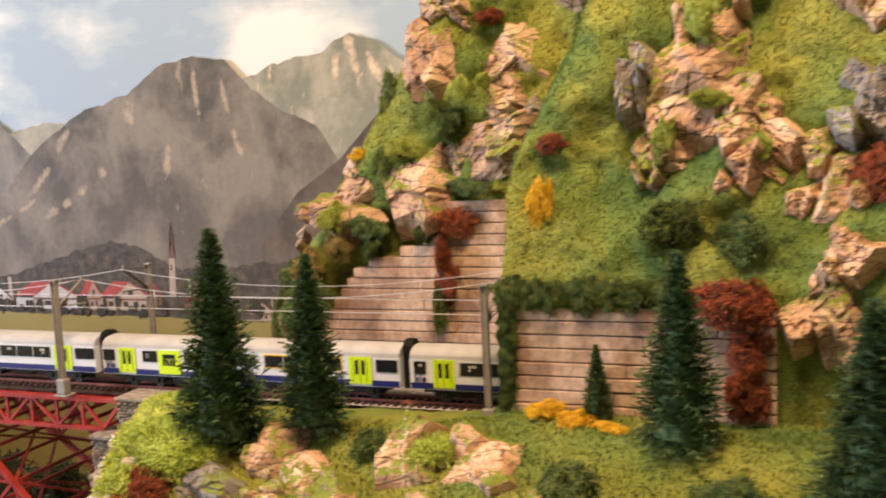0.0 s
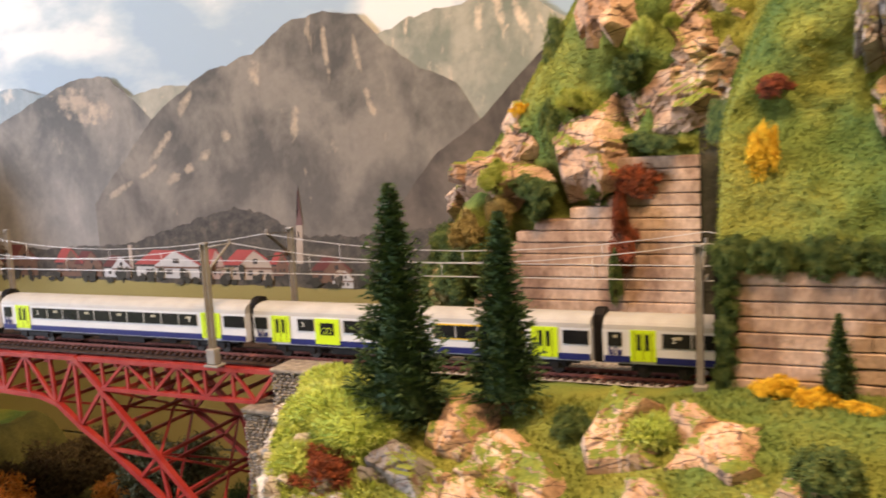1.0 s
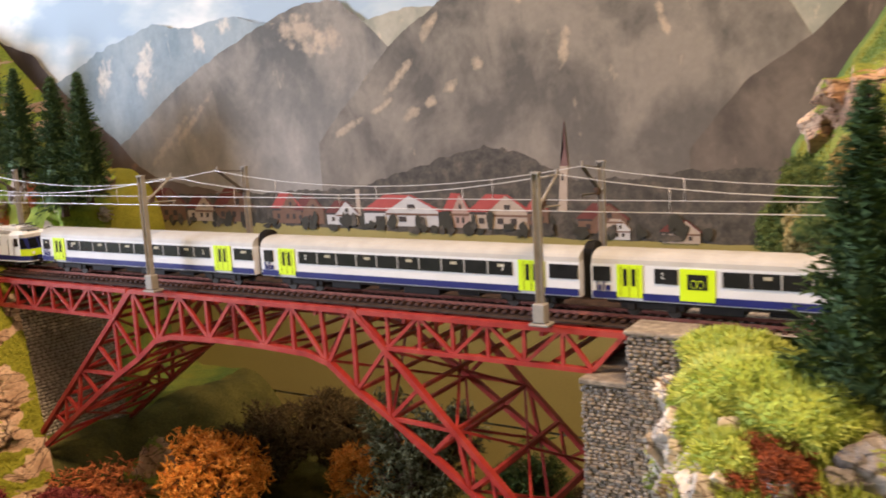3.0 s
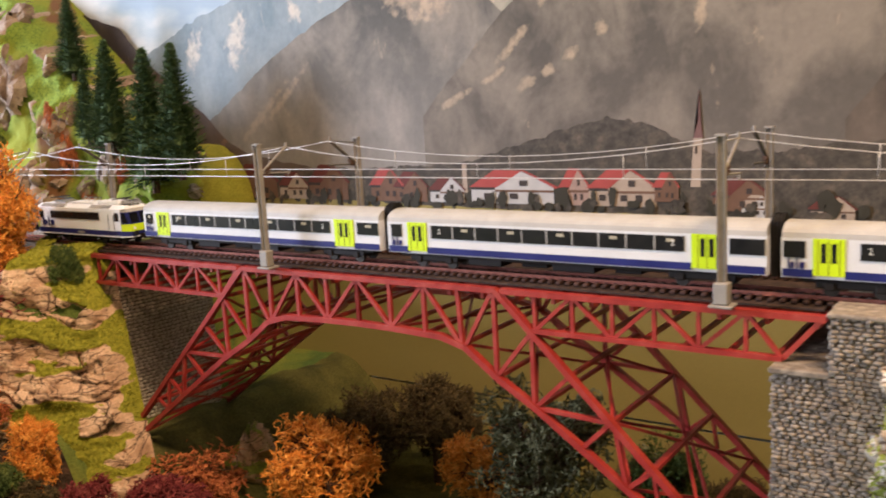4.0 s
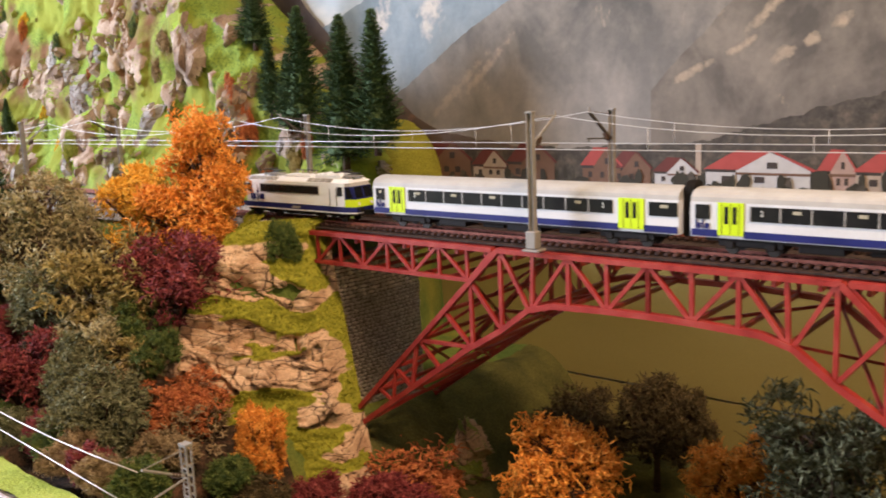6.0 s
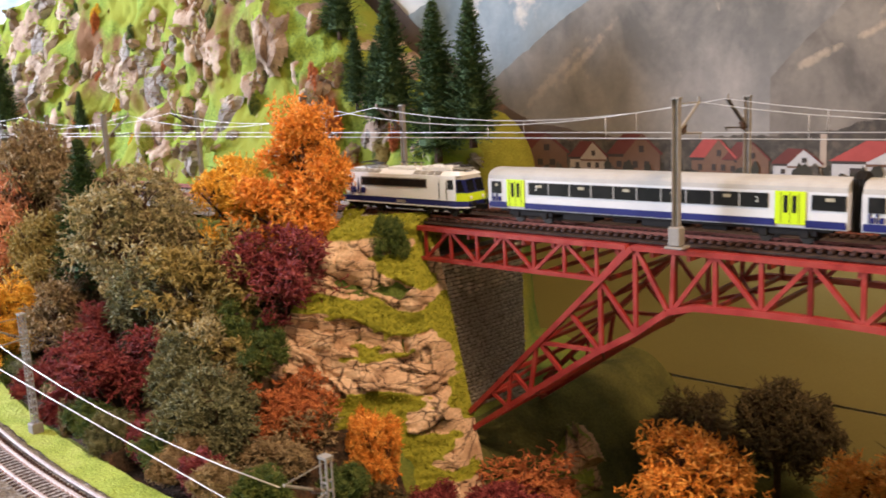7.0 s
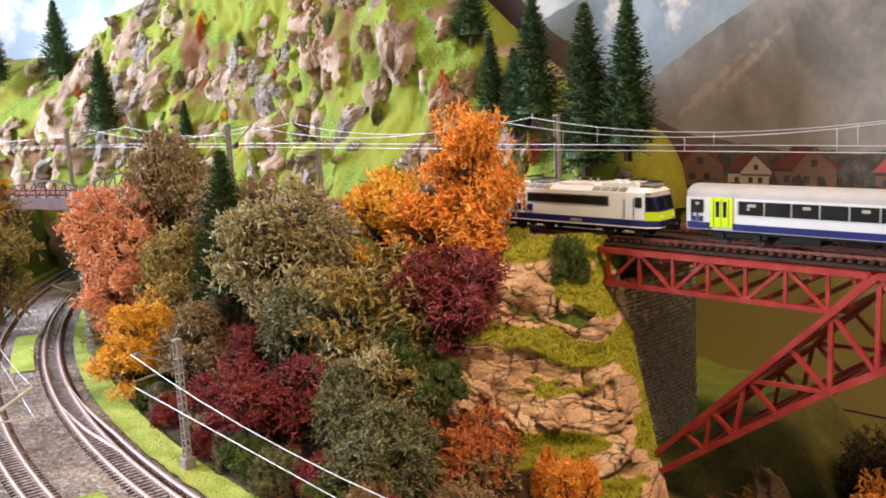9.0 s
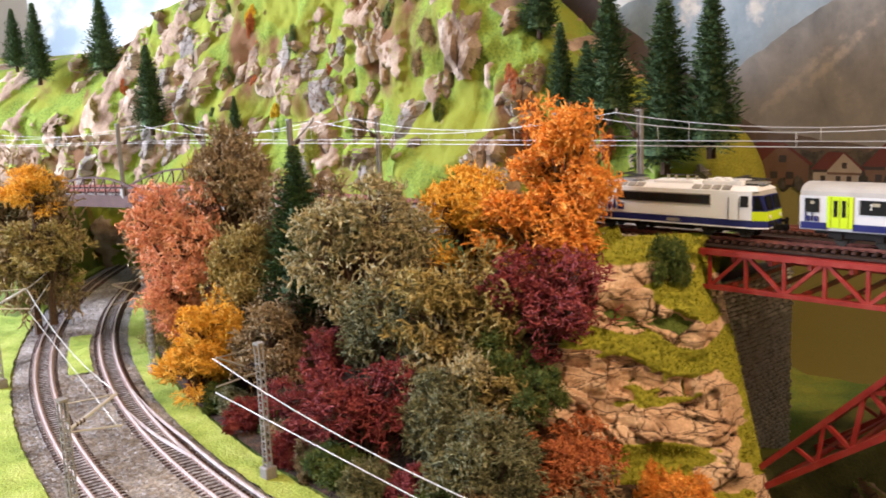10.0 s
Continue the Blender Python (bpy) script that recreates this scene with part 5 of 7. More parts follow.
def fir_crown(seed, slim):
    """A bottle-brush conifer of height 1: whorls of drooping twigs with needles."""
    rng = np.random.default_rng(seed)
    v, f = [], []
    layers = 46
    for i in range(layers):
        t = i / (layers - 1)
        z = 0.05 + 0.93 * t
        r = slim * 0.92 * (1 - t) ** 0.72 * (0.86 + 0.28 * rng.random()) + 0.012
        n = int(11 + 16 * (1 - t))
        for k in range(n):
            a = 2 * math.pi * (k + rng.random()) / n
            z = 0.05 + 0.93 * t + 0.022 * (rng.random() - 0.5)
            rr = r * (0.72 + 0.4 * rng.random())
            up = -0.25 + 0.55 * rng.random()
            d = np.array((math.cos(a), math.sin(a), 0))
            s = np.array((-math.sin(a), math.cos(a), 0))
            steps = 5
            for j in range(steps):
                q0, q1 = (j + 0.2) / steps, (j + 1.3) / steps
                p = d * rr * q0 + np.array((0, 0, z + up * q0 * r * 2 + 0.10 * rr * q0 ** 2))
                e = d * rr * q1 + np.array((0, 0, z + up * q1 * r * 2 + 0.10 * rr * q1 ** 2))
                w = (0.030 + 0.018 * rng.random()) * (1.15 - 0.5 * q0)
                for sg in (-1, 1):
                    tip = e + s * sg * w + np.array((0, 0, (rng.random() - 0.6) * 0.022))
                    b = len(v)
                    v += [p, (p + e) / 2 + np.array((0, 0, 0.010 * rng.random())), tip]
                    f.append((b, b + 1, b + 2))
                b = len(v)
                v += [p + s * 0.004, p - s * 0.004, e + np.array((0, 0, 0.014 * (rng.random() - 0.3)))]
                f.append((b, b + 1, b + 2))
    for i in range(12):
        a0, a1 = 2 * math.pi * i / 12, 2 * math.pi * (i + 1) / 12
        b = len(v)
        v += [np.array((0.55 * slim * math.cos(a0), 0.55 * slim * math.sin(a0), 0.06)), np.array((0.55 * slim * math.cos(a1), 0.55 * slim * math.sin(a1), 0.06)), np.array((0, 0, 0.9))]
        f.append((b, b + 1, b + 2))
    me = bpy.data.meshes.new("fir_crown")
    me.from_pydata([tuple(x) for x in v], [], f)
    me.materials.append(M_FIR)
    return me


def fir_trunk():
    bm = bmesh.new()
    rod(bm, (0, 0, -0.06), (0, 0, 0.97), 0.030, 0.004, n=8)
    me = bpy.data.meshes.new("fir_trunk")
    bm.to_mesh(me)
    bm.free()
    me.materials.append(M_BARK)
    return me


FIRS = [fir_crown(s, w) for s, w in ((1, 0.24), (2, 0.22), (3, 0.26))]
FIR_TRUNK = fir_trunk()


def fir(x, y, z, h, kind=0, turn=0.0, lean=(0, 0), wide=1.0, label="dark green bottle-brush fir standing on the turf", group="firs"):
    t = thing("fir_tree", (x, y, z), label, "fir tree", group)
    t.matrix_basis = Matrix.Translation((x, y, z)) @ Euler((lean[0], lean[1], turn)).to_matrix().to_4x4() @ Matrix.Diagonal((h * wide, h * wide, h, 1))
    place(new("crown", FIRS[kind]), t)
    place(new("trunk", FIR_TRUNK), t)
    return t


fir(0.893, -0.072, -0.012, 0.174, 0, 0.4, wide=0.96)
fir(0.968, -0.060, 0.004, 0.136, 1, 1.4, wide=1.0)
fir(1.240, -0.062, 0.012, 0.130, 2, 2.2, wide=0.95)
fir(1.352, -0.110, -0.020, 0.140, 0, 3.0, wide=1.15)
SMALL_FIR = (1.178, -0.022, 0.015, 0.054, 1, 0.2)
for k, (x, y, z, h) in enumerate(((-0.356, 0.252, 0.200, 0.115), (-0.308, 0.232, 0.105, 0.104), (-0.225, 0.212, 0.098, 0.144), (-0.160, 0.222, 0.045, 0.182), (-0.107, 0.225, 0.062, 0.167), (-0.268, 0.228, 0.085, 0.100))):
    fir(x, y, z, h, k % 3, k * 0.9, wide=1.0, label="tall dark green fir on the hillside", group="firs on the hillside")
for k, (x, y, z, h) in enumerate(((-1.483, 0.035, 0.218, 0.114), (-1.417, 0.050, 0.192, 0.144), (-1.312, 0.132, 0.202, 0.142), (-1.103, 0.110, 0.093, 0.145), (-0.924, 0.164, 0.080, 0.065), (-0.325, -0.150, -0.075, 0.165), (-1.75, 0.10, 0.05, 0.16))):
    fir(x, y, z, h, k % 3, 1 + k * 0.7, wide=1.0, label="dark green fir among the trees" if k == 5 else "dark green fir on the rocky hillside", group="firs on the hillside")

# ---------- broadleaf trees ----------
def leaf_mat(name, cols, fine=0.3):
    return material(name, cols, 170, 0.8, fine=fine, fscale=900, spread=(0.30, 0.66))


LEAVES = {
    "orange": leaf_mat("orange_leaves", [(0.420, 0.110, 0.015), (0.750, 0.280, 0.045), (0.900, 0.460, 0.110)]),
    "amber": leaf_mat("amber_leaves", [(0.450, 0.200, 0.020), (0.800, 0.420, 0.050), (0.900, 0.600, 0.120)]),
    "rust": leaf_mat("rust_leaves", [(0.203, 0.065, 0.029), (0.435, 0.131, 0.051), (0.609, 0.232, 0.087)]),
    "coral": leaf_mat("coral_leaves", [(0.420, 0.150, 0.085), (0.720, 0.310, 0.180), (0.800, 0.480, 0.310)]),
    "wine": leaf_mat("wine_red_leaves", [(0.060, 0.010, 0.013), (0.195, 0.032, 0.038), (0.340, 0.090, 0.085)]),
    "olive": leaf_mat("olive_leaves", [(0.105, 0.078, 0.022), (0.290, 0.222, 0.078), (0.490, 0.400, 0.170)]),
    "grey": leaf_mat("grey_green_leaves", [(0.115, 0.100, 0.048), (0.310, 0.265, 0.140), (0.530, 0.460, 0.280)]),
    "green": leaf_mat("dull_green_leaves", [(0.034, 0.038, 0.018), (0.125, 0.128, 0.064), (0.285, 0.290, 0.175)]),
    "brown": leaf_mat("brown_leaves", [(0.090, 0.058, 0.027), (0.252, 0.180, 0.099), (0.432, 0.333, 0.207)]),
    "moss": leaf_mat("dark_moss_clumps", [(0.026, 0.051, 0.014), (0.072, 0.109, 0.029), (0.160, 0.189, 0.051)]),
    "bright": leaf_mat("bright_green_clumps", [(0.190, 0.240, 0.040), (0.310, 0.360, 0.065), (0.440, 0.480, 0.130)]),
    "umber": leaf_mat("umber_brush", [(0.028, 0.020, 0.010), (0.070, 0.052, 0.024), (0.135, 0.100, 0.046)]),
    "yellow": leaf_mat("yellow_blossom", [(0.420, 0.220, 0.012), (0.680, 0.410, 0.020), (0.780, 0.560, 0.050)]),
    "red": leaf_mat("red_brown_blossom", [(0.075, 0.034, 0.016), (0.185, 0.050, 0.022), (0.360, 0.092, 0.034)]),
}


def crown_mesh(seed, puffs, strands, size, squash=1.0, spread=1.0):
    """A crown within a unit ball: uneven puffs of curly foam strands with gaps."""
    rng = np.random.default_rng(seed)
    centres, radii = [], []
    for k in range(puffs):
        d = rng.normal(size=3)
        d /= np.linalg.norm(d)
        centres.append(d * 0.66 * rng.random() ** 0.4 * spread * np.array((1, 1, squash)))
        radii.append(0.15 + 0.22 * rng.random())
    n = puffs * strands
    c = np.repeat(np.array(centres), strands, axis=0)
    r = np.repeat(np.array(radii), strands)
    d = rng.normal(size=(n, 3))
    d /= np.linalg.norm(d, axis=1)[:, None]
    p = c + d * (r * (0.62 + 0.45 * rng.random(n)))[:, None]
    keep = fbm(p + 5, 4.8, 3, seed) > 0.507
    p, d = p[keep], d[keep]
    n = len(p)
    way = rng.normal(size=(n, 3)) + 0.5 * d
    way /= np.linalg.norm(way, axis=1)[:, None]
    rings = []
    for k in range(5):
        side = np.cross(way, rng.normal(size=(n, 3)))
        side /= np.linalg.norm(side, axis=1)[:, None]
        other = np.cross(way, side)
        w = size * (0.45, 0.80, 0.85, 0.70, 0.3)[k] * (0.7 + 0.6 * rng.random(n))[:, None]
        rings.append(np.stack([p + w * (side * math.cos(q) + other * math.sin(q)) for q in (0, 2.09, 4.19)], axis=1))
        p = p + way * size * 3.0
        way = way + 0.9 * rng.normal(size=(n, 3))
        way /= np.linalg.norm(way, axis=1)[:, None]
    v = np.stack(rings, axis=1).reshape(-1, 3)
    base = (np.arange(n) * 15)[:, None]
    f = []
    for k in range(4):
        for q in range(3):
            a, b = 3 * k + q, 3 * k + (q + 1) % 3
            f.append(base + np.array((a, b, b + 3, a + 3)))
    f = np.concatenate(f)
    me = bpy.data.meshes.new("crown")
    me.from_pydata(v.tolist(), [], f.tolist())
    me.materials.append(LEAVES["olive"])
    return me, np.array(centres)


def limb_mesh(seed, centres):
    rng = np.random.default_rng(seed)
    bm = bmesh.new()
    rod(bm, (0, 0, -1.5), (0, 0, -0.15), 0.075, 0.05, n=7)
    for c in centres:
        fork = Vector((c[0] * 0.3, c[1] * 0.3, -0.45 + 0.3 * rng.random()))
        rod(bm, (0, 0, -0.75), fork, 0.035, 0.028, n=5)
        rod(bm, fork, Vector(c), 0.028, 0.010, n=5)
        for k in range(5):
            d = Vector(rng.normal(size=3)).normalized()
            elbow = Vector(c) * 0.85 + d * 0.14
            rod(bm, Vector(c) * 0.75, elbow, 0.010, 0.008, n=4)
            rod(bm, elbow, elbow + (d + 0.5 * Vector(rng.normal(size=3))) * 0.14, 0.008, 0.004, n=4)
    me = bpy.data.meshes.new("limbs")
    bm.to_mesh(me)
    bm.free()
    me.materials.append(M_BARK)
    return me


CROWNS = []
for k, (puffs, leaves, size, squash) in enumerate(((24, 270, 0.0166, 1.0), (21, 300, 0.0170, 1.1), (28, 240, 0.0162, 0.95), (22, 290, 0.0170, 1.05))):
    me, cs = crown_mesh(50 + k, puffs, leaves, size, squash)
    CROWNS.append((me, limb_mesh(70 + k, cs)))
me, cs = crown_mesh(66, 46, 170, 0.0150, 1.0, 1.12)
CROWNS.append((me, limb_mesh(76, cs)))


def twig_mesh(centres):
    bm = bmesh.new()
    for c in centres:
        rod(bm, (0, 0, -0.55), Vector(c), 0.03, 0.012, n=5)
    me = bpy.data.meshes.new("twigs")
    bm.to_mesh(me)
    bm.free()
    me.materials.append(M_BARK)
    return me


BUSHES = []
for k in range(2):
    me, cs = crown_mesh(90 + k, 22, 420, 0.017, 0.7)
    BUSHES.append((me, twig_mesh(cs)))


def tinted(name, me, parent, colour):
    ob = place(new(name, me), parent)
    ob.material_slots[0].link = "OBJECT"
    ob.material_slots[0].material = LEAVES[colour]
    return ob


small_fir = fir(*SMALL_FIR, wide=1.05, label="small olive green fir before the sandstone wall")
for child in small_fir.children:
    if child.name.startswith("crown"):
        child.material_slots[0].link = "OBJECT"
        child.material_slots[0].material = LEAVES["moss"]
WORDS = {"orange": "orange autumn", "amber": "amber autumn", "rust": "rust-brown autumn", "coral": "coral-pink autumn", "wine": "wine-red autumn", "olive": "olive-brown",
         "grey": "grey-green", "green": "dull green", "brown": "brown autumn", "moss": "dark mossy green", "bright": "bright green", "umber": "umber-brown wiry", "yellow": "yellow flowering", "red": "red-brown flowering"}


def tree(x, y, z, r, rz, colour, kind=0, turn=0.0, group="autumn trees"):
    """A model tree with crown centre x, y, z, radius r and half height rz."""
    t = thing("autumn_tree", (x, y, z), "%s model tree with a lacy foam crown" % WORDS[colour], "tree", group)
    t.matrix_basis = Matrix.Translation((x, y, z)) @ Matrix.Rotation(turn, 4, "Z") @ Matrix.Diagonal((r, r, rz, 1))
    tinted("crown", CROWNS[kind][0], t, colour)
    place(new("trunk", CROWNS[kind][1]), t)
    return t


def bush(x, y, z, sx, sy, sz, colour, kind=0, turn=0.0, group="bushes"):
    t = thing("bush", (x, y, z), "%s foam bush clinging to the slope" % WORDS[colour], "bush", group)
    t.matrix_basis = Matrix.Translation((x, y, z)) @ Matrix.Rotation(turn, 4, "Z") @ Matrix.Diagonal((sx, sy, sz, 1))
    tinted("crown", BUSHES[kind][0], t, colour)
    place(new("stem", BUSHES[kind][1]), t)
    return t

# ---------- rocks ----------
def outcrop(c, normal, w, h, tilt, bulge, seed, mat, res=40, freq=1.7, jag=0.62, group="rock outcrops", label="angular tan rock outcrop with dark cracks", category="rock"):
    """A jagged rock set into a slope: centre, facing, half width and half height."""
    nv = Vector(normal).normalized()
    uv = Vector((0, 0, 1)).cross(nv).normalized()
    vv = nv.cross(uv)
    t = math.radians(tilt)
    uv, vv = uv * math.cos(t) + vv * math.sin(t), vv * math.cos(t) - uv * math.sin(t)
    g = np.linspace(-1.2, 1.2, res)
    u, v = np.meshgrid(g, g)
    rng = np.random.default_rng(seed)
    top, second = np.full(u.shape, -9.0), np.full(u.shape, -9.0)
    strike = rng.normal(0, 0.25)
    for k in range(3 + int(2.2 * freq)):
        cu, cv = (0, 0) if k == 0 else rng.uniform(-0.68, 0.68, 2)
        a = rng.uniform(0.75, 0.95) if k == 0 else rng.uniform(0.32, 0.62)
        b = a * rng.uniform(0.55, 0.95)
        th = strike + rng.normal(0, 0.25)
        lu, lv = ((u - cu) * math.cos(th) + (v - cv) * math.sin(th)) / b, ((v - cv) * math.cos(th) - (u - cu) * math.sin(th)) / a
        slab = rng.uniform(0.45, 0.95) + jag * rng.uniform(-0.55, 0.55) * lu + jag * rng.uniform(-0.45, 0.45) * lv
        for q in range(5):
            phi = 2 * math.pi * (q + rng.uniform(-0.4, 0.4)) / 5
            slab = np.minimum(slab, rng.uniform(1.2, 4.0) * (rng.uniform(0.62, 1.08) - lu * math.cos(phi) - lv * math.sin(phi)))
        second = np.where(slab > top, top, np.maximum(second, slab))
        top = np.maximum(top, slab)
    crack = np.where(second > -0.1, 0.25 + 0.75 * smooth(0.0, 0.05, top - second), 1.0)
    grain = fbm(stack(u * 3, v * 3, seed), 1.6, 4, seed).reshape(u.shape) - 0.5
    lean = rng.uniform(0.3, 0.9)
    chip, rim = facets(u * 3.6 + 2.0 * grain + lean * v * 3.6, v * 5.2 + 2.0 * grain - lean * u * 2.0, seed + 7)
    if res > 30:
        crack = np.minimum(crack, np.where(grain > -0.06, 0.30 + 0.70 * smooth(0.0, 0.09, rim), 1.0))
    off = bulge * (np.clip(top, -1.0, 2.0) + 0.20 * grain + 0.15 * chip)
    r = np.where(top > -0.9, 0.5, 2.0)
    p = np.array(c)[None] + stack(u, u, u) * np.array(uv) * w + stack(v, v, v) * np.array(vv) * h + stack(off, off, off) * np.array(nv)
    idx = np.arange(res * res).reshape(res, res)
    f = np.stack([idx[:-1, :-1], idx[:-1, 1:], idx[1:, 1:], idx[1:, :-1]], axis=-1).reshape(-1, 4)
    f = f[(r.ravel()[f].max(axis=1) < 1.12)]
    ob = raw("rock", p - np.array(c), f, mat)
    ob.location = c
    ob.data.attributes.new("crack", "FLOAT", "POINT").data.foreach_set("value", crack.ravel().astype(np.float32))
    return tagged(ob, label, category, group)


def on_right(x, z):
    return float(right_hill_y(np.array([[x]]), np.array([[z]]))[0, 0])


def on_left(x, z):
    return float(left_hill_y(np.array([[x]]), np.array([[z]]))[0][0, 0])


for k, (x, z, a, b, tilt) in enumerate((
        (0.988, 0.304, 0.028, 0.038, 0), (1.048, 0.292, 0.048, 0.044, -15), (1.058, 0.246, 0.026, 0.018, 0), (1.040, 0.213, 0.052, 0.030, 25),
        (0.970, 0.176, 0.040, 0.042, 35), (0.898, 0.180, 0.042, 0.034, 25), (0.880, 0.148, 0.054, 0.030, 15), (1.008, 0.352, 0.034, 0.024, 0),
        (1.082, 0.225, 0.030, 0.034, 0), (1.010, 0.200, 0.036, 0.030, 35), (0.845, 0.133, 0.034, 0.020, 10))):
    outcrop((x, on_right(x, z) + 0.004, z), (-0.25, -1, 0.25), a, b, tilt, 0.015, 10 + k, M_ROCK_GREY if k in (8,) else M_ROCK, 56, 2.2, 0.9)
for k, (x, z, a, b, tilt) in enumerate((
        (1.232, 0.262, 0.044, 0.046, 10), (1.250, 0.222, 0.042, 0.036, 25), (1.224, 0.205, 0.030, 0.040, -15), (1.200, 0.254, 0.016, 0.034, 0),
        (1.213, 0.187, 0.018, 0.024, 0), (1.302, 0.203, 0.036, 0.024, -40), (1.340, 0.172, 0.030, 0.042, -20), (1.281, 0.190, 0.020, 0.022, 0),
        (1.338, 0.096, 0.026, 0.036, -15), (1.365, 0.231, 0.026, 0.032, 0), (1.160, 0.335, 0.034, 0.014, 0), (1.268, 0.285, 0.026, 0.040, 0), (1.350, 0.128, 0.026, 0.022, 0), (1.37, 0.30, 0.03, 0.04, 0))):
    outcrop((x, on_right(x, z) + 0.003, z), (-0.2, -1, 0.3), a, b, tilt, 0.022, 40 + k, M_ROCK_GREY if k in (3, 9) else (M_ROCK_PALE if k in (5, 6, 7, 12) else M_ROCK), 52, 2.0, 0.85)
for k, (x, y, z, a, b, tilt) in enumerate((
        (0.938, -0.077, -0.008, 0.036, 0.038, -25), (0.973, -0.093, -0.019, 0.034, 0.028, -30), (1.046, -0.084, -0.011, 0.033, 0.038, -20), (1.106, -0.086, -0.008, 0.040, 0.038, -30),
        (0.906, -0.113, -0.028, 0.040, 0.022, -10), (1.010, -0.112, -0.030, 0.036, 0.026, -20),
        (0.960, -0.124, -0.036, 0.042, 0.026, -25), (1.080, -0.122, -0.034, 0.036, 0.028, -30), (0.86, -0.145, -0.052, 0.04, 0.026, 0), (1.16, -0.125, -0.028, 0.04, 0.026, -20))):
    outcrop((x, y, z), (-0.1, -0.62, 0.78), a, b, tilt, 0.015, 70 + k, M_ROCK_GREY if k in (4, 8) else M_ROCK_PALE, 64, freq=0.7, jag=0.4, group="rocks along the ledge", label="pale layered rock along the grassy ledge")
for k, (x, y, z, a) in enumerate(((0.788, -0.062, -0.020, 0.013), (0.797, -0.090, -0.034, 0.016), (0.830, -0.106, -0.022, 0.016), (0.828, -0.136, -0.042, 0.020), (0.809, -0.118, -0.050, 0.018), (0.788, -0.075, -0.062, 0.016))):
    outcrop((x, y, z), (-0.5, -0.65, 0.55), a, a * 1.1, 20, 0.014, 90 + k, M_ROCK_WHITE, 40, freq=1.2, group="rocks along the ledge", label="pale grey rock beside the stone pier")
# the rock face beside the bridge: turf ledges over split tan slabs
def cliff_shape(p, z):
    """Points of the face from p (along it, 0 at its edge beside the bridge) and height; also how much rock shows, and the cracks."""
    edge_x = 0.003 - 0.335 * np.minimum(z, 0.0) + 0.06 * np.maximum(z, 0.0)
    u, back = np.minimum(p, 0), np.maximum(p, 0)
    x, y = edge_x + u + 0.10 * back, -0.012 + 1.15 * u + 0.12 * z + 0.02 * smooth(-0.03, 0.01, z) + back
    side = -(0.052 + 0.42 * np.maximum(-0.01 - z, 0))
    y = y + 2.4 * np.maximum(side - p, 0)
    q = stack(p, 0, z)
    wide = fbm(q * np.array((0.8, 1, 1.25)), 30, 4, 61).reshape(x.shape)
    wob = fbm(q, 26, 3, 63).reshape(x.shape) - 0.5
    ledge = fbm(np.stack([q[:, 0] * 0.5, q[:, 1], q[:, 2] + 0.35 * q[:, 0]], axis=1), 46, 3, 66).reshape(x.shape)
    rock = smooth(0.475, 0.525, 0.55 * wide + 0.45 * ledge + 0.03 * wob - 0.004 + 0.020 * smooth(-0.03, -0.004, p) + 0.018 * smooth(-0.14, -0.19, z)) * (1 - smooth(-0.018, -0.004, z))
    h1, b1 = facets(p * 30 + 3.0 * wob + 0.5 * z * 30, z * 40 + 3.0 * wob, 71, tilt=3.2)
    h2, b2 = facets(p * 74 - 20 * z + 3.5 * wob, z * 60 + 30 * p, 75, tilt=2.6)
    h3, b3 = facets(p * 150 + 30 * z, z * 120 + 5 * wob - 40 * p, 79, tilt=2.0)
    some = fbm(q, 60, 2, 64).reshape(x.shape)
    crack = np.minimum(smooth(0.0, 0.05, b1), np.where(some > 0.46, 0.25 + 0.75 * smooth(0.0, 0.07, b2), 1.0))
    crack = np.minimum(crack, np.where(some < 0.5, 0.45 + 0.55 * smooth(0.0, 0.12, b3), 1.0))
    out = rock * (0.0100 * h1 + 0.0050 * h2 + 0.0018 * h3 - 0.0024 * (1 - crack)) + 0.030 * (wide - 0.5) + (1 - rock) * 0.0035 * (0.6 + wob)
    out = out * (1 - smooth(0.0, 0.02, back))
    return x + 0.55 * out, y - 0.72 * out, z + 0.38 * out, rock, np.maximum(crack, 1 - rock)


cliff_p, cliff_z = np.meshgrid(np.concatenate([np.linspace(-0.19, 0.0, 250), np.linspace(0.0015, 0.035, 12)]), np.linspace(-0.30, 0.006, 330))
kx, ky, kz, cliff_rock, cliff_crack = cliff_shape(cliff_p, cliff_z)
# the turf on its head runs back to the track
head = smooth(-0.004, 0.006, cliff_z)
ky = ky + 0.030 * head * (ky < 0.0)
cliff = tagged(sheet("cliff", kx, ky, kz, M_CLIFF), "tan split rock face with dark cracks and mossy turf ledges beside the bridge", "rock face", kind="structure")
for key, values in (("rock", cliff_rock), ("crack", cliff_crack)):
    cliff.data.attributes.new(key, "FLOAT", "POINT").data.foreach_set("value", values.ravel().astype(np.float32))
outcrop((0.10, 0.09, -0.25), (0.45, -0.80, 0.42), 0.04, 0.04, 0, 0.021, 117, M_ROCK, 56, 2.6, 0.7, "rocks of the gorge", "brown rock at the foot of the bridge arch")

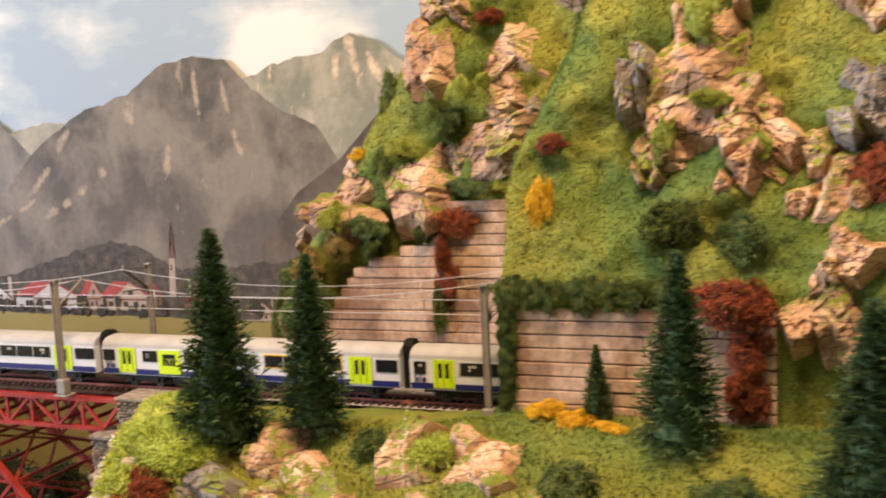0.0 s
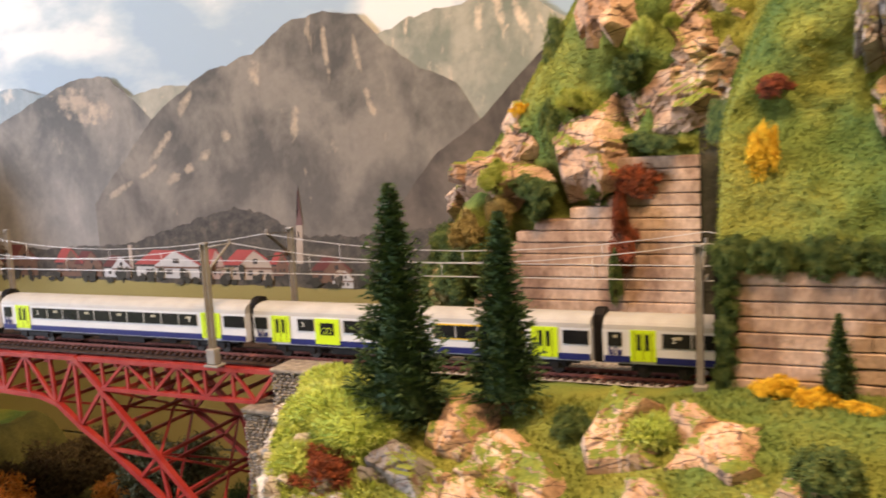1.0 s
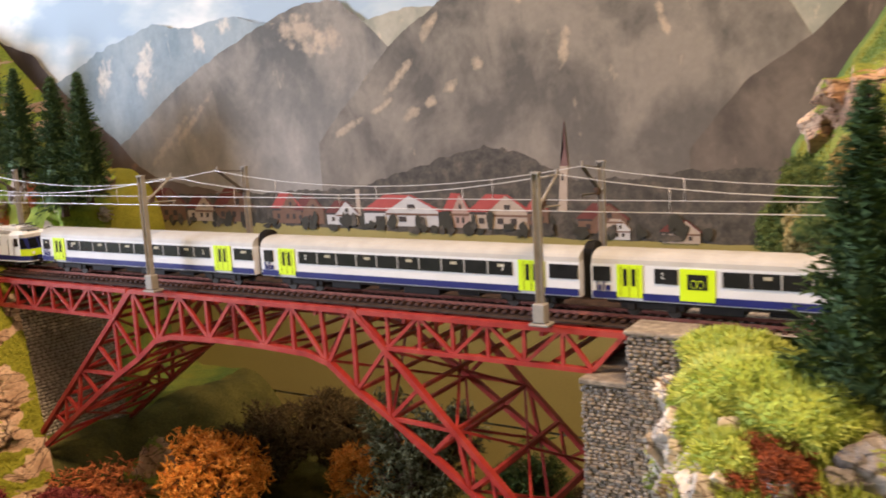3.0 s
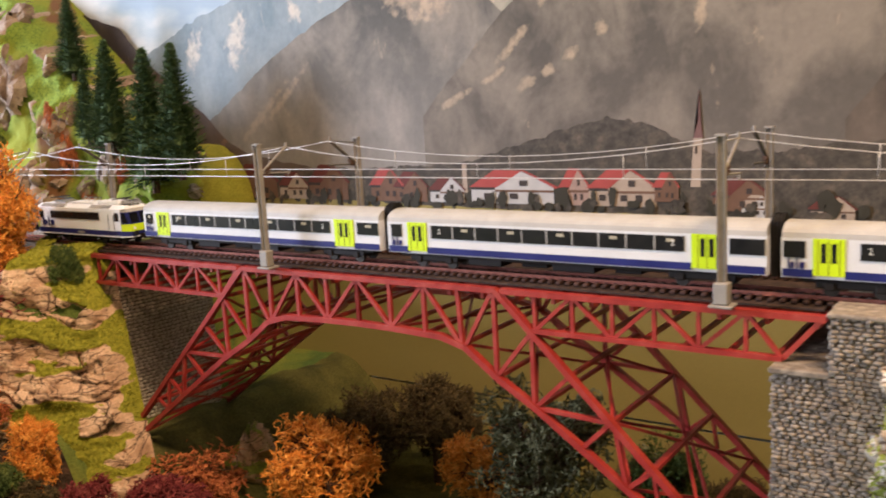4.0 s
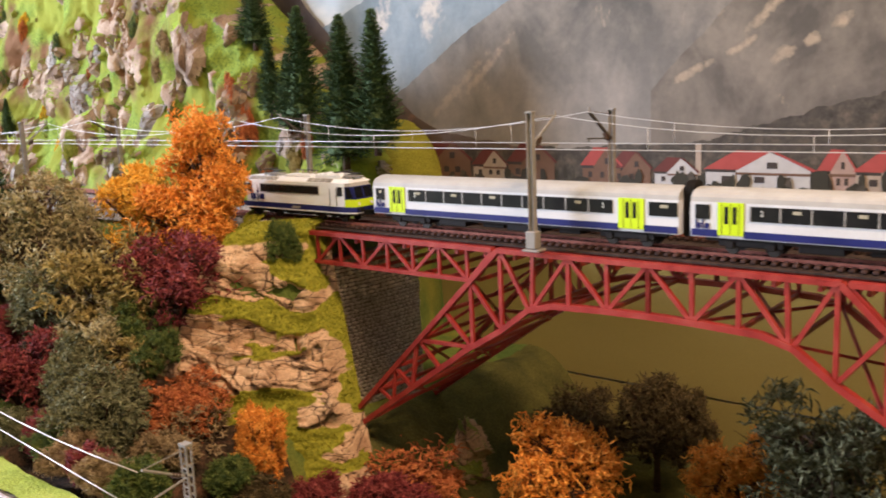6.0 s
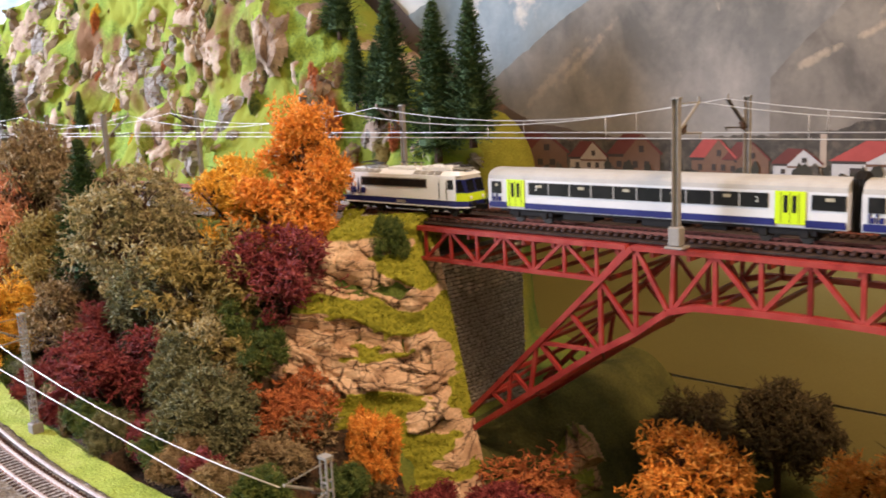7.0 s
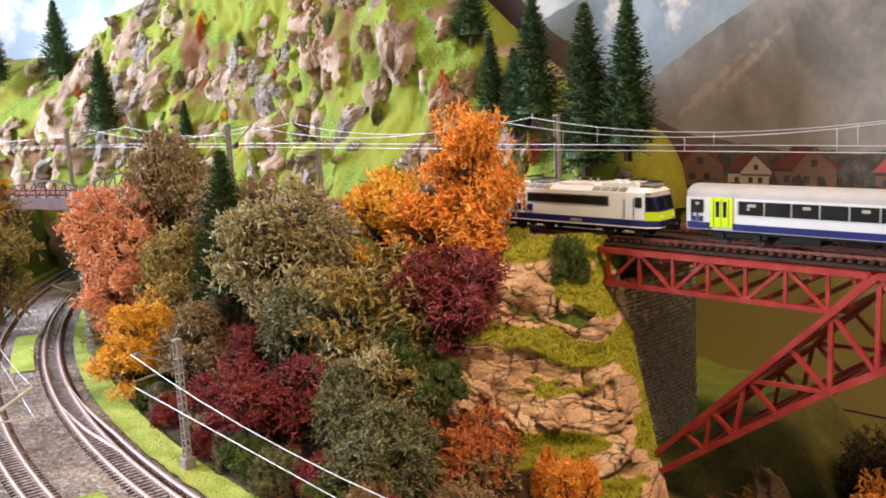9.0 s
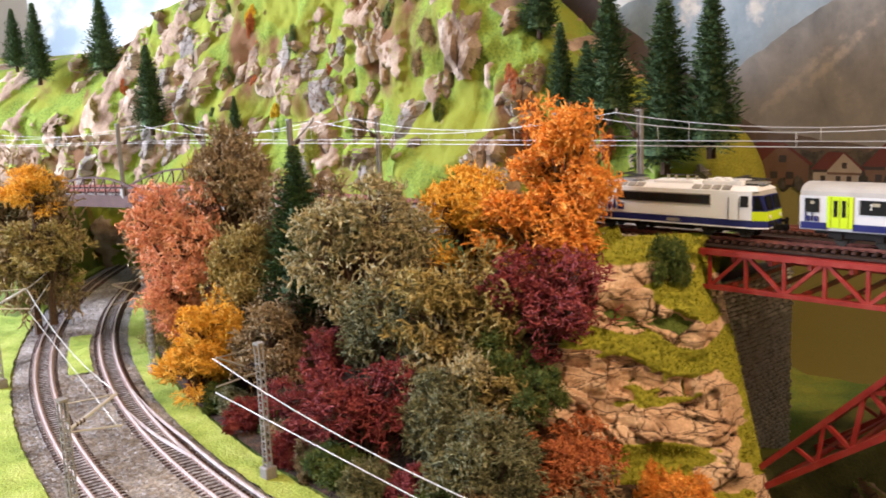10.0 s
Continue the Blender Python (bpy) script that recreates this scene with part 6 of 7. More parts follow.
rng = random.Random(11)
count = 0
for tries in range(1600):
    x, z = -1.45 + 1.37 * rng.random(), 0.005 + 0.345 * rng.random()
    y = on_left(x, z)
    if y > 0.34 or x > -0.14 - 0.9 * max(0, z - 0.05) or fbm(np.array([[x + 3, 0, z]]), 11, 2, 77)[0] < 0.47:
        continue
    s = 0.010 + 0.019 * rng.random() ** 2
    outcrop((x, y - 0.001, z), (0.15 + rng.uniform(-0.3, 0.3), -1, 0.25), s, s * rng.uniform(0.9, 1.8), rng.uniform(-60, 30), 0.007 + 0.006 * rng.random(), 200 + count, rng.choice([M_ROCK_PINK, M_ROCK_PINK, M_ROCK_PINK, M_ROCK_PINK, M_ROCK_GREY]), 22, 0.7, 0.8,
            "rocks of the left hillside", "angular pinkish-tan rock bulging from the green hillside")
    count += 1
    if count >= 150:
        break
for k, (x, z, a, b, tilt) in enumerate(((-0.455, 0.215, 0.034, 0.066, 18), (-0.478, 0.155, 0.028, 0.038, 10), (-0.43, 0.285, 0.034, 0.038, 0), (-0.62, 0.22, 0.030, 0.042, 0), (-0.35, 0.14, 0.022, 0.034, -10), (-0.40, 0.05, 0.022, 0.038, 0), (-0.30, 0.185, 0.03, 0.03, 0), (-1.02, 0.27, 0.05, 0.04, 0), (-1.22, 0.13, 0.04, 0.06, 0), (-0.80, 0.16, 0.04, 0.05, -5), (-1.10, 0.06, 0.05, 0.04, 0))):
    outcrop((x, on_left(x, z) + 0.002, z), (0.2, -1, 0.3), a * 0.85, b * 0.85, tilt - 15, 0.013, 400 + k, M_ROCK_PINK, 44, 1.6, 0.8, "rocks of the left hillside", "large tan rock face in the green hillside")

# ---------- planting ----------
BRUSH = ((0.28, -0.225, 0.045, 0.058), (0.40, -0.245, 0.052, 0.046), (0.52, -0.250, 0.050, 0.050), (0.18, -0.255, 0.042, 0.042), (0.60, -0.265, 0.05, 0.05))
PLACES_C = (
    (-0.092, -0.045, 0.066, 0.045, 0.056, "orange"), (-0.104, -0.052, 0.010, 0.056, 0.050, "orange"), (-0.190, -0.055, 0.018, 0.050, 0.052, "amber"), (-0.058, -0.110, -0.034, 0.046, 0.046, "wine"),
    (-0.232, -0.150, 0.004, 0.062, 0.072, "grey"), (-0.128, -0.138, -0.046, 0.058, 0.056, "olive"), (-0.478, -0.125, 0.036, 0.048, 0.078, "brown"), (-0.520, -0.170, -0.012, 0.052, 0.066, "coral"),
    (-0.505, -0.185, -0.068, 0.042, 0.045, "coral"), (-0.398, -0.213, -0.084, 0.036, 0.036, "amber"), (-0.404, -0.222, -0.120, 0.040, 0.034, "amber"), (-0.156, -0.226, -0.113, 0.049, 0.042, "wine"),
    (-0.220, -0.200, -0.080, 0.022, 0.022, "wine"), (-0.323, -0.190, -0.083, 0.046, 0.046, "brown"), (-0.034, -0.215, -0.125, 0.042, 0.040, "green"), (-0.014, -0.152, -0.140, 0.038, 0.032, "rust"),
)
PLACES_D = (
    (0.071, -0.130, -0.170, 0.025, 0.040, "orange"), (-0.100, -0.180, -0.098, 0.044, 0.050, "grey"), (-0.085, -0.145, -0.092, 0.045, 0.045, "moss"), (-0.066, -0.160, -0.105, 0.040, 0.036, "olive"),
    (-0.055, -0.190, -0.125, 0.035, 0.03, "brown"), (-0.832, -0.215, -0.030, 0.066, 0.105, "brown"), (-0.800, -0.215, 0.035, 0.044, 0.034, "amber"), (-0.790, -0.210, -0.045, 0.056, 0.050, "olive"),
    (-0.88, -0.20, -0.03, 0.056, 0.060, "green"), (0.246, 0.070, -0.216, 0.056, 0.064, "orange"), (0.372, 0.187, -0.234, 0.048, 0.052, "orange"), (0.454, 0.160, -0.200, 0.062, 0.070, "green"),
    (0.100, 0.020, -0.255, 0.062, 0.046, "rust"), (0.165, 0.250, -0.248, 0.042, 0.046, "umber"), (0.246, 0.265, -0.230, 0.044, 0.054, "umber"), (-0.011, -0.160, -0.165, 0.045, 0.040, "brown"),
)
PLACES_E = (
    (-0.560, -0.165, -0.118, 0.030, 0.036, "olive"), (-0.170, -0.170, -0.062, 0.046, 0.045, "green"), (-0.401, -0.160, -0.040, 0.043, 0.056, "olive"), (-0.236, -0.215, -0.130, 0.035, 0.030, "wine"),
    (0.185, 0.200, -0.250, 0.050, 0.046, "umber"), (-0.30, -0.10, -0.03, 0.05, 0.05, "olive"), (-0.62, -0.13, -0.03, 0.05, 0.07, "brown"),
    (-0.38, -0.10, 0.0, 0.045, 0.06, "brown"), (0.56, 0.20, -0.24, 0.05, 0.055, "moss"),
)
for k, (x, y, z, r, rz, colour) in enumerate(PLACES_C + PLACES_D + PLACES_E):
    tree(x, y, z, r * (1.22 if k in (4, 25, 26) else 1.32), rz * (1.16 if k in (4, 25, 26) else 1.24), colour, 4 if k in (4, 25, 26) else k % 4, k * 1.7, "trees of the gorge" if x > 0.05 else "autumn trees")

# hedges and climbers on the mountain
PLACES_F = (
    (1.262, -0.012, 0.100, 0.034, 0.016, 0.022, "red"), (1.290, -0.008, 0.094, 0.034, 0.016, 0.026, "red"),
    (1.282, -0.012, 0.064, 0.023, 0.014, 0.030, "red"), (1.280, -0.014, 0.034, 0.023, 0.014, 0.028, "red"), (1.129, 0.022, 0.169, 0.020, 0.010, 0.029, "yellow"), (1.140, -0.030, 0.020, 0.018, 0.012, 0.010, "yellow"), (1.165, -0.036, 0.016, 0.022, 0.012, 0.010, "yellow"),
    (1.192, -0.042, 0.013, 0.018, 0.010, 0.008, "yellow"),
)
PLACES_G = (
    (1.232, 0.012, 0.150, 0.040, 0.016, 0.028, "moss"), (1.268, 0.012, 0.138, 0.036, 0.016, 0.028, "moss"), (1.018, 0.146, 0.146, 0.034, 0.010, 0.020, "red"), (1.004, 0.142, 0.116, 0.020, 0.008, 0.030, "red"),
    (1.006, 0.143, 0.090, 0.016, 0.008, 0.030, "red"), (0.996, 0.142, 0.060, 0.010, 0.006, 0.034, "moss"), (1.133, 0.040, 0.214, 0.022, 0.010, 0.011, "red"), (1.049, 0.172, 0.334, 0.018, 0.010, 0.011, "red"),
    (1.009, 0.165, 0.235, 0.036, 0.014, 0.026, "moss"), (0.939, 0.165, 0.190, 0.015, 0.010, 0.036, "moss"), (0.905, 0.180, 0.210, 0.016, 0.010, 0.010, "yellow"), (1.359, 0.010, 0.182, 0.021, 0.012, 0.027, "red"),
    (0.815, 0.200, 0.075, 0.034, 0.020, 0.045, "moss"),
)
PLACES_H = (
    (0.80, 0.20, 0.035, 0.032, 0.020, 0.036, "moss"), (0.935, 0.200, 0.265, 0.016, 0.012, 0.044, "moss"), (1.169, -0.098, -0.006, 0.046, 0.024, 0.020, "moss"), (1.273, -0.098, -0.006, 0.032, 0.018, 0.014, "moss"),
    (0.889, 0.145, 0.150, 0.022, 0.010, 0.022, "bright"), (1.248, 0.045, 0.300, 0.022, 0.010, 0.026, "bright"), (1.256, 0.030, 0.240, 0.020, 0.008, 0.010, "bright"), (1.222, 0.030, 0.214, 0.016, 0.008, 0.022, "bright"),
    (1.286, 0.024, 0.203, 0.014, 0.008, 0.014, "bright"), (1.050, 0.140, 0.274, 0.014, 0.006, 0.010, "bright"), (1.030, 0.150, 0.176, 0.036, 0.012, 0.012, "moss"), (0.960, 0.160, 0.215, 0.022, 0.012, 0.016, "bright"),
    (0.920, 0.155, 0.120, 0.030, 0.014, 0.018, "moss"),
)
PLACES_I = (
    (0.832, 0.170, 0.086, 0.026, 0.016, 0.026, "moss"), (0.858, 0.150, 0.100, 0.030, 0.016, 0.026, "olive"), (0.842, 0.150, 0.056, 0.030, 0.016, 0.034, "moss"), (0.865, 0.145, 0.070, 0.020, 0.014, 0.026, "moss"), (0.820, 0.175, 0.045, 0.030, 0.016, 0.036, "olive"),
    (0.848, 0.150, 0.020, 0.028, 0.016, 0.028, "moss"), (0.890, 0.147, 0.122, 0.026, 0.012, 0.020, "olive"), (0.925, 0.148, 0.140, 0.028, 0.012, 0.016, "moss"),
    (0.985, 0.150, 0.135, 0.022, 0.010, 0.012, "moss"), (1.02, 0.15, 0.265, 0.016, 0.01, 0.02, "bright"), (1.10, 0.10, 0.19, 0.012, 0.03, 0.03, "moss"),
)
for k, (x, y, z, a, b, c, colour) in enumerate(PLACES_F + PLACES_G + PLACES_H + PLACES_I):
    bush(x, y, z, a * 1.15, b * 1.3, c * 1.15, colour, k % 2, k * 1.3, "bushes and climbers on the mountain")
# the trimmed hedge round the lower retaining wall
rng = random.Random(17)
for k in range(13):
    bush(1.108 + 0.0098 * k, -0.010 + 0.002 * rng.random(), 0.100 + 0.003 * rng.random(), 0.019, 0.013, 0.019 + 0.003 * rng.random(), "moss", k % 2, k * 1.1, "hedge round the wall")
for k in range(8):
    bush(1.109 + 0.002 * rng.random(), -0.010, 0.012 + 0.0115 * k, 0.0135, 0.011, 0.014, "moss", k % 2, k * 0.7, "hedge round the wall")
# bright clumps round the pier head and the ledge
PLACES_J = (
    (0.836, -0.074, -0.008, 0.034, 0.026, 0.020, "bright"), (0.818, -0.046, -0.004, 0.022, 0.022, 0.014, "bright"), (0.866, -0.092, -0.014, 0.034, 0.024, 0.020, "bright"), (0.820, -0.094, -0.026, 0.018, 0.018, 0.018, "bright"),
    (0.860, -0.122, -0.030, 0.033, 0.024, 0.025, "red"), (0.815, -0.030, 0.000, 0.028, 0.020, 0.014, "bright"), (0.836, -0.120, -0.036, 0.020, 0.018, 0.020, "bright"), (0.806, -0.068, -0.022, 0.015, 0.016, 0.018, "bright"),
    (1.066, -0.070, 0.002, 0.024, 0.018, 0.015, "bright"), (1.020, -0.066, -0.002, 0.026, 0.018, 0.013, "moss"), (0.975, -0.106, -0.028, 0.024, 0.016, 0.012, "bright"), (1.075, -0.11, -0.04, 0.03, 0.02, 0.014, "bright"),
    (-0.006, -0.022, -0.010, 0.024, 0.018, 0.034, "moss"),
)
PLACES_K = (
    (-0.035, -0.030, -0.002, 0.030, 0.022, 0.016, "bright"), (0.006, -0.050, -0.062, 0.026, 0.014, 0.010, "bright"), (-0.020, -0.100, -0.082, 0.032, 0.016, 0.012, "bright"), (0.024, -0.062, -0.145, 0.026, 0.014, 0.012, "bright"),
    (-0.008, -0.122, -0.132, 0.030, 0.016, 0.012, "bright"), (-0.072, -0.118, -0.098, 0.028, 0.022, 0.028, "moss"),
)
def turf_lump(x, y, z, a, b, c, seed):
    """A soft cushion of lime flock: a lumpy dome with standing fibres."""
    rng = np.random.default_rng(seed)
    ang, up = np.meshgrid(np.linspace(0, 2 * math.pi, 41), np.linspace(-0.9, math.pi / 2, 20))
    d = stack(np.cos(ang) * np.cos(up), np.sin(ang) * np.cos(up), np.sin(up))
    swell = 0.82 + 0.45 * fbm(d + seed * 3.1, 1.6, 3, 33)
    q = d * swell[:, None] * np.array((a, b, c))
    idx = np.arange(41 * 20).reshape(20, 41)
    f = np.stack([idx[:-1, :-1], idx[:-1, 1:], idx[1:, 1:], idx[1:, :-1]], axis=-1).reshape(-1, 4)
    t = thing("turf_cushion", (x, y, z), "bright lime flock turf cushion spilling over the rocks", "turf cushion", "clumps on the rocks")
    raw("dome", q, f, M_TURF_LIME, t, shade=True)
    m = 2600
    e = rng.normal(size=(m, 3))
    e[:, 2] = np.abs(e[:, 2]) - 0.5 * rng.random(m)
    e /= np.linalg.norm(e, axis=1)[:, None]
    r = (0.82 + 0.45 * fbm(e + seed * 3.1, 1.6, 3, 33))[:, None]
    p = e * r * np.array((a, b, c))
    way = e + 0.6 * rng.normal(size=(m, 3)) + np.array((0, 0, -0.1))
    way /= np.linalg.norm(way, axis=1)[:, None]
    side = np.cross(way, rng.normal(size=(m, 3)))
    side *= 0.0006 / np.linalg.norm(side, axis=1)[:, None]
    h = (0.0035 + 0.0030 * rng.random(m))[:, None]
    v = np.stack([p - side - e * 0.001, p + side - e * 0.001, p + way * h * 0.7 + side * 0.7, p + way * h], axis=1).reshape(-1, 3)
    tagged(raw("flock_coat", v, np.arange(4 * m).reshape(-1, 4), M_BLADE_LIME, t), kind="stuff")
    return t


for k, (x, y, z, a, b, c, colour) in enumerate(PLACES_J + PLACES_K):
    if colour == "bright":
        if k < 8:
            turf_lump(x, y, z, a * 1.05, b * 1.1, c * 1.0, k)
        elif k < 12:
            turf_lump(x, y + 0.004, z - 0.004, a * 1.1, b * 1.3, c * 0.6, k)
        continue
    bush(x, y, z, a * 1.15, b * 1.2, c * 1.15, colour, k % 2, k * 0.9, "clumps on the rocks")
rng = random.Random(5)
for k in range(62):
    x, z = -1.35 + 1.2 * rng.random(), 0.01 + 0.30 * rng.random()
    y = float(left_hill_y(np.array([[x]]), np.array([[z]]))[0][0, 0])
    if y > 0.32:
        continue
    s = 0.010 + 0.014 * rng.random()
    bush(x, y + 0.003, z, s * 0.9, s * 0.6, s * (1.2 + 1.2 * rng.random()), rng.choice(["moss", "moss", "olive", "yellow", "brown", "rust", "brown", "bright"]), k % 2, k, "bushes of the left hillside")

# undergrowth along the foot of the wood
rng = random.Random(31)
for k in range(17):
    a = math.radians(254.5 + k * 1.12)
    r = 1.690 - 0.012 * rng.random()
    x, y = CX + r * math.cos(a), CY + r * math.sin(a)
    colour = ("wine", "brown", "moss", "green", "wine", "moss", "brown")[k % 7]
    bush(x, y + 0.004, LOW + 0.014, 0.032 + 0.01 * rng.random(), 0.022, 0.026 + 0.012 * rng.random(), colour, k % 2, k * 1.1, "undergrowth of the wood")
for k, (x, y, z, a, c, colour) in enumerate(((-0.036, -0.156, -0.088, 0.030, 0.026, "moss"), (0.004, -0.166, -0.140, 0.034, 0.030, "rust"), (-0.036, -0.222, -0.132, 0.052, 0.046, "green"), (-0.075, -0.200, -0.105, 0.045, 0.045, "green"),
                                             (0.040, -0.110, -0.166, 0.022, 0.040, "orange"), (0.12, -0.02, -0.24, 0.05, 0.035, "wine"),
                                             (0.020, -0.190, -0.158, 0.034, 0.026, "brown"), (0.066, -0.165, -0.180, 0.032, 0.026, "moss"), (0.105, -0.110, -0.215, 0.040, 0.034, "wine"), (0.100, -0.165, -0.200, 0.036, 0.030, "umber"))):
    bush(x, y, z, a * 1.15, a, c * 1.15, colour, k % 2, k * 0.8, "undergrowth of the wood")
# dark brush on the far floor of the gorge
for k, (x, z, a, c) in enumerate(BRUSH):
    bush(x, 0.255, z, a, 0.045, c, ("umber", "umber", "green")[k % 3], k % 2, k * 1.4, "brush in the gorge")
# ---------- retaining walls, piers, tunnel ----------
M_SANDSTONE = material("weathered_sandstone_course", [(0.22, 0.135, 0.09), (0.38, 0.26, 0.18), (0.50, 0.365, 0.27)], 30, 0.85, bump=0.4, bscale=300, detail=7, random_part=0.10, stretch=(1.0, 1, 0.7), fine=0.22, fscale=260, spread=(0.34, 0.64))
M_JOINT = material("dark_wall_joint", [(0.12, 0.080, 0.055), (0.17, 0.12, 0.085)], 80, 0.95)
# the abutment's stone, lightened in colour against the shade it stands in
M_STONE = material("stone_lightened_for_shade", [(0.44, 0.38, 0.31), (0.64, 0.57, 0.48), (0.82, 0.75, 0.66)], 160, 0.36, spec=0.6, bump=0.5, bscale=700, random_part=0.35, fine=0.2)
M_DARK = material("near_black_tunnel_box", [(0.02, 0.018, 0.016), (0.04, 0.036, 0.03)], 60, 0.95)


def block_mesh(mat, bevel=0.07):
    bm = bmesh.new()
    bmesh.ops.create_cube(bm, size=1)
    bmesh.ops.bevel(bm, geom=list(bm.edges), offset=bevel, segments=1, affect="EDGES")
    me = bpy.data.meshes.new("block")
    bm.to_mesh(me)
    bm.free()
    me.materials.append(mat)
    return me


M_MORTAR = material("grey_brown_mortar", [(0.16, 0.135, 0.11), (0.24, 0.205, 0.17)], 160, 0.95, bump=0.4, bscale=500)
# same stone, darkened in colour because the pier stands nearer the lamp
M_STONE_DARK = material("dark_pier_stone", [(0.14, 0.116, 0.094), (0.22, 0.186, 0.152), (0.33, 0.285, 0.235)], 160, 0.85, bump=0.5, bscale=700, random_part=0.12, fine=0.2)
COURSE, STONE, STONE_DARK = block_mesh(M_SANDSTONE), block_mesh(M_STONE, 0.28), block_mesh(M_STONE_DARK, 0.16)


def course_wall(label, y, z0, z1, left, right, seed, step=0.0105):
    """A wall of long sandstone courses; left(z) and right are its ends."""
    rng = random.Random(seed)
    w = thing("retaining_wall", (right, y, z0), label, "retaining wall", kind="structure")
    z = z0
    while z < z1:
        x = left(z)
        lo = x
        while x < right - 0.005:
            e = min(right, x + rng.uniform(0.07, 0.16))
            if right - e < 0.02:
                e = right
            ob = place(new("course", COURSE), w)
            ob.matrix_basis = Matrix.Translation(((x + e) / 2 - right, rng.uniform(-0.0006, 0.0006), z + step / 2 - z0)) @ Matrix.Diagonal((e - x - 0.0005, 0.006, step - 0.0009, 1))
            x = e
        boxed("backing", ((lo + right) / 2 - right, 0.0035, z + step / 2 - z0), (right - lo - 0.002, 0.004, step), M_JOINT, w)
        z += step
    return w


course_wall("tall weathered sandstone retaining wall behind the tracks", 0.150, -0.004, 0.164, lambda z: 0.86 if z < 0.03 else (0.86 + 0.75 * (z - 0.03) if z < 0.097 else (0.91 + 3.2 * (z - 0.097) if z < 0.124 else 1.0)), 1.069, 3)
course_wall("weathered sandstone wall framed by a dark hedge", -0.0095, 0.010, 0.092, lambda z: 1.112, 1.300, 4)

# slab added to fill the gap between the walls, coloured dark as shade
M_GAP = material("shaded_gap_stone", [(0.035, 0.036, 0.028), (0.06, 0.06, 0.046), (0.09, 0.085, 0.068)], 60, 0.9, bump=0.4, bscale=300, fine=0.2)
tagged(boxed("gap_slab", (1.082, 0.160, 0.095), (0.032, 0.005, 0.200), M_GAP, None, "dark slab in the gap between the two retaining walls, coloured as its shade", bevel=0.0006), category="wall", kind="structure")


def stone_wall(name, label, curve, z0, z1, row, length, near, seed, block=None, mat=None):
    """Small rough stones over a curve (x, y) seen from its right-hand side when walked."""
    rng = random.Random(seed)
    w = thing(name, (curve[0][0], curve[0][1], z0), label, "stone pier", kind="structure")
    o = Vector((curve[0][0], curve[0][1], z0))
    pts = [Vector((x, y, 0)) for x, y in curve]
    seglen = [(b - a).length for a, b in zip(pts, pts[1:])]
    total = sum(seglen)

    def at(s):
        for a, b, q in zip(pts, pts[1:], seglen):
            if s <= q or b is pts[-1]:
                d = (b - a).normalized()
                return a + d * s, d
            s -= q
    rest, count, z, k = [], 0, z0, 0
    while z < z1:
        s = -rng.random() * length
        while s < total:
            e = s + length * rng.uniform(0.7, 1.35)
            a, b = max(s, 0), min(e, total)
            if b - a > length * 0.2:
                p, d = at((a + b) / 2)
                out = Vector((d.y, -d.x, 0))
                m = Matrix.Translation(p + out * rng.uniform(-0.0005, 0.0016) + Vector((0, 0, z + row * rng.uniform(0.46, 0.54))) - o) @ Matrix.Rotation(math.atan2(d.y, d.x), 4, "Z") @ Matrix.Diagonal((b - a - 0.0008, 0.0036, row * rng.uniform(0.66, 0.92), 1)) @ Matrix.Rotation(rng.uniform(-0.06, 0.06), 4, "Y")
                if count < 290 and near(p, z):
                    ob = place(new("stone", block or STONE), w)
                    ob.matrix_basis = m
                    count += 1
                else:
                    rest.append(m)
            s = e
        z += row
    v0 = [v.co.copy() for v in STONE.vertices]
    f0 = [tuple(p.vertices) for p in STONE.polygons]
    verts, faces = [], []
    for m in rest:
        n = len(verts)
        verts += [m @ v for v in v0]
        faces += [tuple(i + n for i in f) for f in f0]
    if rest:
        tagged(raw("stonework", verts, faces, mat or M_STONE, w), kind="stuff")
    back_v, back_f = [], []
    for i, p in enumerate(pts):
        d = (pts[min(i + 1, len(pts) - 1)] - pts[max(i - 1, 0)]).normalized()
        inn = Vector((-d.y, d.x, 0))
        for off in (0.0, 0.022):
            for zz in (z0, z1):
                back_v.append(p + inn * off + Vector((0, 0, zz)) - o)
        if i:
            a, b = (i - 1) * 4, i * 4
            back_f += [(a, b, b + 1, a + 1), (a + 2, a + 3, b + 3, b + 2), (a + 1, b + 1, b + 3, a + 3)]
    raw("core", back_v, back_f, M_MORTAR, w)
    return w


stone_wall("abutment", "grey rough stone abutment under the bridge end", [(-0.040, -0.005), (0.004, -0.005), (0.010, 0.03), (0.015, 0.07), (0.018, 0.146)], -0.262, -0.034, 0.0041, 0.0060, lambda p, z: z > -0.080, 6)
stone_wall("pier", "grey rough stone pier under the bridge end", [(0.709, 0.120), (0.709, -0.012), (0.742, -0.012)], -0.31, -0.034, 0.0027, 0.0050, lambda p, z: z > -0.18 and p.y < 0.0, 7, STONE_DARK, M_STONE_DARK)
boxed("pier_cap", (0.7245, 0.054, -0.0335), (0.036, 0.140, 0.004), M_STONE_DARK, None, "grey pier cap under the bridge bearing", bevel=0.0008)
tagged(bpy.data.objects["pier_cap"], category="stone cap", kind="structure")
stone_wall("abutment", "grey rough stone abutment block beside the track", [(0.743, 0.130), (0.743, -0.014), (0.781, -0.014)], -0.25, 0.003, 0.0027, 0.0050, lambda p, z: z > -0.10 and p.y < 0.0, 8, STONE_DARK, M_STONE_DARK)
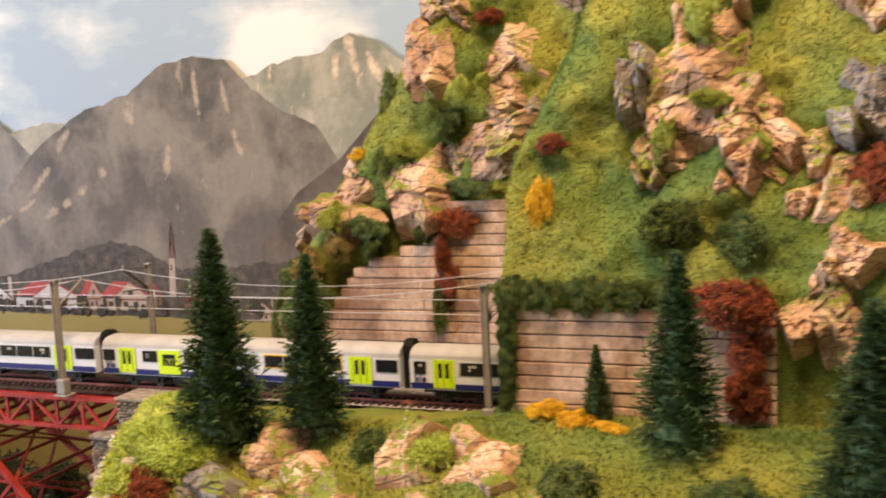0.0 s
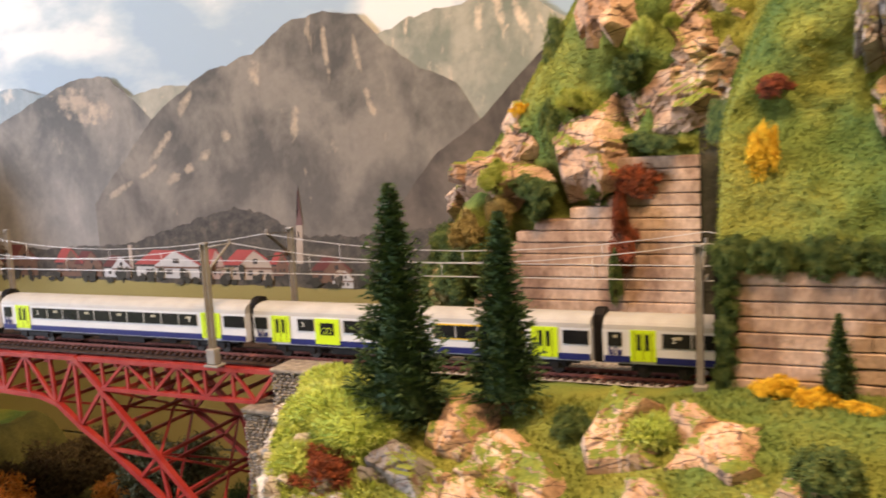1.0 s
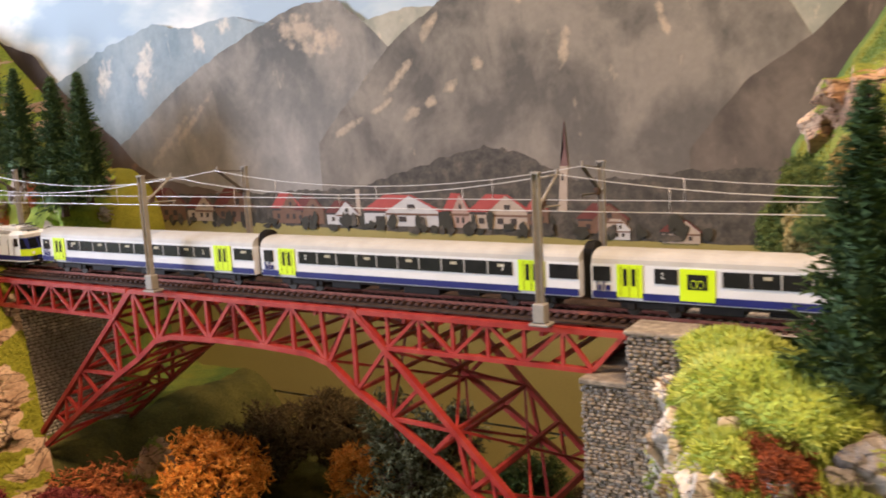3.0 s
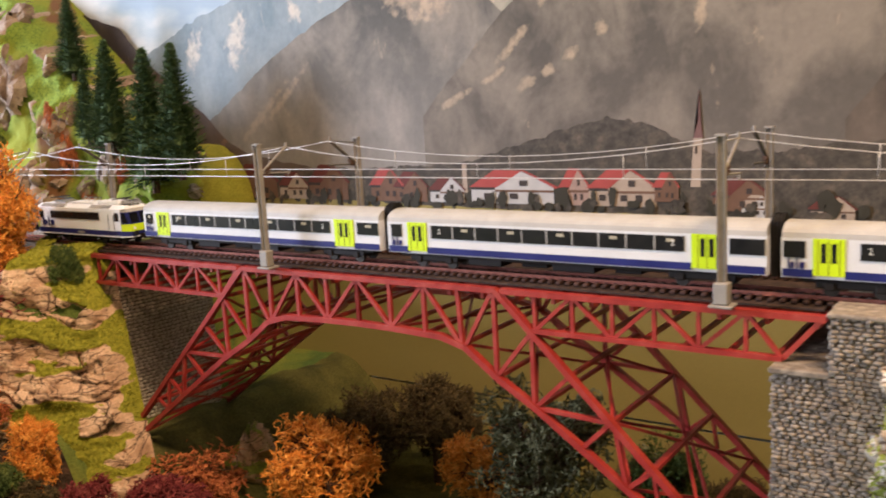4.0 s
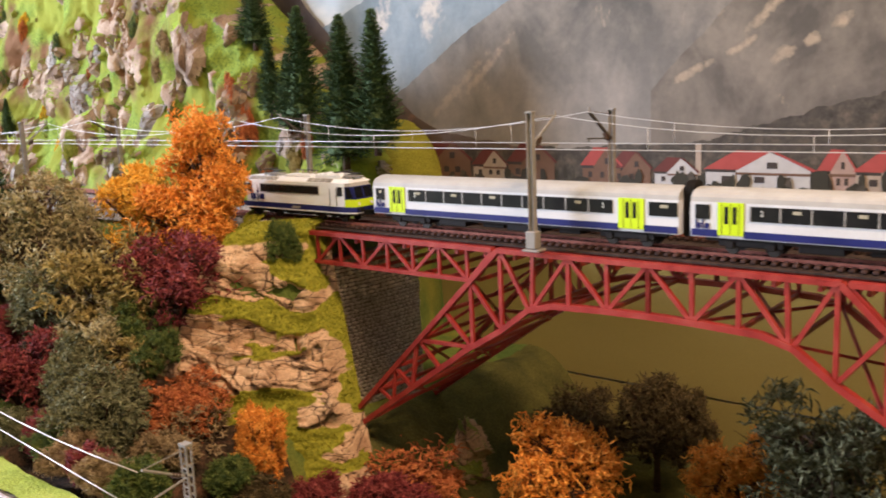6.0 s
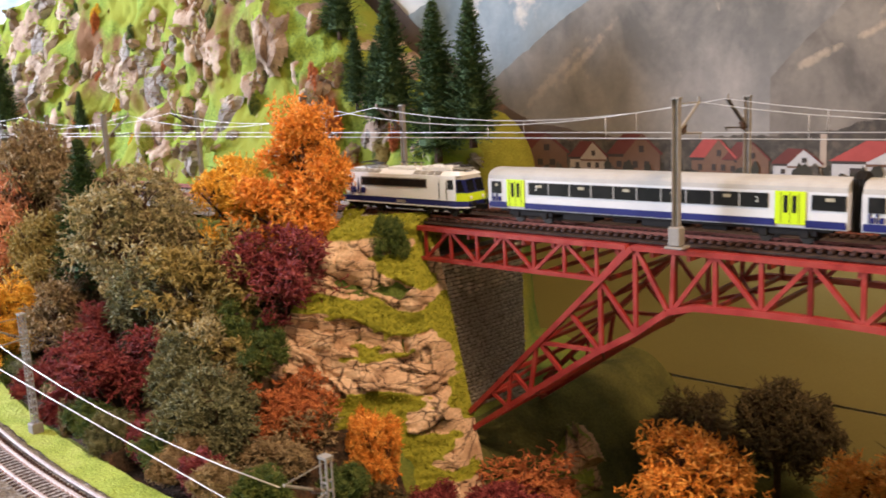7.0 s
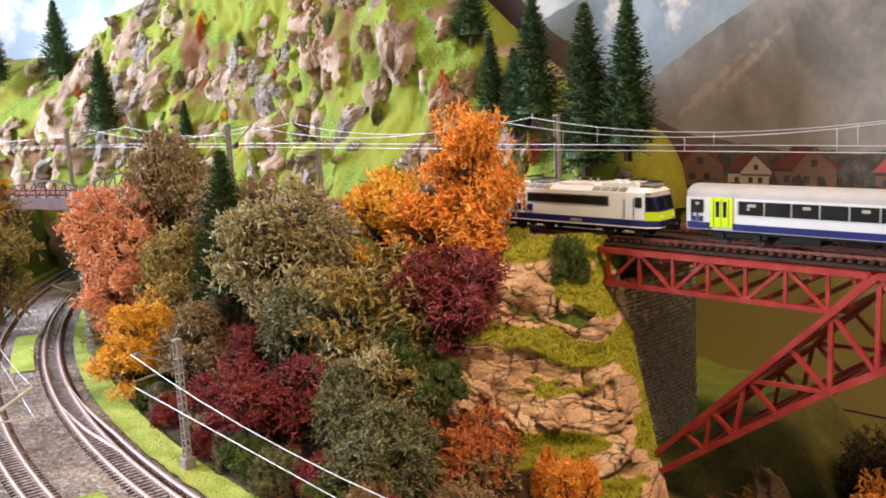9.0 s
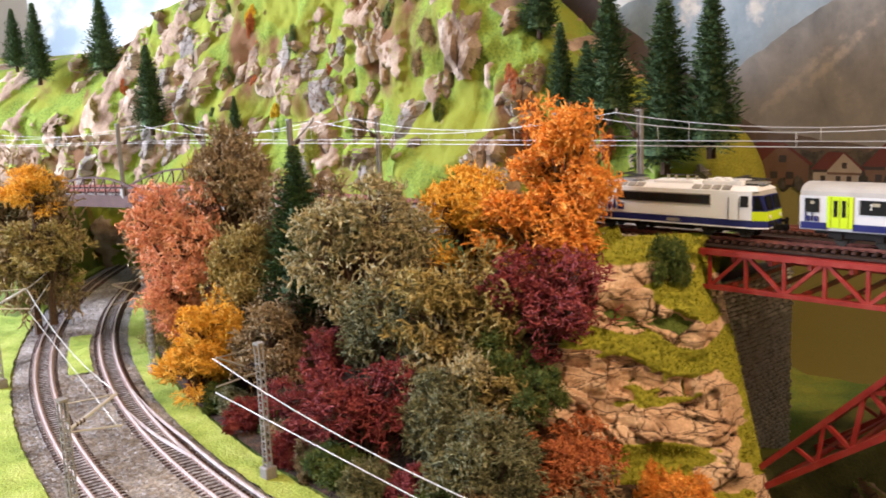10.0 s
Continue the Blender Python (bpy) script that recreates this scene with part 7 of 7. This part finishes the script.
boxed("abutment_cap", (0.762, 0.0, 0.0042), (0.044, 0.034, 0.003), M_STONE_DARK, None, "grey stone coping beside the track", bevel=0.0008)
tagged(bpy.data.objects["abutment_cap"], category="stone cap", kind="structure")

# near-black box, added out of sight to keep light out of the mouth
tunnel = thing("tunnel", (1.40, 0.07, 0), "tunnel mouth where both tracks enter the mountain, kept dark by an added near-black box", "tunnel", kind="structure")
boxed("light_block", (-0.20, -0.071, 0.04), (0.20, 0.004, 0.10), M_DARK, tunnel)
boxed("light_block", (-0.20, 0.075, 0.04), (0.20, 0.004, 0.10), M_DARK, tunnel)
boxed("light_block", (-0.20, 0.002, 0.09), (0.20, 0.15, 0.004), M_DARK, tunnel)
boxed("light_block", (-0.10, 0.002, 0.04), (0.004, 0.142, 0.10), M_DARK, tunnel)

# ---------- small girder bridge over the lower tracks ----------
M_BRIDGE2 = material("dark_red_brown_paint", [(0.060, 0.026, 0.022), (0.09, 0.042, 0.036)], 90, 0.6)
small = thing("girder_bridge", (-0.98, 0, 0), "small dark red bowstring bridge over the lower tracks", "bridge")
for off in (-0.010, 0.140):
    pts = []
    for k in range(11):
        x = -1.10 + 0.022 * k
        pts.append(Vector((x + 0.98, float(bend(x, 0.0615)) - 0.0615 + off, 0)))
    for k in range(10):
        h0, h1 = 0.026 * (1 - ((k - 5) / 5) ** 2), 0.026 * (1 - ((k - 4) / 5) ** 2)
        up0, up1 = Vector((0, 0, 0.004 + h0)), Vector((0, 0, 0.004 + h1))
        bar("girder", pts[k] + Vector((0, 0, -0.006)), pts[k + 1] + Vector((0, 0, -0.006)), 0.004, 0.018, M_BRIDGE2, small)
        bar("arch", pts[k] + up0, pts[k + 1] + up1, 0.003, 0.003, M_BRIDGE2, small)
        if k:
            bar("hanger", pts[k], pts[k] + up0, 0.0018, 0.0018, M_BRIDGE2, small)
            bar("diagonal", pts[k], pts[k + 1] + up1, 0.0014, 0.0014, M_BRIDGE2, small)
boxed("deck", (0, 0.02, -0.008), (0.26, 0.10, 0.006), M_BRIDGE2, small)

# ---------- printed village ----------
def plain(name, c, rough=0.6):
    return material(name, [tuple(v * 0.85 for v in c), c], 90, rough, detail=4, spec=0.1)


P_RED, P_ROSE, P_BRICK = plain("printed_red_roof", (0.33, 0.070, 0.062)), plain("printed_rose_wall", (0.34, 0.24, 0.20)), plain("printed_brown_roof", (0.125, 0.042, 0.036))
P_WHITE, P_CREAM, P_TAN = plain("printed_white_wall", (0.44, 0.43, 0.42)), plain("printed_cream_wall", (0.36, 0.29, 0.23)), plain("printed_tan_wall", (0.15, 0.088, 0.060))
P_DARK, P_HEDGE = plain("printed_dark_shade", (0.055, 0.045, 0.04)), plain("printed_hedge", (0.045, 0.042, 0.032))
P_SPIRE = plain("printed_spire", (0.15, 0.085, 0.078))


def cottage(x, z, w, h, wall, roof, pitch=0.55, lean=0.3, depth=0.0013):
    """A printed house: gable wall and a roof slanting to one side, with small windows."""
    group = [("house_wall", [(x, z), (x + w, z), (x + w, z + h * 0.55), (x + w * 0.62, z + h), (x + w * 0.30, z + h * 0.55), (x, z + h * 0.55)], wall, depth),
             ("house_roof", [(x - 0.003, z + h * 0.50), (x + w * 0.32, z + h * 0.50), (x + w * 0.64, z + h * 1.02), (x + w * lean, z + h * 1.04)], roof, depth + 0.0002),
             ("house_eave", [(x + w * 0.62, z + h * 1.03), (x + w * 0.66, z + h * 1.03), (x + w * 1.06, z + h * 0.52), (x + w * 1.02, z + h * 0.48)], roof, depth + 0.0003)]
    for name, o, m, d in group:
        printed(name, o, d, m)
    printed("house_balcony", [(x + w * 0.30, z + h * 0.36), (x + w * 1.0, z + h * 0.36), (x + w * 1.0, z + h * 0.43), (x + w * 0.30, z + h * 0.43)], depth + 0.00035, P_TAN)
    printed("house_shade", [(x, z + h * 0.42), (x + w * 0.30, z + h * 0.42), (x + w * 0.30, z + h * 0.51), (x, z + h * 0.51)], depth + 0.00015, P_DARK)
    for q, r in ((0.48, 0.15), (0.70, 0.15), (0.60, 0.55), (0.16, 0.15)):
        a, b = x + w * q, z + h * r
        printed("house_window", [(a, b), (a + w * 0.10, b), (a + w * 0.10, b + h * 0.17), (a, b + h * 0.17)], depth + 0.0004, P_DARK)


for k, (x, z, w, h, wall, roof) in enumerate(((0.265, 0.014, 0.110, 0.038, P_WHITE, P_RED), (0.384, 0.014, 0.034, 0.040, P_ROSE, P_RED), (0.418, 0.014, 0.078, 0.039, P_CREAM, P_RED), (0.150, 0.014, 0.050, 0.036, P_TAN, P_BRICK),
                               (0.112, 0.014, 0.050, 0.040, P_TAN, P_RED), (0.205, 0.014, 0.050, 0.030, P_WHITE, P_BRICK), (0.005, 0.014, 0.068, 0.045, P_TAN, P_BRICK), (-0.050, 0.014, 0.052, 0.036, P_CREAM, P_BRICK), (-0.14, 0.014, 0.085, 0.046, P_TAN, P_BRICK),
                               (0.494, 0.020, 0.026, 0.030, P_TAN, P_RED), (0.556, 0.012, 0.056, 0.032, P_TAN, P_BRICK), (0.585, 0.006, 0.030, 0.022, P_WHITE, P_CREAM), (0.650, 0.004, 0.040, 0.024, P_CREAM, P_BRICK))):
    cottage(x, z, w, h, wall, roof, depth=0.0013 + 0.00006 * k)
printed("chimney", [(0.253, 0.026), (0.2595, 0.026), (0.2595, 0.060), (0.253, 0.060)], 0.0012, P_CREAM)
printed("church_tower", [(0.5325, 0.036), (0.5430, 0.036), (0.5455, 0.088), (0.5410, 0.094), (0.5365, 0.088)], 0.0012, P_CREAM)
printed("church_window", [(0.5375, 0.070), (0.5400, 0.070), (0.5402, 0.078), (0.5380, 0.078)], 0.0016, P_DARK)
printed("church_spire", [(0.5362, 0.086), (0.5462, 0.086), (0.5438, 0.104), (0.5426, 0.137), (0.5412, 0.104)], 0.0014, P_SPIRE)
rng = random.Random(8)
for k in range(150):
    x = -0.2 + 0.95 * rng.random()
    w, h = 0.003 + 0.006 * rng.random(), 0.006 + 0.018 * rng.random()
    z = 0.004 + 0.010 * rng.random()
    n = 13
    printed("printed_tree", [(x + w * math.cos(a) * rng.uniform(0.6, 1.15), z + h * (0.5 + math.sin(a) * 0.5) * rng.uniform(0.85, 1.1)) for a in np.linspace(0, 2 * math.pi, n, endpoint=False)], (0.0010 if rng.random() < 0.4 else 0.0026) + 0.000002 * k, P_HEDGE if k % 3 else M_WOOD)

# ---------- room ----------
M_PLASTER = material("room_plaster", [(0.42, 0.39, 0.35), (0.48, 0.45, 0.40)], 3, 0.9)
M_FLOOR = material("room_floor", [(0.16, 0.12, 0.09), (0.22, 0.17, 0.13)], 8, 0.6)
tagged(boxed("floor", (-0.3, -1.2, -1.12), (6.4, 3.4, 0.04), M_FLOOR, None, "plain brown room floor"), category="floor", kind="structure")
tagged(boxed("ceiling", (-0.3, -1.2, 1.52), (6.4, 3.4, 0.04), M_PLASTER, None, "plain pale room ceiling"), category="ceiling", kind="structure")
tagged(boxed("wall_back", (-0.3, 0.46, 0.2), (6.4, 0.06, 2.6), M_PLASTER, None, "plain pale room wall"), category="wall", kind="structure")
tagged(boxed("wall_right", (2.93, -1.2, 0.2), (0.06, 3.4, 2.6), M_PLASTER, None, "plain pale room wall"), category="wall", kind="structure")
tagged(boxed("wall_front", (-0.3, -1.93, 0.2), (6.4, 0.06, 2.6), M_PLASTER, None, "plain pale room wall"), category="wall", kind="structure")
left = thing("wall_left", (-2.25, -1.0, 0), "pale room wall with a wide window", "wall", kind="structure")
for c, s in (((0, 0.74, 0.2), (0.06, 1.42, 2.6)), ((0, -0.915, 0.2), (0.06, 0.09, 2.6)), ((0, -0.42, -0.5), (0.06, 0.90, 1.2)), ((0, -0.42, 1.34), (0.06, 0.90, 0.32))):
    boxed("wall_piece", c, s, M_PLASTER, left)


# ---------- turf tufts ----------
def tufts(label, x, y, z, keep, count, mat, seed, length=0.0036, flip=1, width=0.0008, mask=None):
    """Short flock fibres standing on a grid surface wherever keep(x, y, z) holds."""
    rng = np.random.default_rng(seed)
    ny, nx = x.shape
    p = stack(x, y, z).reshape(ny, nx, 3)
    i, j = rng.integers(0, ny - 1, count * 4), rng.integers(0, nx - 1, count * 4)
    a, b = p[i, j + 1] - p[i, j], p[i + 1, j] - p[i, j]
    q = p[i, j] + a * rng.random(len(i))[:, None] + b * rng.random(len(i))[:, None]
    nrm = np.cross(a, b) * flip
    area = np.linalg.norm(nrm, axis=1)
    nrm /= area[:, None] + 1e-12
    ok = keep(q[:, 0], q[:, 1], q[:, 2]) & (rng.random(len(i)) < area / np.percentile(area, 80))
    if mask is not None:
        ok &= mask[i, j] > 0.6
    q, nrm = q[ok][:count], nrm[ok][:count]
    m = len(q)
    way = nrm * 0.7 + np.array((0, 0, 0.45)) + 0.55 * rng.normal(size=(m, 3))
    way /= np.linalg.norm(way, axis=1)[:, None]
    side = np.cross(way, rng.normal(size=(m, 3)))
    side /= np.linalg.norm(side, axis=1)[:, None]
    h = length * (0.6 + 0.8 * rng.random(m))[:, None]
    w = side * width
    v = np.stack([q - w - nrm * 0.0008, q + w - nrm * 0.0008, q + way * h * 0.7 + w * 0.8, q + way * h - w * 0.3], axis=1).reshape(-1, 3)
    return tagged(raw("turf_tufts", v, np.arange(4 * m).reshape(-1, 4), mat), label, "turf", kind="stuff")


tufts("green flock fibres on the mountain", rx_, ry_, rz_, lambda x, y, z: (x < 1.45) & (y < 0.3) & ~((x > 0.84) & (x < 1.112) & (z < 0.165) & (y > 0.1)) & ~((x > 1.09) & (x < 1.31) & (z < 0.10)), 90000, M_BLADE, 1, length=0.0025, width=0.0005)
lx, ly = np.meshgrid(np.linspace(0.74, 1.45, 200), np.linspace(-0.22, -0.004, 90))
tufts("green flock fibres on the ledge", lx, ly, ground_height(lx, ly), lambda x, y, z: (z > -0.14) & ((y < -0.018) | (x > 1.11)), 48000, M_BLADE, 2, length=0.0028, width=0.0005)
tufts("mossy flock fibres on the ledges of the rock face", kx, ky, kz, lambda x, y, z: z > -0.26, 26000, M_BLADE_MOSS, 3, length=0.0024, width=0.0005, mask=1 - cliff_rock)
lx, ly = np.meshgrid(np.linspace(0.755, 0.90, 120), np.linspace(-0.150, -0.016, 100))
tufts("bright lime flock fibres round the pier head", lx, ly, ground_height(lx, ly), lambda x, y, z: (x > 0.786 + 0.1 * (y + 0.1)) & (x + 0.9 * (y + 0.016) * (y < -0.016) < 0.872 - 0.35 * np.abs(y + 0.06)), 15000, M_BLADE_LIME, 4, length=0.0062, width=0.0007)


def chips(label, x, y, z, count, mat, seed):
    """Loose angular chips lying on a bed."""
    rng = np.random.default_rng(seed)
    ny, nx = x.shape
    p = stack(x, y, z).reshape(ny, nx, 3)
    i, j = rng.integers(0, ny - 1, count), rng.integers(0, nx - 1, count)
    q = p[i, j] + (p[i, j + 1] - p[i, j]) * rng.random(count)[:, None] + (p[i + 1, j] - p[i, j]) * rng.random(count)[:, None]
    away = np.hypot(q[:, 0] - CX, q[:, 1] - CY)
    q = q[np.minimum(np.abs(away - R_IN), np.abs(away - R_OUT)) > 0.0158]
    count = len(q)
    r = (0.0007 + 0.0008 * rng.random(count))[:, None, None]
    corners = np.array(((1, 1, 1), (1, -1, -1), (-1, 1, -1), (-1, -1, 1)), float)[None] + 0.6 * rng.normal(size=(count, 4, 3))
    v = (q[:, None] + corners * r * np.array((1, 1, 0.7))).reshape(-1, 3)
    base = (np.arange(count) * 4)[:, None]
    f = np.concatenate([base + np.array(t) for t in ((0, 1, 2), (0, 3, 1), (0, 2, 3), (1, 3, 2))])
    return tagged(raw("ballast_chips", v, f, mat), label, "ballast", kind="stuff")


M_CHIP = blade_material("grey_ballast_chips", [(0.13, 0.12, 0.118), (0.29, 0.275, 0.27), (0.47, 0.45, 0.44)])
near_bed = (slice(None), slice(60, 560))
chips("loose grey ballast chips between the curved tracks", ballast_x[near_bed], ballast_y[near_bed], bz[near_bed], 44000, M_CHIP, 7)
